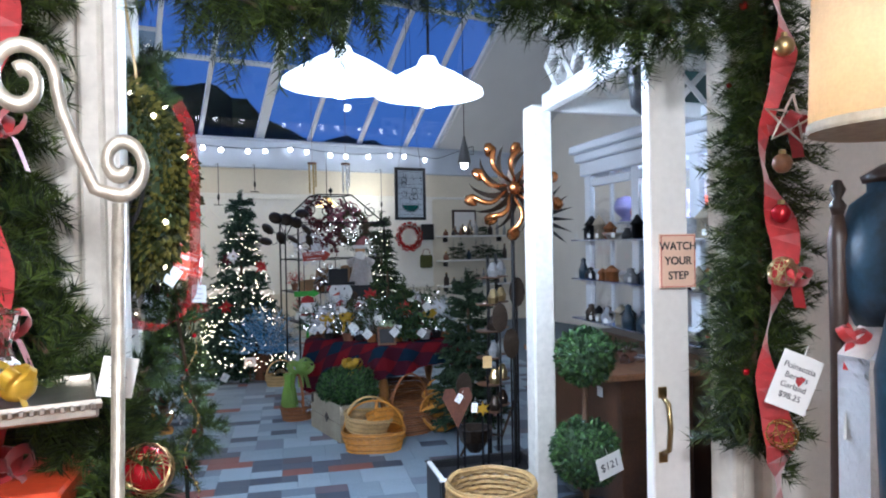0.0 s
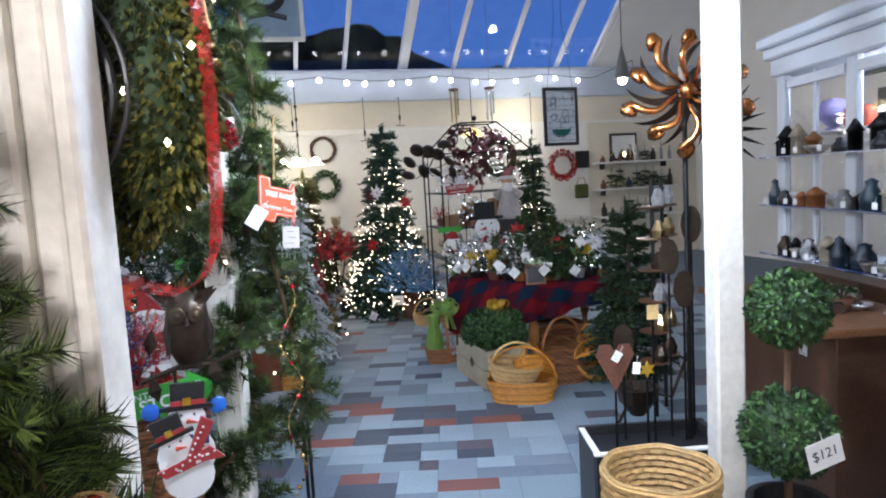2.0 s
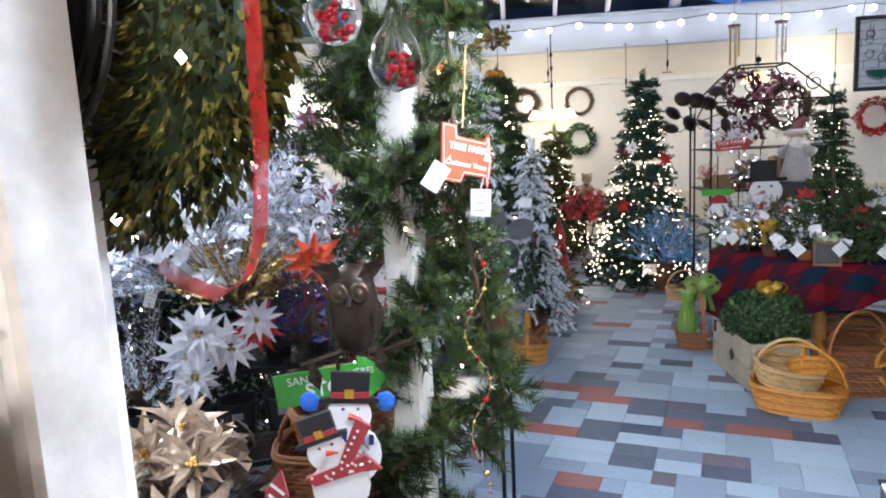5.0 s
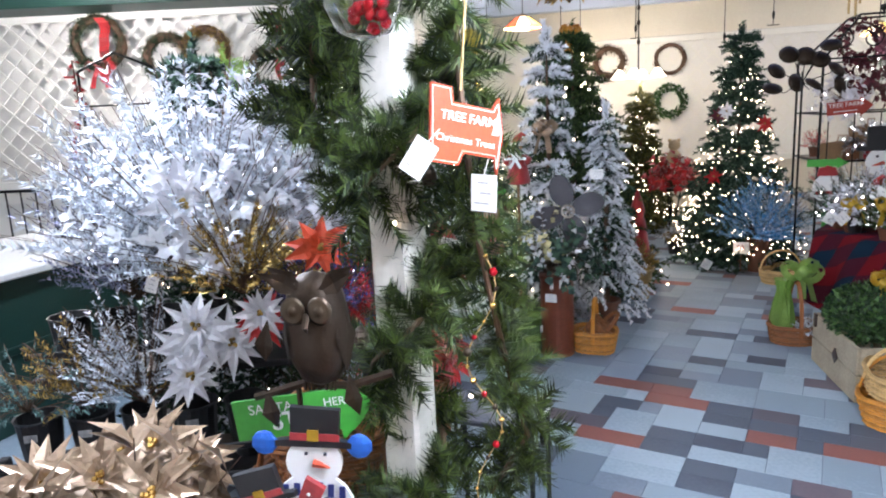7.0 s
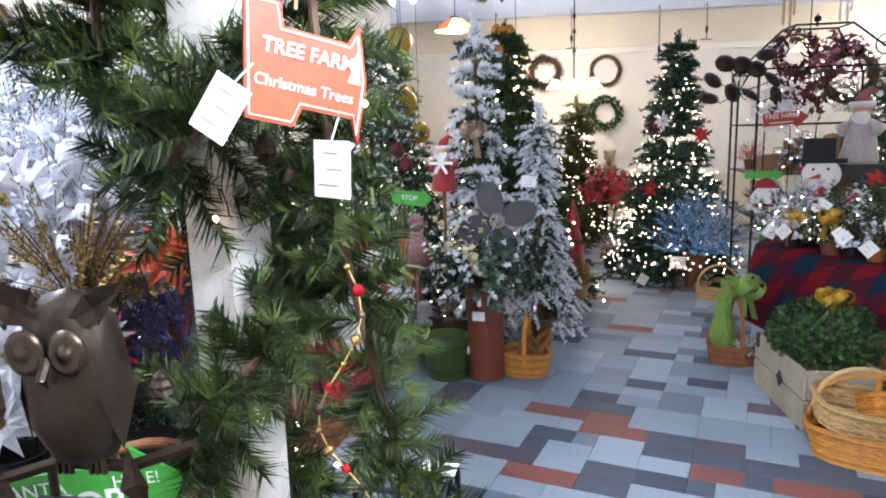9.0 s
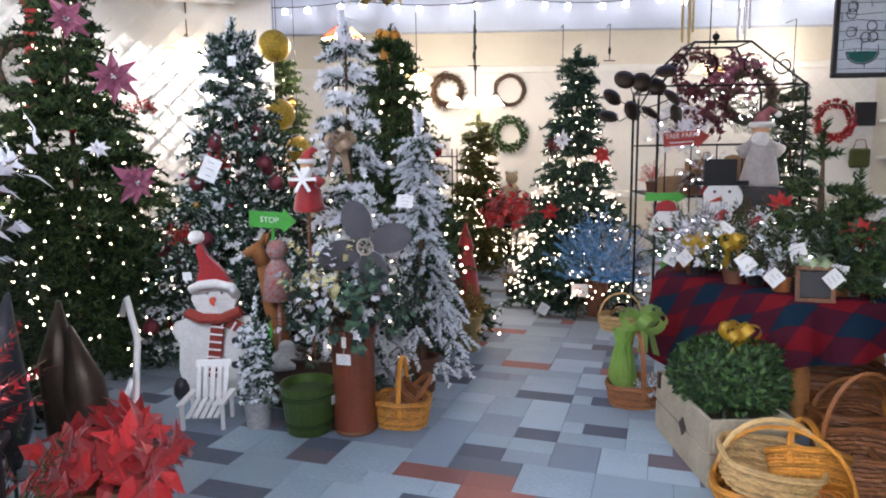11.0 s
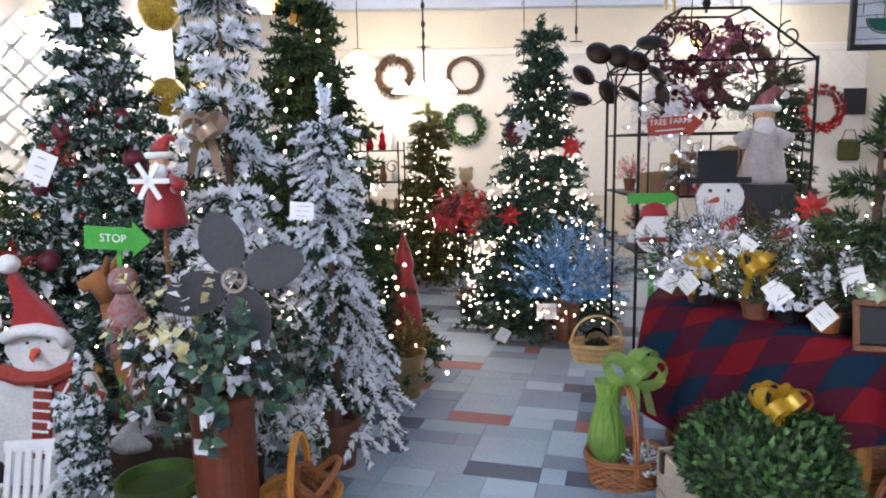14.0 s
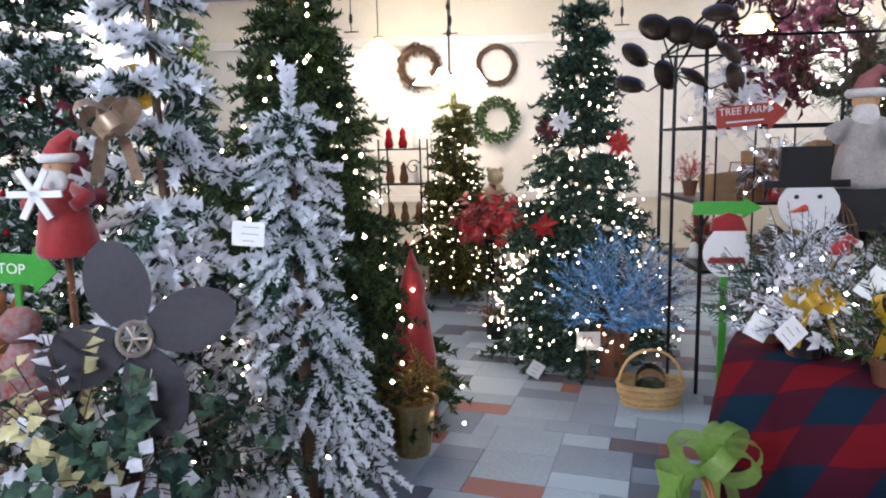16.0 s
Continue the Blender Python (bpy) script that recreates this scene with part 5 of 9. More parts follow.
# far iron shelf stand with a red santa
et = thing("etagere", (-2.05, 11.2, 0), "black iron scroll shelf stand with red ornaments", "shelf")
for x in (-0.22, 0.22):
    for y in (-0.12, 0.12):
        b = Builder()
        b.tube([(x, y, 0), (x, y, 1.6)], 0.009, 6)
        part("leg", b, IRON, et)
for z in (0.35, 0.75, 1.15, 1.5):
    b = Builder()
    b.box((0, 0, z), (0.46, 0.26, 0.015), bev=0.003)
    part("shelf", b, IRON, et)
for x in (-0.15, 0.15):
    b = Builder()
    b.tube(scroll((x, -0.13, 1.32), 0.08, 1.2, 0.5, 1), 0.006, 5)
    part("scroll", b, IRON, et)
R = rng(91)
for z in (0.36, 0.76, 1.16, 1.51):
    for k in range(3):
        o = thing("ornament_figure", (-2.05 - 0.15 + 0.15 * k, 11.2, z), "small red and white festive figure on the shelf", "figurine")
        b = Builder()
        b.lathe([(0.04, 0), (0.05, 0.05), (0.03, 0.12), (0.035, 0.16), (0.0, 0.22)], 10)
        part("body", b, R.choice([RIBBON, BALLRED, CARD, WOOD]), o, smooth=True)

# ---- end wall: lattice, wreaths, lamps, string lights ----
LWHITE = mat("white_lattice_paint", (0.80, 0.78, 0.72), 0.6, vary=0.08)
pa, pc = far(-4.2, 12.655, 0), far(7.0, 12.655, 0)
lattice(pa, pc, 0.9, 2.74, "white garden lattice on the end wall", pitch=0.16, w=0.028, mat_=LWHITE)
wreath("wall_wreath", far_pose(1.72, 12.58, 2.44), 0.21, 0.05, "brown grapevine wreath on the white lattice", TWIG, 1, leafy=False, count=110, needle=0.03)
wreath("wall_wreath", far_pose(1.72, 12.58, 1.81), 0.21, 0.07, "green boxwood wreath on the white lattice", BOX, 2, count=700, needle=0.05)
wreath("wall_wreath", far_pose(0.81, 12.58, 2.45), 0.21, 0.08, "brown pine wreath on the white lattice", TWIG, 3, leafy=False, count=260, needle=0.06)
wreath("wall_wreath", far_pose(6.37, 12.55, 1.93), 0.25, 0.07, "dark red berry wreath on the white lattice", REDGLIT, 4, count=700, needle=0.05)
wreath("wall_wreath", pose(0.95, 9.55, 2.27, 0, 0, 14), 0.17, 0.07, "dusky brown-red wreath hung in the iron arbour", BURGUNDY, 5, count=420, needle=0.05)
wreath("wall_wreath", pose(1.45, 9.7, 2.05, 0, 0, 14), 0.22, 0.09, "green fir wreath hung in the iron arbour", NEEDLE, 6, leafy=False, count=200, needle=0.05)
pb = thing("pegboard_picture", (0, 0, 0), "dark square plaque on the end wall", "picture")
pb.matrix_basis = far_pose(6.85, 12.62, 2.03)
b = Builder()
b.box((0, 0, 0), (0.30, 0.03, 0.34), bev=0.006)
part("panel", b, BLACKPOT, pb)
bg = thing("hanging_bag", (0, 0, 0), "moss-green cloth bag hung on the end wall", "bag")
bg.matrix_basis = far_pose(6.78, 12.56, 1.40)
b = Builder()
b.box((0, 0, 0), (0.30, 0.07, 0.28), bev=0.03)
part("body", b, mat("moss_cloth", (0.07, 0.08, 0.02), 0.9, vary=0.4), bg)
b = Builder()
b.tube([(-0.1, 0, 0.13), (-0.06, 0, 0.26), (0.06, 0, 0.26), (0.1, 0, 0.13)], 0.008, 6)
part("handle", b, WICKERDARK, bg)


def leaded(at, r, drop, label, glassmat, cone=0.16):
    t = thing("leaded_pendant", at, label, "lamp")
    n = 8
    for k in range(n):
        b = Builder()
        a0, a1 = 6.2832 * k / n, 6.2832 * (k + 1) / n
        lo, hi = r, r * 0.35
        q = [(lo * math.cos(a0), lo * math.sin(a0), 0), (lo * math.cos(a1), lo * math.sin(a1), 0), (hi * math.cos(a1), hi * math.sin(a1), cone), (hi * math.cos(a0), hi * math.sin(a0), cone)]
        b.poly(q)
        b.poly([(x * 0.97, y * 0.97, z - 0.004) for x, y, z in q][::-1])
        part("panel", b, glassmat[k % len(glassmat)], t)
        b = Builder()
        b.tube([q[0], q[3]], 0.005, 5)
        b.tube([q[0], q[1]], 0.005, 5)
        part("lead", b, IRON, t)
    b = Builder()
    b.lathe([(r * 0.35, cone), (r * 0.2, cone + 0.03), (0.01, cone + 0.04)], 12)
    part("cap", b, BRASS, t)
    b = Builder()
    b.tube([(0, 0, cone + 0.03), (0, 0, drop)], 0.006, 6)
    part("chain", b, IRON, t)
    return t


AMBER = glow("amber_glass", (1.0, 0.62, 0.18), 3.0)
CREAMG = glow("cream_glass", (1.0, 0.82, 0.55), 4.0)
REDG = glow("ruby_glass", (0.9, 0.15, 0.05), 1.5)
leaded((-3.75, 8.45, 2.56), 0.22, 2.6, "cream leaded glass pendant behind the broad fir, lit", [CREAMG, CREAMG, AMBER], 0.12)
leaded((-2.47, 9.25, 2.72), 0.24, 2.6, "leaded glass pendant with red and cream panels, lit", [CREAMG, REDG, CREAMG, AMBER], 0.12)
leaded(tuple(far(0.39, 12.25, 2.60)), 0.22, 0.9, "cream leaded glass pendant with fruit border, lit", [CREAMG, AMBER], 0.12)
leaded(tuple(far(3.9, 10.6, 2.45)), 0.20, 0.9, "amber leaded glass pendant in the arbour, lit", [AMBER, CREAMG], 0.12)
cd = thing("chandelier", (-1.57, 11.29, 2.12), "iron chandelier with white glass bell shades, lit", "lamp")
b = Builder()
b.tube([(0, 0, 0.1), (0, 0, 1.35)], 0.01, 6)
b.tube([(-0.3, 0, 0.14), (-0.15, 0, 0.04), (0, 0, 0.12), (0.15, 0, 0.04), (0.3, 0, 0.14)], 0.009, 6)
b.tube([(0, -0.3, 0.14), (0, -0.15, 0.04), (0, 0.15, 0.04), (0, 0.3, 0.14)], 0.009, 6)
part("arms", b, IRON, cd)
for x, y in ((-0.26, 0), (0.26, 0), (0, -0.26), (0, 0.26)):
    b = Builder()
    b.lathe([(0.03, 0.12), (0.05, 0.09), (0.09, 0.03), (0.12, 0.0)], 16, at=(x, y, 0.02))
    part("shade", b, glow("bell_shade_glass", (1.0, 0.88, 0.66), 5.0), cd, "frosted white glass shade", True)
b = Builder()
for z in (0.5, 0.75, 0.95):
    b.ball((0, 0, z), 0.025, 8, sq=(1, 1, 1.6))
part("finial", b, BRONZE, cd)
for k, (uu, vv, top, bot) in enumerate(((2.45, 12.3, 3.3, 2.55), (1.2, 12.2, 3.3, 2.75), (3.1, 12.3, 3.3, 2.8), (5.6, 12.2, 3.3, 2.45), (0.1, 12.2, 3.3, 2.8))):
    o = thing("hanging_hook", (0, 0, 0), "black iron bird hook hanging from the beam", "ornament")
    o.matrix_basis = far_pose(uu, vv, 0)
    b = Builder()
    b.tube([(0, 0.3, top), (0, 0, top), (0, 0, bot)], 0.006, 5)
    part("rod", b, IRON, o)
    b = Builder()
    b.ball((0, 0, bot + 0.14), 0.035, 8, sq=(0.6, 0.8, 1.8))
    b.box((0, 0, bot), (0.16, 0.02, 0.012))
    part("bird", b, IRON, o)

sl = thing("string_lights", (0, 0, 0), "string of round white bulbs swagged along the beam", "string lights")
wire = Builder()
pts = []
for k in range(61):
    q = k / 60
    uu = -2.6 + 9.6 * q
    pts.append(far(uu, 12.36, 3.70 - 0.08 * abs(math.sin(q * 14.0)) - 0.03 * q))
pts += [far(7.3, 11.4, 3.75), far(6.2, 9.6, 3.3), (3.06, 9.24, 3.12)]
wire.tube(pts, 0.006, 5)
part("wire", wire, IRON, sl)
for k in range(23):
    p = pts[2 + int(k * 2.55)]
    b = Builder()
    b.ball((0, 0, -0.055), 0.045, 10)
    part("bulb", b, BULBCOOL, sl, "round white bulb", True, Matrix.Translation(p))
    b = Builder()
    b.lathe([(0.014, -0.02), (0.014, 0.01), (0.0, 0.012)], 8)
    part("socket", b, IRON, sl, m=Matrix.Translation(p))
cn = thing("cone_pendant", (3.06, 9.24, 2.94), "grey metal cone pendant with a round bulb, lit", "lamp")
b = Builder()
b.lathe([(0.10, 0.02), (0.075, 0.16), (0.03, 0.34), (0.012, 0.42), (0, 0.43)], 18)
part("shade", b, mat("galvanised", (0.25, 0.25, 0.25), 0.45, 0.8), cn, smooth=True)
b = Builder()
b.ball((0, 0, 0.0), 0.06, 12)
part("bulb", b, BULBCOOL, cn, smooth=True)
b = Builder()
b.tube([(0, 0, 0.42), (0, 0, 2.6)], 0.006, 5)
part("cord", b, IRON, cn)
for (x, y, z), mt, lab in (((0.865, 9.42, 2.74), BRASS, "golden tube wind chime"), ((1.34, 9.45, 2.74), BALLSILVER, "silver tube wind chime")):
    w = thing("wind_chime", (x, y, z), lab + " hanging from the roof", "wind chime")
    for k in range(5):
        a = k * 1.257
        b = Builder()
        b.tube([(0.05 * math.cos(a), 0.05 * math.sin(a), 0.2), (0.05 * math.cos(a), 0.05 * math.sin(a), -0.12 - 0.03 * k)], 0.011, 8)
        part("tube", b, mt, w)
    b = Builder()
    b.lathe([(0.065, 0.2), (0.065, 0.225), (0, 0.23)], 14)
    b.tube([(0, 0, 0.22), (0, 0, 3.3)], 0.003, 4)
    part("hanger", b, WOOD, w)
sgp = thing("stained_glass_panel", (2.21, 9.10, 2.15), "black-framed leaded glass panel with a flower bowl", "picture", turn=14)
b = Builder()
b.box((0, 0, 0.35), (0.42, 0.006, 0.66))
part("glass_sheet", b, mat("milky_glass", (0.62, 0.66, 0.70), 0.25, vary=0.25, scale=5), sgp)
for c, s in (((0, 0, 0.0), (0.48, 0.035, 0.04)), ((0, 0, 0.70), (0.48, 0.035, 0.04)), ((-0.22, 0, 0.35), (0.04, 0.035, 0.66)), ((0.22, 0, 0.35), (0.04, 0.035, 0.66))):
    b = Builder()
    b.box(c, s, bev=0.005)
    part("frame", b, BLACKPOT, sgp)
b = Builder()
R = rng(5)
for k in range(9):
    z = 0.05 + k * 0.075
    b.tube([(-0.2, -0.006, z), (-0.05, -0.006, z + R.uniform(-0.02, 0.02)), (0.2, -0.006, z)], 0.003, 4)
for k in range(16):
    x, z = R.uniform(-0.18, 0.18), R.uniform(0.05, 0.6)
    b.tube([(x, -0.006, z), (x + R.uniform(-0.02, 0.02), -0.006, z + 0.075)], 0.003, 4)
b.tube([(0.13 * math.cos(a), -0.006, 0.19 + 0.10 * math.sin(a)) for a in [math.pi + math.pi * k / 12 for k in range(13)]], 0.005, 5)
for k in range(6):
    cx, cz = R.uniform(-0.11, 0.11), R.uniform(0.30, 0.55)
    b.tube([(cx + 0.04 * math.cos(a), -0.006, cz + 0.04 * math.sin(a)) for a in [6.283 * j / 9 for j in range(10)]], 0.004, 4)
part("leading", b, INK, sgp)
b = Builder()
plate(b, [(0.12 * math.cos(a), 0.19 + 0.09 * math.sin(a)) for a in [math.pi + math.pi * k / 12 for k in range(13)]], 0.004)
part("bowl", b, mat("teal_glass", (0.02, 0.12, 0.10), 0.2), sgp, m=Matrix.Translation((0, -0.005, 0)))
b = Builder()
for x in (-0.18, 0.18):
    b.tube([(x, 0, 0.71), (x * 0.3, 0, 1.5), (0, 0, 3.9)], 0.003, 4)
part("chain", b, IRON, sgp)

hp = thing("hanging_window_panel", (-1.88, 11.2, 4.08), "white-framed hanging glass panel with a dark wreath emblem", "picture", turn=14)
b = Builder()
b.box((0, 0, 0.6), (1.0, 0.01, 1.2))
part("sheet", b, mat("pale_blue_glass", (0.30, 0.40, 0.52), 0.3, vary=0.2), hp)
for c, sz in (((0, 0, 0.03), (1.12, 0.05, 0.07)), ((0, 0, 1.2), (1.12, 0.05, 0.07)), ((-0.53, 0, 0.6), (0.07, 0.05, 1.1)), ((0.53, 0, 0.6), (0.07, 0.05, 1.1))):
    b = Builder()
    b.box(c, sz, bev=0.008)
    part("frame", b, PAINT, hp)
b = Builder()
b.tube([(0.24 * math.cos(a), -0.02, 0.72 + 0.24 * math.sin(a)) for a in [6.2832 * k / 24 for k in range(25)]], 0.07, 8)
b.tube([(-0.3, -0.02, 0.35), (0, -0.02, 0.42), (0.3, -0.02, 0.35)], 0.04, 6)
part("emblem", b, BLACKPOT, hp)
b = Builder()
for x in (-0.4, 0.4):
    b.tube([(x, 0, 1.23), (x, 0, 1.35)], 0.006, 5)
part("chain", b, IRON, hp)

# wall shelves on the end wall
R = rng(123)
for z in (1.93, 1.40, 0.85):
    o = thing("wall_shelf", (0, 0, 0), "white wall shelf on the end wall", "shelf", "wall shelves")
    o.matrix_basis = far_pose(7.95, 12.48, z)
    b = Builder()
    b.box((0, 0, 0), (1.75, 0.36, 0.035), bev=0.004)
    part("board", b, PAINT, o)
    for x in (-0.7, 0.7):
        b = Builder()
        b.box((x, 0.08, -0.07), (0.025, 0.18, 0.11), bev=0.004)
        part("bracket", b, IRON, o)
    for k in range(9):
        x = -0.75 + 0.19 * k
        h = R.uniform(0.10, 0.34)
        kind_ = R.choice(["bottle", "tree", "jar"])
        it = thing("shelf_" + kind_, (0, 0, 0), {"bottle": "dark bottle on the wall shelf", "tree": "tiny green table tree on the shelf", "jar": "lidded jar on the wall shelf"}[kind_], kind_)
        it.matrix_basis = far_pose(7.95 + x, 12.44, z + 0.018)
        b = Builder()
        if kind_ == "tree":
            tree_crown(b, h + 0.1, 0.09, R, 0.03, 7, 6, 0.03, 10, 0, 1.0, 0.1, 0.004)
            part("crown", b, NEEDLEDARK, it)
            b = Builder()
            b.tube([(0, 0, 0), (0, 0, h)], 0.008, 6)
            part("trunk", b, TWIG, it)
        else:
            r = R.uniform(0.03, 0.06)
            b.lathe([(r, 0), (r, h * 0.6), (r * 0.45, h * 0.75), (r * 0.45, h)], 12)
            part("body", b, R.choice([DARKWOOD, BLUEGLASS, TERRA, STONE, BLACKPOT]), it, smooth=True)
            b = Builder()
            b.lathe([(r * 0.5, h), (r * 0.5, h + 0.02), (0, h + 0.025)], 10)
            part("lid", b, BRASS, it)
mf = thing("candle_mirror", (0, 0, 0), "dark-framed mirror with a lit candle on the shelf", "mirror")
mf.matrix_basis = far_pose(7.75, 12.58, 1.96)
b = Builder()
b.box((0, 0, 0.28), (0.62, 0.03, 0.55), bev=0.01)
part("frame", b, DARKWOOD, mf)
b = Builder()
b.box((0, -0.018, 0.28), (0.52, 0.006, 0.45))
part("glass", b, mat("mirror_silver", (0.8, 0.8, 0.8), 0.05, 1.0, vary=0.02, bump=0), mf)
b = Builder()
b.lathe([(0.012, 0.10), (0.018, 0.13), (0.0, 0.18)], 8, at=(0.05, -0.09, 0))
part("flame", b, glow("candle_flame", (1, 0.7, 0.35), 25), mf)

# ---- iron arbour with its goods ----
ab = thing("iron_arbour", (1.12, 9.45, 0), "black iron arbour with a scrolled peaked top", "arbour", turn=14)
corn = [(-0.62, -0.45), (0.62, -0.45), (0.62, 0.45), (-0.62, 0.45)]
for x, y in corn:
    b = Builder()
    b.tube([(x, y, 0), (x, y, 2.12)], 0.012, 8)
    part("post", b, IRON, ab)
for k in range(4):
    (x0, y0), (x1, y1) = corn[k], corn[(k + 1) % 4]
    for z in (0.75, 1.15, 1.6, 2.1):
        b = Builder()
        b.tube([(x0, y0, z), (x1, y1, z)], 0.008, 6)
        part("rail", b, IRON, ab)
    b = Builder()
    b.tube([(x0, y0, 2.1), (x0 * 0.4, y0 * 0.4, 2.5)], 0.010, 6)
    part("rafter", b, IRON, ab)
b = Builder()
b.tube([(-0.25, -0.18, 2.5), (0.25, -0.18, 2.5), (0.25, 0.18, 2.5), (-0.25, 0.18, 2.5), (-0.25, -0.18, 2.5)], 0.010, 6)
b.tube([(0, 0, 2.5), (0, 0, 2.62)], [0.012, 0.004], 6)
b.ball((0, 0, 2.57), 0.035, 8)
part("crown_rail", b, IRON, ab)
for x in (-0.45, -0.2, 0.2, 0.45):
    b = Builder()
    b.tube(scroll((x, -0.38, 2.27), 0.10, 1.3, 1.57, 1 if x > 0 else -1), 0.007, 5)
    part("scroll", b, IRON, ab)
for k in range(6):
    b = Builder()
    b.tube([(-0.55 + 0.22 * k, -0.45, 0.76), (-0.55 + 0.22 * k, -0.45, 1.6)], 0.006, 5)
    part("bar", b, IRON, ab)
for z in (0.75, 1.15):
    b = Builder()
    b.box((0, 0, z), (1.2, 0.86, 0.02), bev=0.003)
    part("shelf", b, DARKWOOD, ab)
dsk = thing("wind_spinner", (0.46, 8.84, -0.20), "tall spinner with brown cupped metal discs", "garden ornament")
b = Builder()
b.tube([(0, 0, 0.2), (0, 0, 2.2)], 0.010, 6)
part("pole", b, IRON, dsk)
R = rng(9)
for k, (x, z) in enumerate(((-0.22, 2.22), (-0.12, 2.36), (0.02, 2.34), (0.14, 2.30), (0.10, 2.08), (-0.05, 2.10), (0.28, 2.20), (0.22, 2.42), (0.32, 2.06), (-0.25, 2.06))):
    b = Builder()
    b.lathe([(0, 0.02), (0.05, 0.012), (0.088, -0.005), (0.092, 0.0), (0.05, 0.02), (0, 0.028)], 14)
    o = part("disc", b, BRONZE, dsk, smooth=True, m=pose(x, R.uniform(-0.05, 0.05), z, 60 + R.uniform(-25, 25), R.uniform(-25, 25), R.uniform(0, 60)))
    b = Builder()
    b.tube([(0, 0, 2.1), (x * 0.6, 0, z - 0.05), (x, 0, z)], 0.005, 5)
    part("arm", b, IRON, dsk)


def doll(at, label, coat, hat, h=0.5, turn=0.0, name="santa_figure"):
    """One plain mesh: coat, face, beard, cap and sleeves."""
    t = thing(name, at, label, "toy figure", turn=turn)
    b = Builder()
    b.lathe([(0.24 * h, 0), (0.26 * h, 0.06 * h), (0.20 * h, 0.35 * h), (0.13 * h, 0.60 * h), (0.10 * h, 0.66 * h)], 16, wob=0.08)
    b.ball((0, -0.02 * h, 0.77 * h), 0.11 * h, 12, m=1)
    b.ball((0, -0.075 * h, 0.64 * h), 0.11 * h, 12, m=3, sq=(1, 0.7, 1.2))
    b.ball((0, -0.125 * h, 0.775 * h), 0.022 * h, 8, m=1)
    b.tube([(0.13 * h * math.cos(a), 0.13 * h * math.sin(a), 0.84 * h) for a in [6.2832 * k / 14 for k in range(15)]], 0.04 * h, 8, m=3)
    b.tube([(0, 0, 0.85 * h), (0.02 * h, 0.01, 0.95 * h), (0.10 * h, 0.02, 1.05 * h), (0.18 * h, 0.02, 1.0 * h)], [0.12 * h, 0.09 * h, 0.045 * h, 0.03 * h], 12, m=2)
    b.ball((0.20 * h, 0.02, 0.98 * h), 0.045 * h, 8, m=3)
    for s in (-1, 1):
        b.tube([(0.10 * h * s, 0, 0.58 * h), (0.25 * h * s, -0.06 * h, 0.50 * h), (0.20 * h * s, -0.17 * h, 0.44 * h)], [0.06 * h, 0.075 * h, 0.055 * h], 8)
    part("figure", b, [coat, SKIN, hat, CLOTHWHITE], t, smooth=True)
    return t


SKIN = mat("painted_face", (0.62, 0.36, 0.20), 0.7, vary=0.15)
CAPPINK = mat("dusty_rose_cloth", (0.36, 0.13, 0.13), 0.9, vary=0.3, bump=0.4)
sa = doll((-1.43, 6.34, 1.22), "slim red santa with white beard on a pole", RIBBON, RIBBON, 0.36, 14)
b = Builder()
b.tube([(0, 0, 0.02), (0, 0, -1.22)], 0.012, 6)
part("pole", b, WOOD, sa)
b = Builder()
for k in range(6):
    a = k * 1.047
    b.box((0.04 * math.cos(a), -0.13, 0.20 + 0.04 * math.sin(a)), (0.085, 0.008, 0.02), rot=Matrix.Rotation(-a, 3, "Y"))
part("snowflake", b, CARD, sa)
doll((1.47, 9.0, 1.24), "plush santa in a long grey coat and rose cap", GREYPLUSH, CAPPINK, 0.62, -10)
b = Builder()
b.box((0, 0, 0.12), (0.4, 0.3, 0.24), bev=0.01)
o = thing("display_box", (1.47, 9.03, 1.0), "black display box under the plush santa", "box")
part("body", b, BLACKPOT, o)
for k in (0, 1):
    o = board("arrow_sign", pose(0.855, 8.72, 1.655, 0, -4, 14), arrow(0.38, 0.18), mat("faded_red_sign", (0.42, 0.06, 0.04), 0.6, vary=0.3), "red wooden arrow sign lettered tree farm") if k == 0 else o
words("TREE FARM", 0.055, CARD, o, Matrix.Translation((-0.04, -0.006, 0.025)) @ FACE)
b = Builder()
b.box((-0.04, -0.006, -0.03), (0.20, 0.001, 0.008))
b.box((-0.02, 0.02, 0.16), (0.004, 0.004, 0.2))
part("script_line", b, CARD, o)
R = rng(44)
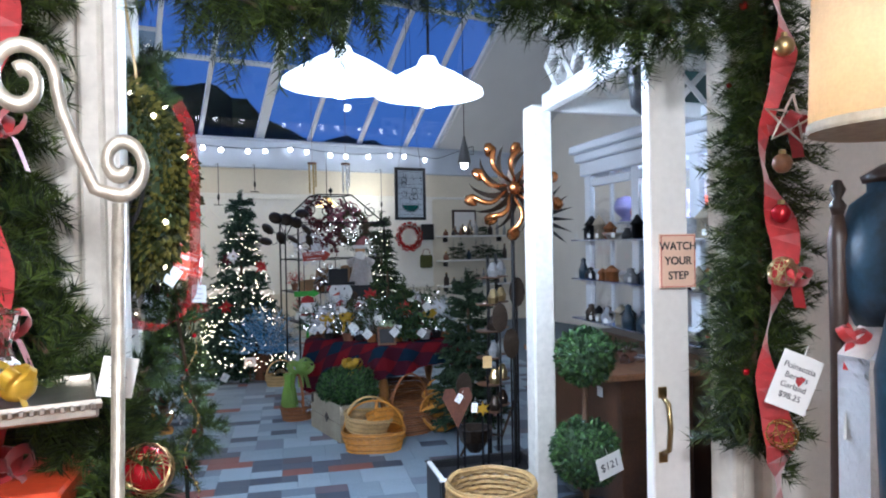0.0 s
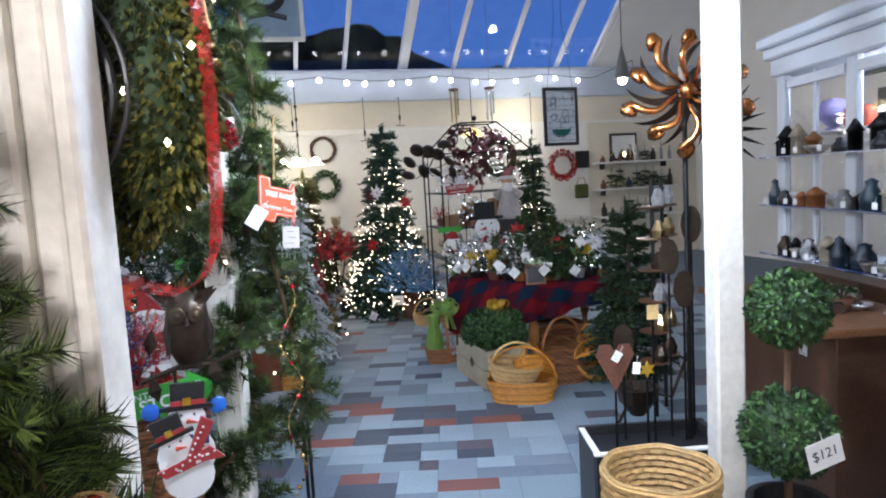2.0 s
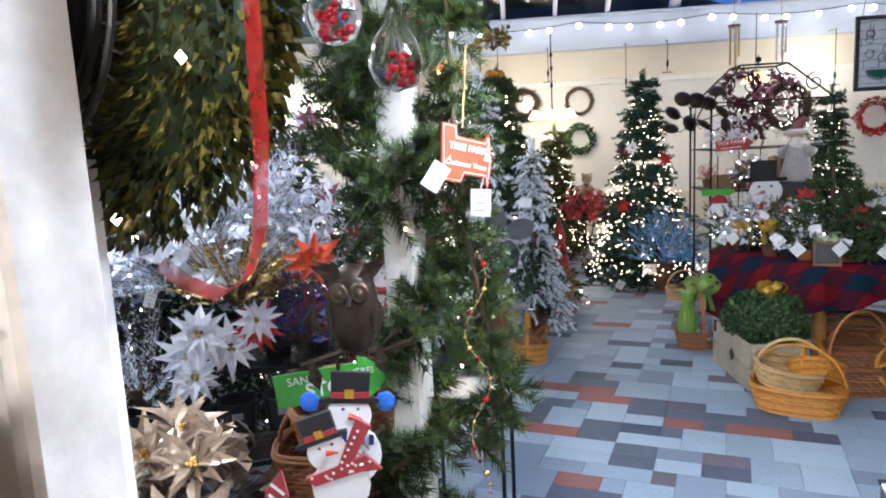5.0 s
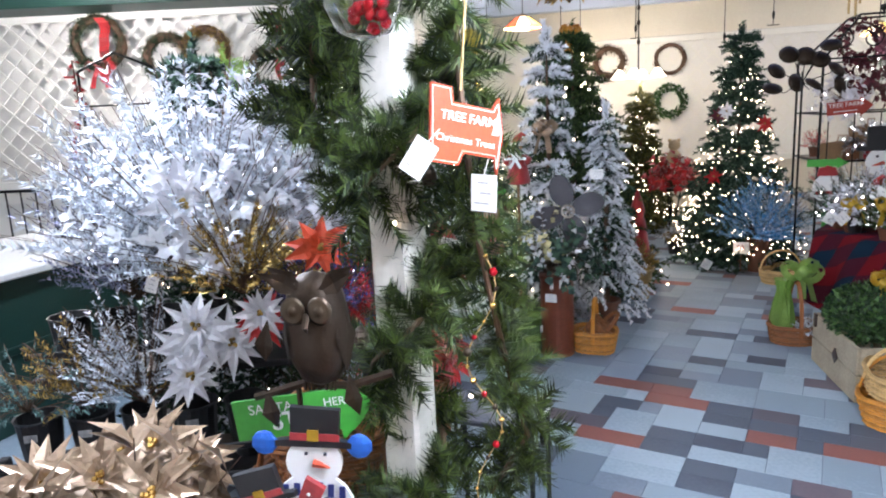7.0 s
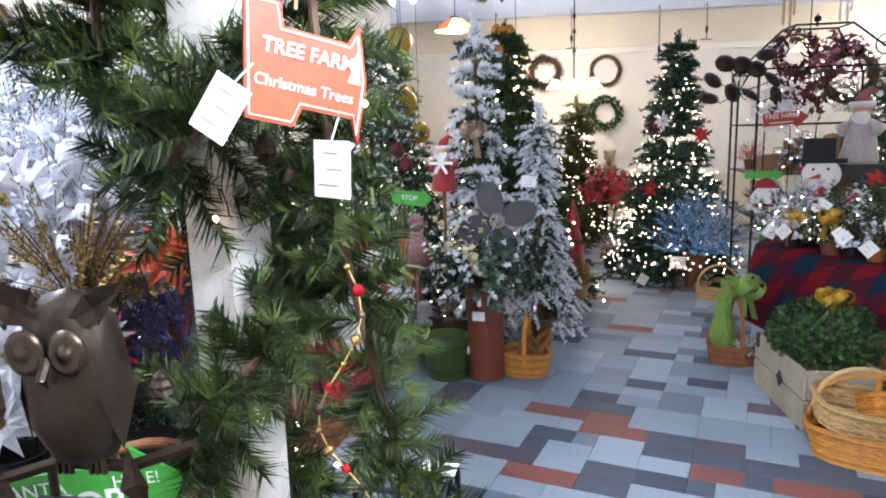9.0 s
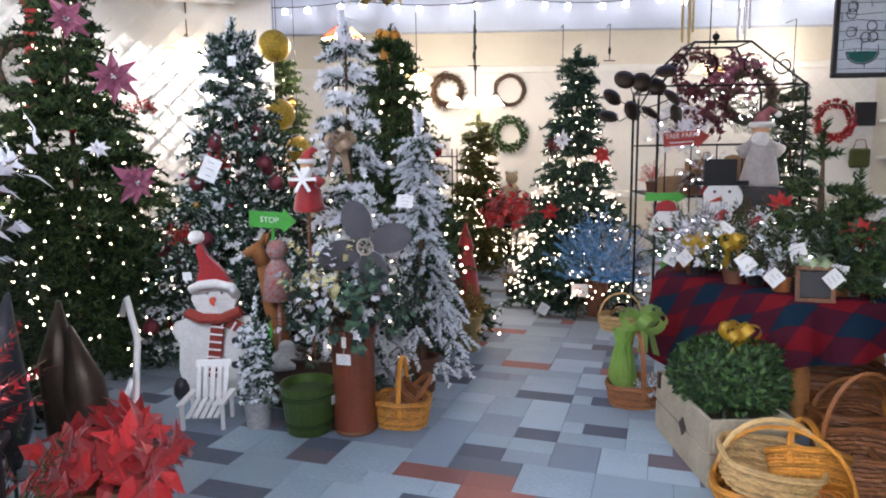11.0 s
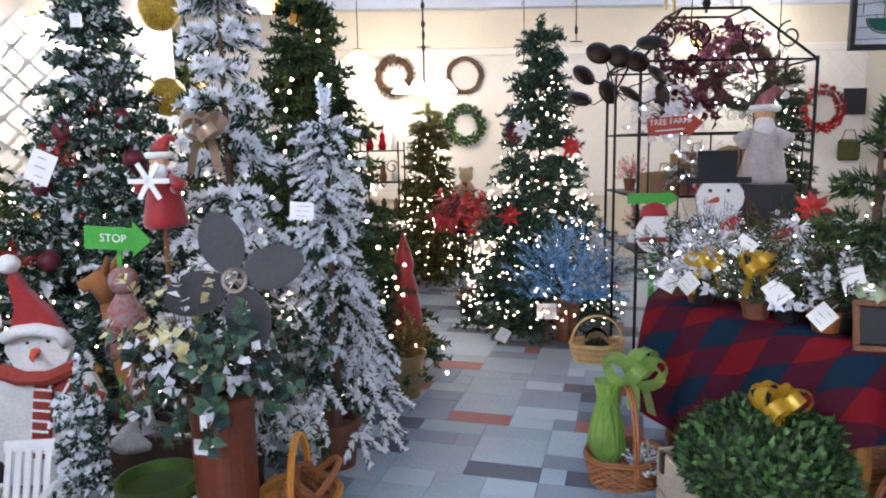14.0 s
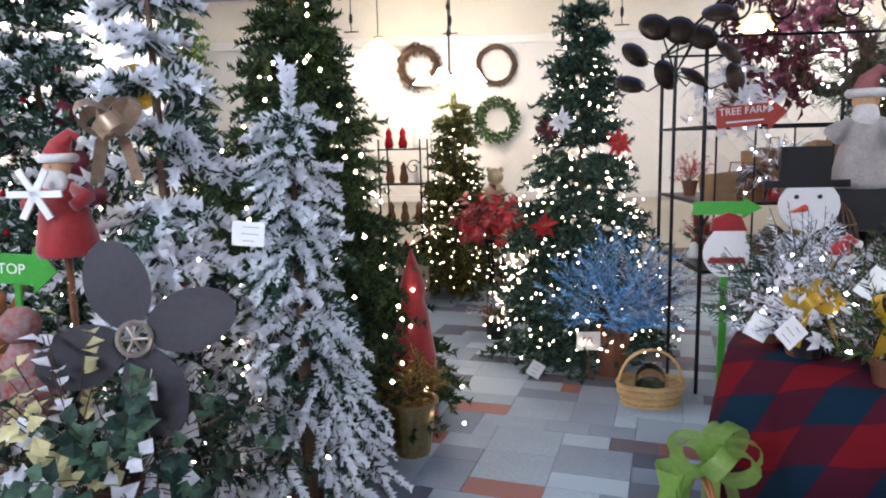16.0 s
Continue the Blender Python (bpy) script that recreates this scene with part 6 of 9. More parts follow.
for k in range(26):
    x, y, z = R.uniform(-0.52, 0.52), R.uniform(-0.40, 0.2), R.choice([0.77, 1.17])
    p = ab.matrix_basis @ Vector((x, y, z - 0.01))
    c = R.choice(["birdhouse", "figure", "plant", "candle", "pot"])
    if c == "plant":
        bush("table_greens", p, "small potted greens on the arbour shelf", R.choice([NEEDLE, NEEDLEBLUE, REDLEAF]), 200 + k, 0.14, 0.22, 26, z0=0.08, pot=TERRA, poth=0.08, potr=0.05, count=12)
    elif c == "birdhouse":
        o = thing("birdhouse", p, "small wooden birdhouse with a pitched roof", "birdhouse", turn=R.uniform(-30, 30))
        b = Builder()
        plate(b, [(-0.06, 0), (0.06, 0), (0.06, 0.12), (0, 0.18), (-0.06, 0.12)], 0.11)
        part("body", b, R.choice([CRATEWOOD, FRAME, WOOD]), o)
        for s in (-1, 1):
            b = Builder()
            b.box((0.04 * s, 0, 0.155), (0.11, 0.14, 0.012), rot=Matrix.Rotation(0.785 * s, 3, "Y"))
            part("roof", b, DARKWOOD, o)
        b = Builder()
        b.ball((0, -0.056, 0.08), 0.018, 8, sq=(1, 0.2, 1))
        part("hole", b, INK, o)
    else:
        o = thing({"figure": "figurine", "candle": "candle", "pot": "clay_pot"}[c], p, {"figure": "small festive figurine on the arbour shelf", "candle": "thick candle on the arbour shelf", "pot": "little brown clay pot on the shelf"}[c], c)
        r, h = R.uniform(0.035, 0.07), R.uniform(0.1, 0.25)
        b = Builder()
        b.lathe([(r, 0), (r * 1.05, h * 0.3), (r * 0.7, h * 0.6), (r * 0.75, h * 0.75), (r * 0.3, h), (0, h * 1.02)] if c == "figure" else [(r, 0), (r * 1.1, h * 0.6), (r * 0.9, h * 0.6), (0, h * 0.58)], 12)
        part("body", b, R.choice([CARD, RIBBON, WHITEPETAL, TERRA, BLUEGLASS, GOLDSPRAY]), o, smooth=True)
for k, (x, y, z, mt, lab) in enumerate(((-0.25, -0.35, 1.85, BURGUNDY, "dusky red silk flowers in the arbour"), (0.05, -0.2, 1.95, NEEDLE, "green fir swag in the arbour"), (0.35, -0.3, 2.0, TWIG, "rust brown swag in the arbour"), (-0.45, -0.4, 1.75, WHITEPETAL, "white ribbons and feathers on the arbour"), (0.42, -0.1, 1.8, NEEDLEBLUE, "frosted fir swag in the arbour"), (-0.2, -0.45, 1.35, SILVERSPRAY, "silver twigs hung on the arbour"), (0.15, -0.2, 2.2, PINKPETAL, "crimson glitter poinsettias on the arbour"))):
    p = ab.matrix_basis @ Vector((x, y, z))
    bush("hanging_swag", p, lab, mt, 300 + k, 0.24, 0.24, 44, leaf=(5, 0.08, 0.045) if k in (0, 3, 6) else None, spread=2.2, count=16, lights=0.3)
for k, (x, y, z, w, h) in enumerate(((1.16, 9.15, 1.16, 0.24, 0.20), (1.34, 9.25, 1.16, 0.20, 0.34), (0.78, 9.10, 1.16, 0.26, 0.16), (1.02, 9.35, 1.16, 0.22, 0.30))):
    o = thing("paper_carrier", (x, y, z), "brown paper carrier with open crumpled top on the arbour shelf", "bag", turn=14 + 9 * k)
    b = Builder()
    n0 = len(b.v)
    for zz, f in ((0.0, 0.9), (h * 0.5, 1.0), (h, 1.06)):
        for sx, sy in ((-1, -1), (1, -1), (1, 1), (-1, 1)):
            b.v.append((sx * w * 0.5 * f, sy * w * 0.32 * f, zz + (0.012 * sx * sy if zz == h else 0)))
    for r_ in range(2):
        for c_ in range(4):
            a0, a1 = n0 + r_ * 4 + c_, n0 + r_ * 4 + (c_ + 1) % 4
            b.face((a0, a1, a1 + 4, a0 + 4))
    b.face((n0 + 3, n0 + 2, n0 + 1, n0))
    part("body", b, KRAFT, o)
    b = Builder()
    b.tube([(-w * 0.2, -w * 0.33, h), (-w * 0.16, -w * 0.34, h + 0.07), (w * 0.16, -w * 0.34, h + 0.07), (w * 0.2, -w * 0.33, h)], 0.005, 5)
    part("handle", b, WICKERDARK, o)
o = thing("twig_cloche", (1.33, 8.86, 0.77), "brown arched twig cloche among the greens", "cloche")
for k in range(9):
    a = 3.1416 * k / 9
    b = Builder()
    b.tube([(0.13 * math.cos(a) * math.cos(e), 0.13 * math.sin(a) * math.cos(e), 0.40 * math.sin(e)) for e in [3.1416 * j / 12 for j in range(13)]], 0.006, 5)
    part("twig", b, TWIG, o)
for z, r in ((0.12, 0.128), (0.28, 0.095)):
    b = Builder()
    b.tube([(r * math.cos(6.2832 * j / 18), r * math.sin(6.2832 * j / 18), z) for j in range(19)], 0.007, 5)
    part("hoop", b, TWIG, o)
sf = thing("snowman_sign", (1.12, 8.72, 1.02), "painted snowman face with black top hat", "snowman figure", turn=10)
b = Builder()
plate(b, disc(0.04, 0.14, 0.16, 0.14), 0.02)
part("face", b, CARD, sf)
b = Builder()
plate(b, [(-0.20, 0.24), (0.24, 0.24), (0.24, 0.28), (0.14, 0.28), (0.14, 0.46), (-0.12, 0.46), (-0.12, 0.28), (-0.20, 0.28)], 0.03)
part("hat", b, BLACKPOT, sf)
b = Builder()
b.tube([(0.02, -0.01, 0.13), (-0.08, -0.06, 0.11)], [0.02, 0.003], 8)
part("nose", b, ORANGE, sf)
for x in (-0.03, 0.09):
    b = Builder()
    b.ball((x, -0.012, 0.19), 0.013, 8)
    part("eye", b, INK, sf)
pg = thing("snowman_stake", (0.69, 8.18, 0), "painted snowman in a red hat on a green arrow stake", "garden ornament", turn=10)
b = Builder()
b.box((0, 0.01, 0.6), (0.035, 0.02, 1.2), bev=0.003)
part("stake", b, GREENSIGN, pg)
b = Builder()
plate(b, arrow(0.32, 0.10), 0.012)
part("arrow", b, GREENSIGN, pg, m=Matrix.Translation((0, -0.005, 1.20)))
b = Builder()
plate(b, disc(0, 0.98, 0.11, 0.12), 0.016)
plate(b, disc(0.01, 1.07, 0.075), 0.017)
part("snowman", b, CARD, pg, m=Matrix.Translation((0, -0.01, 0)))
b = Builder()
plate(b, [(-0.08, 1.09), (0.09, 1.09), (0.06, 1.16), (0.0, 1.18), (-0.07, 1.15)], 0.02)
plate(b, [(-0.09, 0.93), (0.09, 0.93), (0.08, 0.96), (-0.08, 0.96)], 0.02)
part("hat", b, RIBBON, pg, m=Matrix.Translation((0, -0.014, 0)))

# ---- plaid table ----
PLAID = bpy.data.materials.new("red_navy_plaid")
PLAID.use_nodes = True
nt = PLAID.node_tree
bs = nt.nodes["Principled BSDF"]
bs.inputs["Roughness"].default_value = 0.9
co = nt.nodes.new("ShaderNodeTexCoord")


def band(vec, width):
    d = nt.nodes.new("ShaderNodeVectorMath")
    d.operation = "DOT_PRODUCT"
    d.inputs[1].default_value = vec
    nt.links.new(co.outputs["Object"], d.inputs[0])
    m1 = nt.nodes.new("ShaderNodeMath")
    m1.operation = "PINGPONG"
    m1.inputs[1].default_value = width
    nt.links.new(d.outputs["Value"], m1.inputs[0])
    m2 = nt.nodes.new("ShaderNodeMath")
    m2.operation = "GREATER_THAN"
    m2.inputs[1].default_value = width / 2
    nt.links.new(m1.outputs[0], m2.inputs[0])
    return m2


b1, b2 = band((0.74, -0.55, -0.42), 0.13), band((-0.14, -0.70, -0.88), 0.13)
mixa, mixb, mixc = (nt.nodes.new("ShaderNodeMix") for _ in range(3))
for mx in (mixa, mixb, mixc):
    mx.data_type = "RGBA"
mixa.inputs[6].default_value, mixa.inputs[7].default_value = (0.004, 0.016, 0.032, 1), (0.045, 0.006, 0.014, 1)
mixb.inputs[6].default_value, mixb.inputs[7].default_value = (0.045, 0.006, 0.014, 1), (0.12, 0.005, 0.009, 1)
nt.links.new(b1.outputs[0], mixa.inputs[0])
nt.links.new(b1.outputs[0], mixb.inputs[0])
nt.links.new(b2.outputs[0], mixc.inputs[0])
nt.links.new(mixa.outputs[2], mixc.inputs[6])
nt.links.new(mixb.outputs[2], mixc.inputs[7])
nt.links.new(mixc.outputs[2], bs.inputs["Base Color"])
bs.inputs["Specular IOR Level"].default_value = 0.12

TAB = [(0.62, 7.30), (1.34, 6.50), (2.25, 6.62), (2.25, 8.10), (0.85, 8.15)]
tt = thing("display_table", (0, 0, 0), "turned-leg wooden table under a plaid cloth", "table")
b = Builder()
n = len(TAB)
for z in (0.72, 0.75):
    b.v += [(x, y, z) for x, y in TAB]
b.face(tuple(range(n))[::-1])
b.face(tuple(range(n, 2 * n)))
for i in range(n):
    j = (i + 1) % n
    b.face((i, j, n + j, n + i))
part("tabletop", b, WOOD, tt)
for x, y in ((1.36, 6.60), (2.17, 6.70), (2.17, 8.0), (0.95, 8.05), (0.76, 7.32)):
    b = Builder()
    b.lathe([(0.032, 0), (0.045, 0.05), (0.03, 0.1), (0.052, 0.2), (0.055, 0.32), (0.035, 0.42), (0.05, 0.48), (0.05, 0.72)], 14, at=(x, y, 0))
    part("leg", b, mat("honey_oak", (0.36, 0.16, 0.045), 0.4, vary=0.4, scale=9), tt, smooth=True)
cloth = thing("tablecloth", (0, 0, 0.75), "red and navy plaid cloth draped over the table edge", "tablecloth")
b = Builder()
ring, drop = [], []
for i in range(n):
    (x0, y0), (x1, y1) = TAB[i], TAB[(i + 1) % n]
    e = Vector((x1 - x0, y1 - y0, 0))
    out = Vector((e.y, -e.x, 0)).normalized()
    N = 26
    for k in range(N):
        q = k / N
        w = math.sin(q * 21 + i * 2)
        ring.append(Vector((x0, y0, 0)) + e * q + out * 0.012)
        d = 0.27 + 0.05 * math.sin(q * 6 + i)
        if i == 0:
            d = 0.34 + 0.18 * math.sin(math.pi * q) + (0.14 if q < 0.25 else 0)
        if i == 4 and q > 0.8:
            d = 0.45
        drop.append((ring[-1] + out * (0.05 + 0.035 * w + (0.05 if i == 0 else 0)), d))
m_ = len(ring)
cen = len(b.v)
b.v.append((1.5, 7.3, 0.012))
top0 = len(b.v)
b.v += [(p.x, p.y, 0.010) for p in ring]
rows = 6
for r_ in range(1, rows + 1):
    q = r_ / rows
    b.v += [tuple(ring[i].lerp(drop[i][0], q ** 0.7) + Vector((0, 0, 0.010 - drop[i][1] * q))) for i in range(m_)]
for i in range(m_):
    j = (i + 1) % m_
    b.face((cen, top0 + i, top0 + j))
    for r_ in range(rows):
        o = top0 + r_ * m_
        b.face((o + i, o + m_ + i, o + m_ + j, o + j))
part("cloth", b, PLAID, cloth, smooth=True)

# goods on the plaid table
R = rng(314)
spots = [(0.78, 7.42), (1.62, 6.95), (0.85, 7.25), (1.05, 6.98), (1.28, 6.80), (1.55, 6.74), (1.85, 6.80), (2.1, 6.90), (0.92, 7.6), (1.2, 7.3), (1.5, 7.15), (1.8, 7.2), (2.08, 7.3), (1.05, 7.9), (1.4, 7.7), (1.75, 7.7), (2.05, 7.8)]
kinds = [("frosted fir arrangement on the plaid cloth", NEEDLEBLUE, None), ("green fir arrangement on the plaid cloth", NEEDLE, None), ("silver sprigs arrangement on the plaid cloth", SILVERSPRAY, None), ("dark green leaf arrangement on the plaid cloth", BOX, (6, 0.06, 0.04))]
for k, (x, y) in enumerate(spots):
    lab, mt, lf = kinds[(k * 3 + k // 4) % 4]
    bush("table_arrangement", (x, y, 0.765), lab, mt, 400 + k, 0.24, 0.30 + 0.16 * R.random(), 60, leaf=lf, z0=0.07, pot=R.choice([TERRA, BLACKPOT, WICKERDARK, STONE]), poth=0.07, potr=0.07, count=20, spread=1.15, lights=0.25 if k % 3 == 0 else 0, group="arrangements on the plaid table", thick=0.0045)
    if k % 4 != 3:
        tag((x - 0.08, y - 0.22, 0.86 + 0.05 * R.random()), R.uniform(-5, 25), "white price card among the greens", (0.085, 0.085), R.uniform(20, 50))
for k, (x, y, z, mt) in enumerate(((1.02, 6.85, 1.0, GOLDRIBBON), (1.42, 6.65, 0.93, mat("sage_ribbon", (0.34, 0.42, 0.24), 0.4, vary=0.3)), (0.85, 7.1, 0.98, GOLDRIBBON), (1.9, 6.72, 1.02, GOLDRIBBON))):
    bow((x, y, z), 0.11, "ribbon bow on a table arrangement", mt, 20 + k, 6, 2)
for k, (x, y, z, mt) in enumerate(((1.25, 7.2, 1.12, WHITEPETAL), (1.62, 6.7, 1.1, REDLEAF), (1.35, 7.35, 1.2, REDLEAF), (1.78, 7.0, 1.2, WHITEPETAL), (2.0, 6.75, 1.1, WHITEPETAL))):
    flower("poinsettia_bloom", pose(x, y, z, -20, 0, 10), 0.12, "silk poinsettia bloom in a table arrangement", mt, 70 + k)
rp_ = thing("gift_pot", (1.80, 6.98, 0.80), "red and white checked gift pot of red flowers", "pot")
b = Builder()
b.lathe([(0.07, 0), (0.09, 0.2), (0.095, 0.21), (0.08, 0.21), (0.075, 0.1), (0, 0.09)], 18)
part("pot", b, RIBBON, rp_)
b = Builder()
for k in range(9):
    a = 6.283 * k / 9
    for s in (-1, 1):
        b.tube([(0.0745 * math.cos(a), 0.0745 * math.sin(a), 0.02), (0.092 * math.cos(a + 0.6 * s), 0.092 * math.sin(a + 0.6 * s), 0.2)], 0.005, 4)
part("pattern", b, CARD, rp_)
bush("gift_pot_flowers", (1.80, 6.98, 1.01), "dark red roses with white tags in the pot", BURGUNDY, 480, 0.15, 0.17, 34, leaf=(6, 0.06, 0.05), spread=1.1)
cv = thing("galvanised_pot", (1.615, 6.75, 0.765), "grey metal pot of young pine", "pot")
b = Builder()
b.lathe([(0.045, 0), (0.06, 0.11), (0.065, 0.115), (0.05, 0.115), (0, 0.10)], 16)
part("body", b, mat("zinc_pot", (0.35, 0.36, 0.36), 0.45, 0.7), cv)
fir((1.615, 6.75, 0.86), 0.46, 0.15, 90, "young pine in a grey metal pot", NEEDLE, base="none", layers=8, per=6, needle=0.05, count=18, z0=0.03, name="pine_seedling")
fir((1.475, 6.92, 0.80), 0.78, 0.20, 92, "tall sparse pine sapling among the table greens", NEEDLE, base="none", layers=9, per=6, needle=0.055, count=18, z0=0.12, slim=0.5, gaps=0.35, name="pine_seedling")
sb = thing("slate_plaque", (1.395, 6.56, 0.762), "small dark slate plaque leaning on the table edge", "plaque")
b = Builder()
b.box((0, 0, 0.09), (0.15, 0.010, 0.14), rot=Matrix.Rotation(-0.2, 3, "X"), bev=0.003)
part("panel", b, BLACKPOT, sb)
for c, w in (((0, -0.018, 0.008), (0.19, 0.022, 0.022)), ((0, 0.016, 0.172), (0.19, 0.022, 0.022)), ((-0.085, -0.001, 0.09), (0.022, 0.020, 0.146)), ((0.085, -0.001, 0.09), (0.022, 0.020, 0.146))):
    b = Builder()
    b.box(c, w, rot=Matrix.Rotation(-0.2, 3, "X"), bev=0.003)
    part("frame", b, WOOD, sb)
for k, (x, y) in enumerate(((1.15, 7.05), (1.7, 7.05), (1.0, 7.45))):
    doll((x, y, 0.80), "small plush snowman with a red cap on the table", CLOTHWHITE, RIBBON, 0.34, 0, name="snowman_figure")

for k, (x, y, mt) in enumerate(((0.86, 7.22, WHITEPETAL), (1.16, 6.92, SILVERSPRAY), (1.36, 6.78, WHITEPETAL), (1.70, 7.05, WHITEPETAL), (2.0, 6.85, SILVERSPRAY), (1.25, 7.5, WHITEPETAL))):
    bush("frosted_arrangement", (x, y, 0.77), "frosted white leaf arrangement in a dark pot on the cloth", mt, 520 + k, 0.20, 0.32, 40, leaf=(5, 0.05, 0.03), z0=0.07, pot=BLACKPOT, poth=0.07, potr=0.06, spread=1.15, lights=0.2)
for k, (x, y, z) in enumerate(((1.08, 6.75, 0.93), (1.33, 6.68, 1.0), (1.52, 6.62, 0.90), (1.66, 6.70, 1.05), (1.85, 6.66, 1.12), (1.40, 6.95, 1.16), (1.72, 6.85, 1.22), (0.98, 6.95, 1.08))):
    tag((x, y, z), -12 + 7 * k % 40, "blank white price card among the greens", (0.085, 0.10), -40 + 23 * k % 85, lines=2)

# gold mesh balls behind the firs and the gold topper
GOLDMESH = mat("gold_glitter_mesh", (0.62, 0.42, 0.05), 0.35, 0.4, vary=0.5, scale=60, bump=0.4)
for x, y, z, r in ((-2.56, 8.05, 1.91, 0.135), (-2.62, 8.11, 2.50, 0.14), (-2.42, 8.10, 1.61, 0.11)):
    o = thing("gold_hanging_ball", (x, y, z), "large gold glitter mesh ball on a cord", "ornament", "gold hanging balls")
    b = Builder()
    b.ball((0, 0, 0), r, 18)
    part("ball", b, GOLDMESH, o, smooth=True)
    b = Builder()
    b.tube([(0, 0, r * 0.95), (0, 0, 4.2 - z)], 0.003, 5)
    part("cord", b, IRON, o)
bow((-1.50, 7.95, 2.46), 0.13, "amber organza bow on the tall fir's top", mat("amber_organza", (0.62, 0.26, 0.02), 0.35, 0.2, vary=0.4), 61, 9, 3)

# ---- goods round the garlanded post ----
def helix(x, y, z0, z1, r, turns, n=110, phase=3.74):
    return [(x + r * math.cos(6.2832 * turns * k / n + phase), y + r * math.sin(6.2832 * turns * k / n + phase), z0 + (z1 - z0) * k / n) for k in range(n + 1)]


garland("fir_garland", helix(-0.365, 2.86, 0.3, 2.85, 0.085, 6.0), "thick dark green fir garland wound round the white post", 501, 0.125, GARLAND, 105, 36, 0.058, cones=0.012, lights=0.01, thick=0.0022)
garland("fir_garland", [(-0.24, 2.84, 2.6), (-0.20, 2.88, 2.2), (-0.20, 2.90, 1.85), (-0.18, 2.91, 1.5), (-0.14, 2.95, 1.2), (-0.09, 2.98, 0.95), (-0.19, 2.96, 0.78)], "loose end of fir garland with berries and cones", 502, 0.12, GARLAND, 105, 22, 0.055, berries=0.04, cones=0.02, lights=0.02, thick=0.0022)
garland("fir_garland", [(-0.46, 2.80, 2.5), (-0.50, 2.78, 2.1), (-0.52, 2.76, 1.7)], "side strand of dark fir garland by the post", 503, 0.15, GARLAND, 105, 40, 0.058, thick=0.0022)
bd = thing("bead_string", (-0.17, 2.80, 1.35), "string of gold and red beads on the post", "garland")
R = rng(8)
BEADS = [BALLGOLD, BALLRED, BRONZE, BALLGOLD]
for k in range(26):
    b = Builder()
    b.ball((0, 0, 0), R.uniform(0.005, 0.011), 8)
    part("bead", b, BEADS[k % 4], bd, smooth=True, m=Matrix.Translation((0.05 + 0.03 * math.sin(k * 0.7), 0.03 * math.cos(k * 0.5), -0.035 * k + 0.1)))
b = Builder()
b.tube([(0.05 + 0.03 * math.sin(k * 0.7), 0.03 * math.cos(k * 0.5), -0.035 * k + 0.1) for k in range(26)], 0.0012, 4)
part("thread", b, WICKERPALE, bd)

og = board("arrow_sign", pose(-0.108, 2.735, 1.735, 0, 12, 53), [(-0.11, 0.09), (-0.055, 0.09), (-0.045, 0.055), (0.06, 0.055), (0.075, 0.085), (0.10, -0.0), (0.10, -0.10), (0.085, -0.06), (0.0, -0.06), (-0.01, -0.09), (-0.085, -0.09)][::-1], ORANGE, "orange-red wooden arrow sign lettered tree farm christmas trees")
og.matrix_basis = og.matrix_basis @ Matrix.Diagonal((0.85, 1, 0.85, 1))
words("TREE FARM", 0.030, CARD, og, Matrix.Translation((0.0, -0.006, 0.022)) @ FACE, bold=0.0004)
words("Christmas Trees", 0.024, CARD, og, Matrix.Translation((0.0, -0.006, -0.030)) @ FACE)
b = Builder()
plate(b, [(0.068, -0.005), (0.088, -0.005), (0.078, 0.05)], 0.001)
part("tree_mark", b, CARD, og, m=Matrix.Translation((0, -0.005, 0)))
b = Builder()
ol = [(-0.105, 0.084), (-0.06, 0.084), (-0.05, 0.049), (0.064, 0.049), (0.073, 0.07), (0.094, -0.0), (0.094, -0.085), (0.085, -0.054), (-0.005, -0.054), (-0.015, -0.084), (-0.08, -0.084), (-0.105, 0.084)]
b.tube([(x, -0.005, z) for x, z in ol], 0.0014, 4)
part("border", b, CARD, og)
b = Builder()
b.tube([(-0.03, 0.0, 0.085), (-0.05, 0.01, 0.35)], 0.003, 4)
part("cord", b, WICKERPALE, og)
tag((-0.158, 2.62, 1.685), 15, "white handwritten tag hanging on the garland", (0.05, 0.075), 35)
tag((-0.068, 2.72, 1.605), -8, "white price tag beside the arrow sign", (0.06, 0.075), 3)
for k, (x, y, z, s) in enumerate(((-0.236, 2.58, 1.98, 1.0), (-0.335, 2.45, 2.09, 1.0))):
    gd = thing("glass_drop_ornament", (x, y, z), "clear glass drop ornament filled with red berries", "ornament")
    b = Builder()
    b.lathe([(0, -0.075), (0.05, -0.06), (0.075, -0.01), (0.06, 0.05), (0.03, 0.10), (0.012, 0.16), (0.008, 0.22)], 18)
    part("globe", b, GLASS, gd, smooth=True)
    b = Builder()
    R = rng(k)
    for j in range(16):
        b.ball((R.uniform(-0.03, 0.03), R.uniform(-0.03, 0.03), R.uniform(-0.05, 0.02)), 0.009, 8)
    part("berries", b, BALLRED, gd, smooth=True)
    b = Builder()
    b.tube([(0, 0, 0.21), (-0.33 - x, 0.02, 2.95 - z)], 0.006, 5)
    part("cord", b, WICKERPALE, gd)

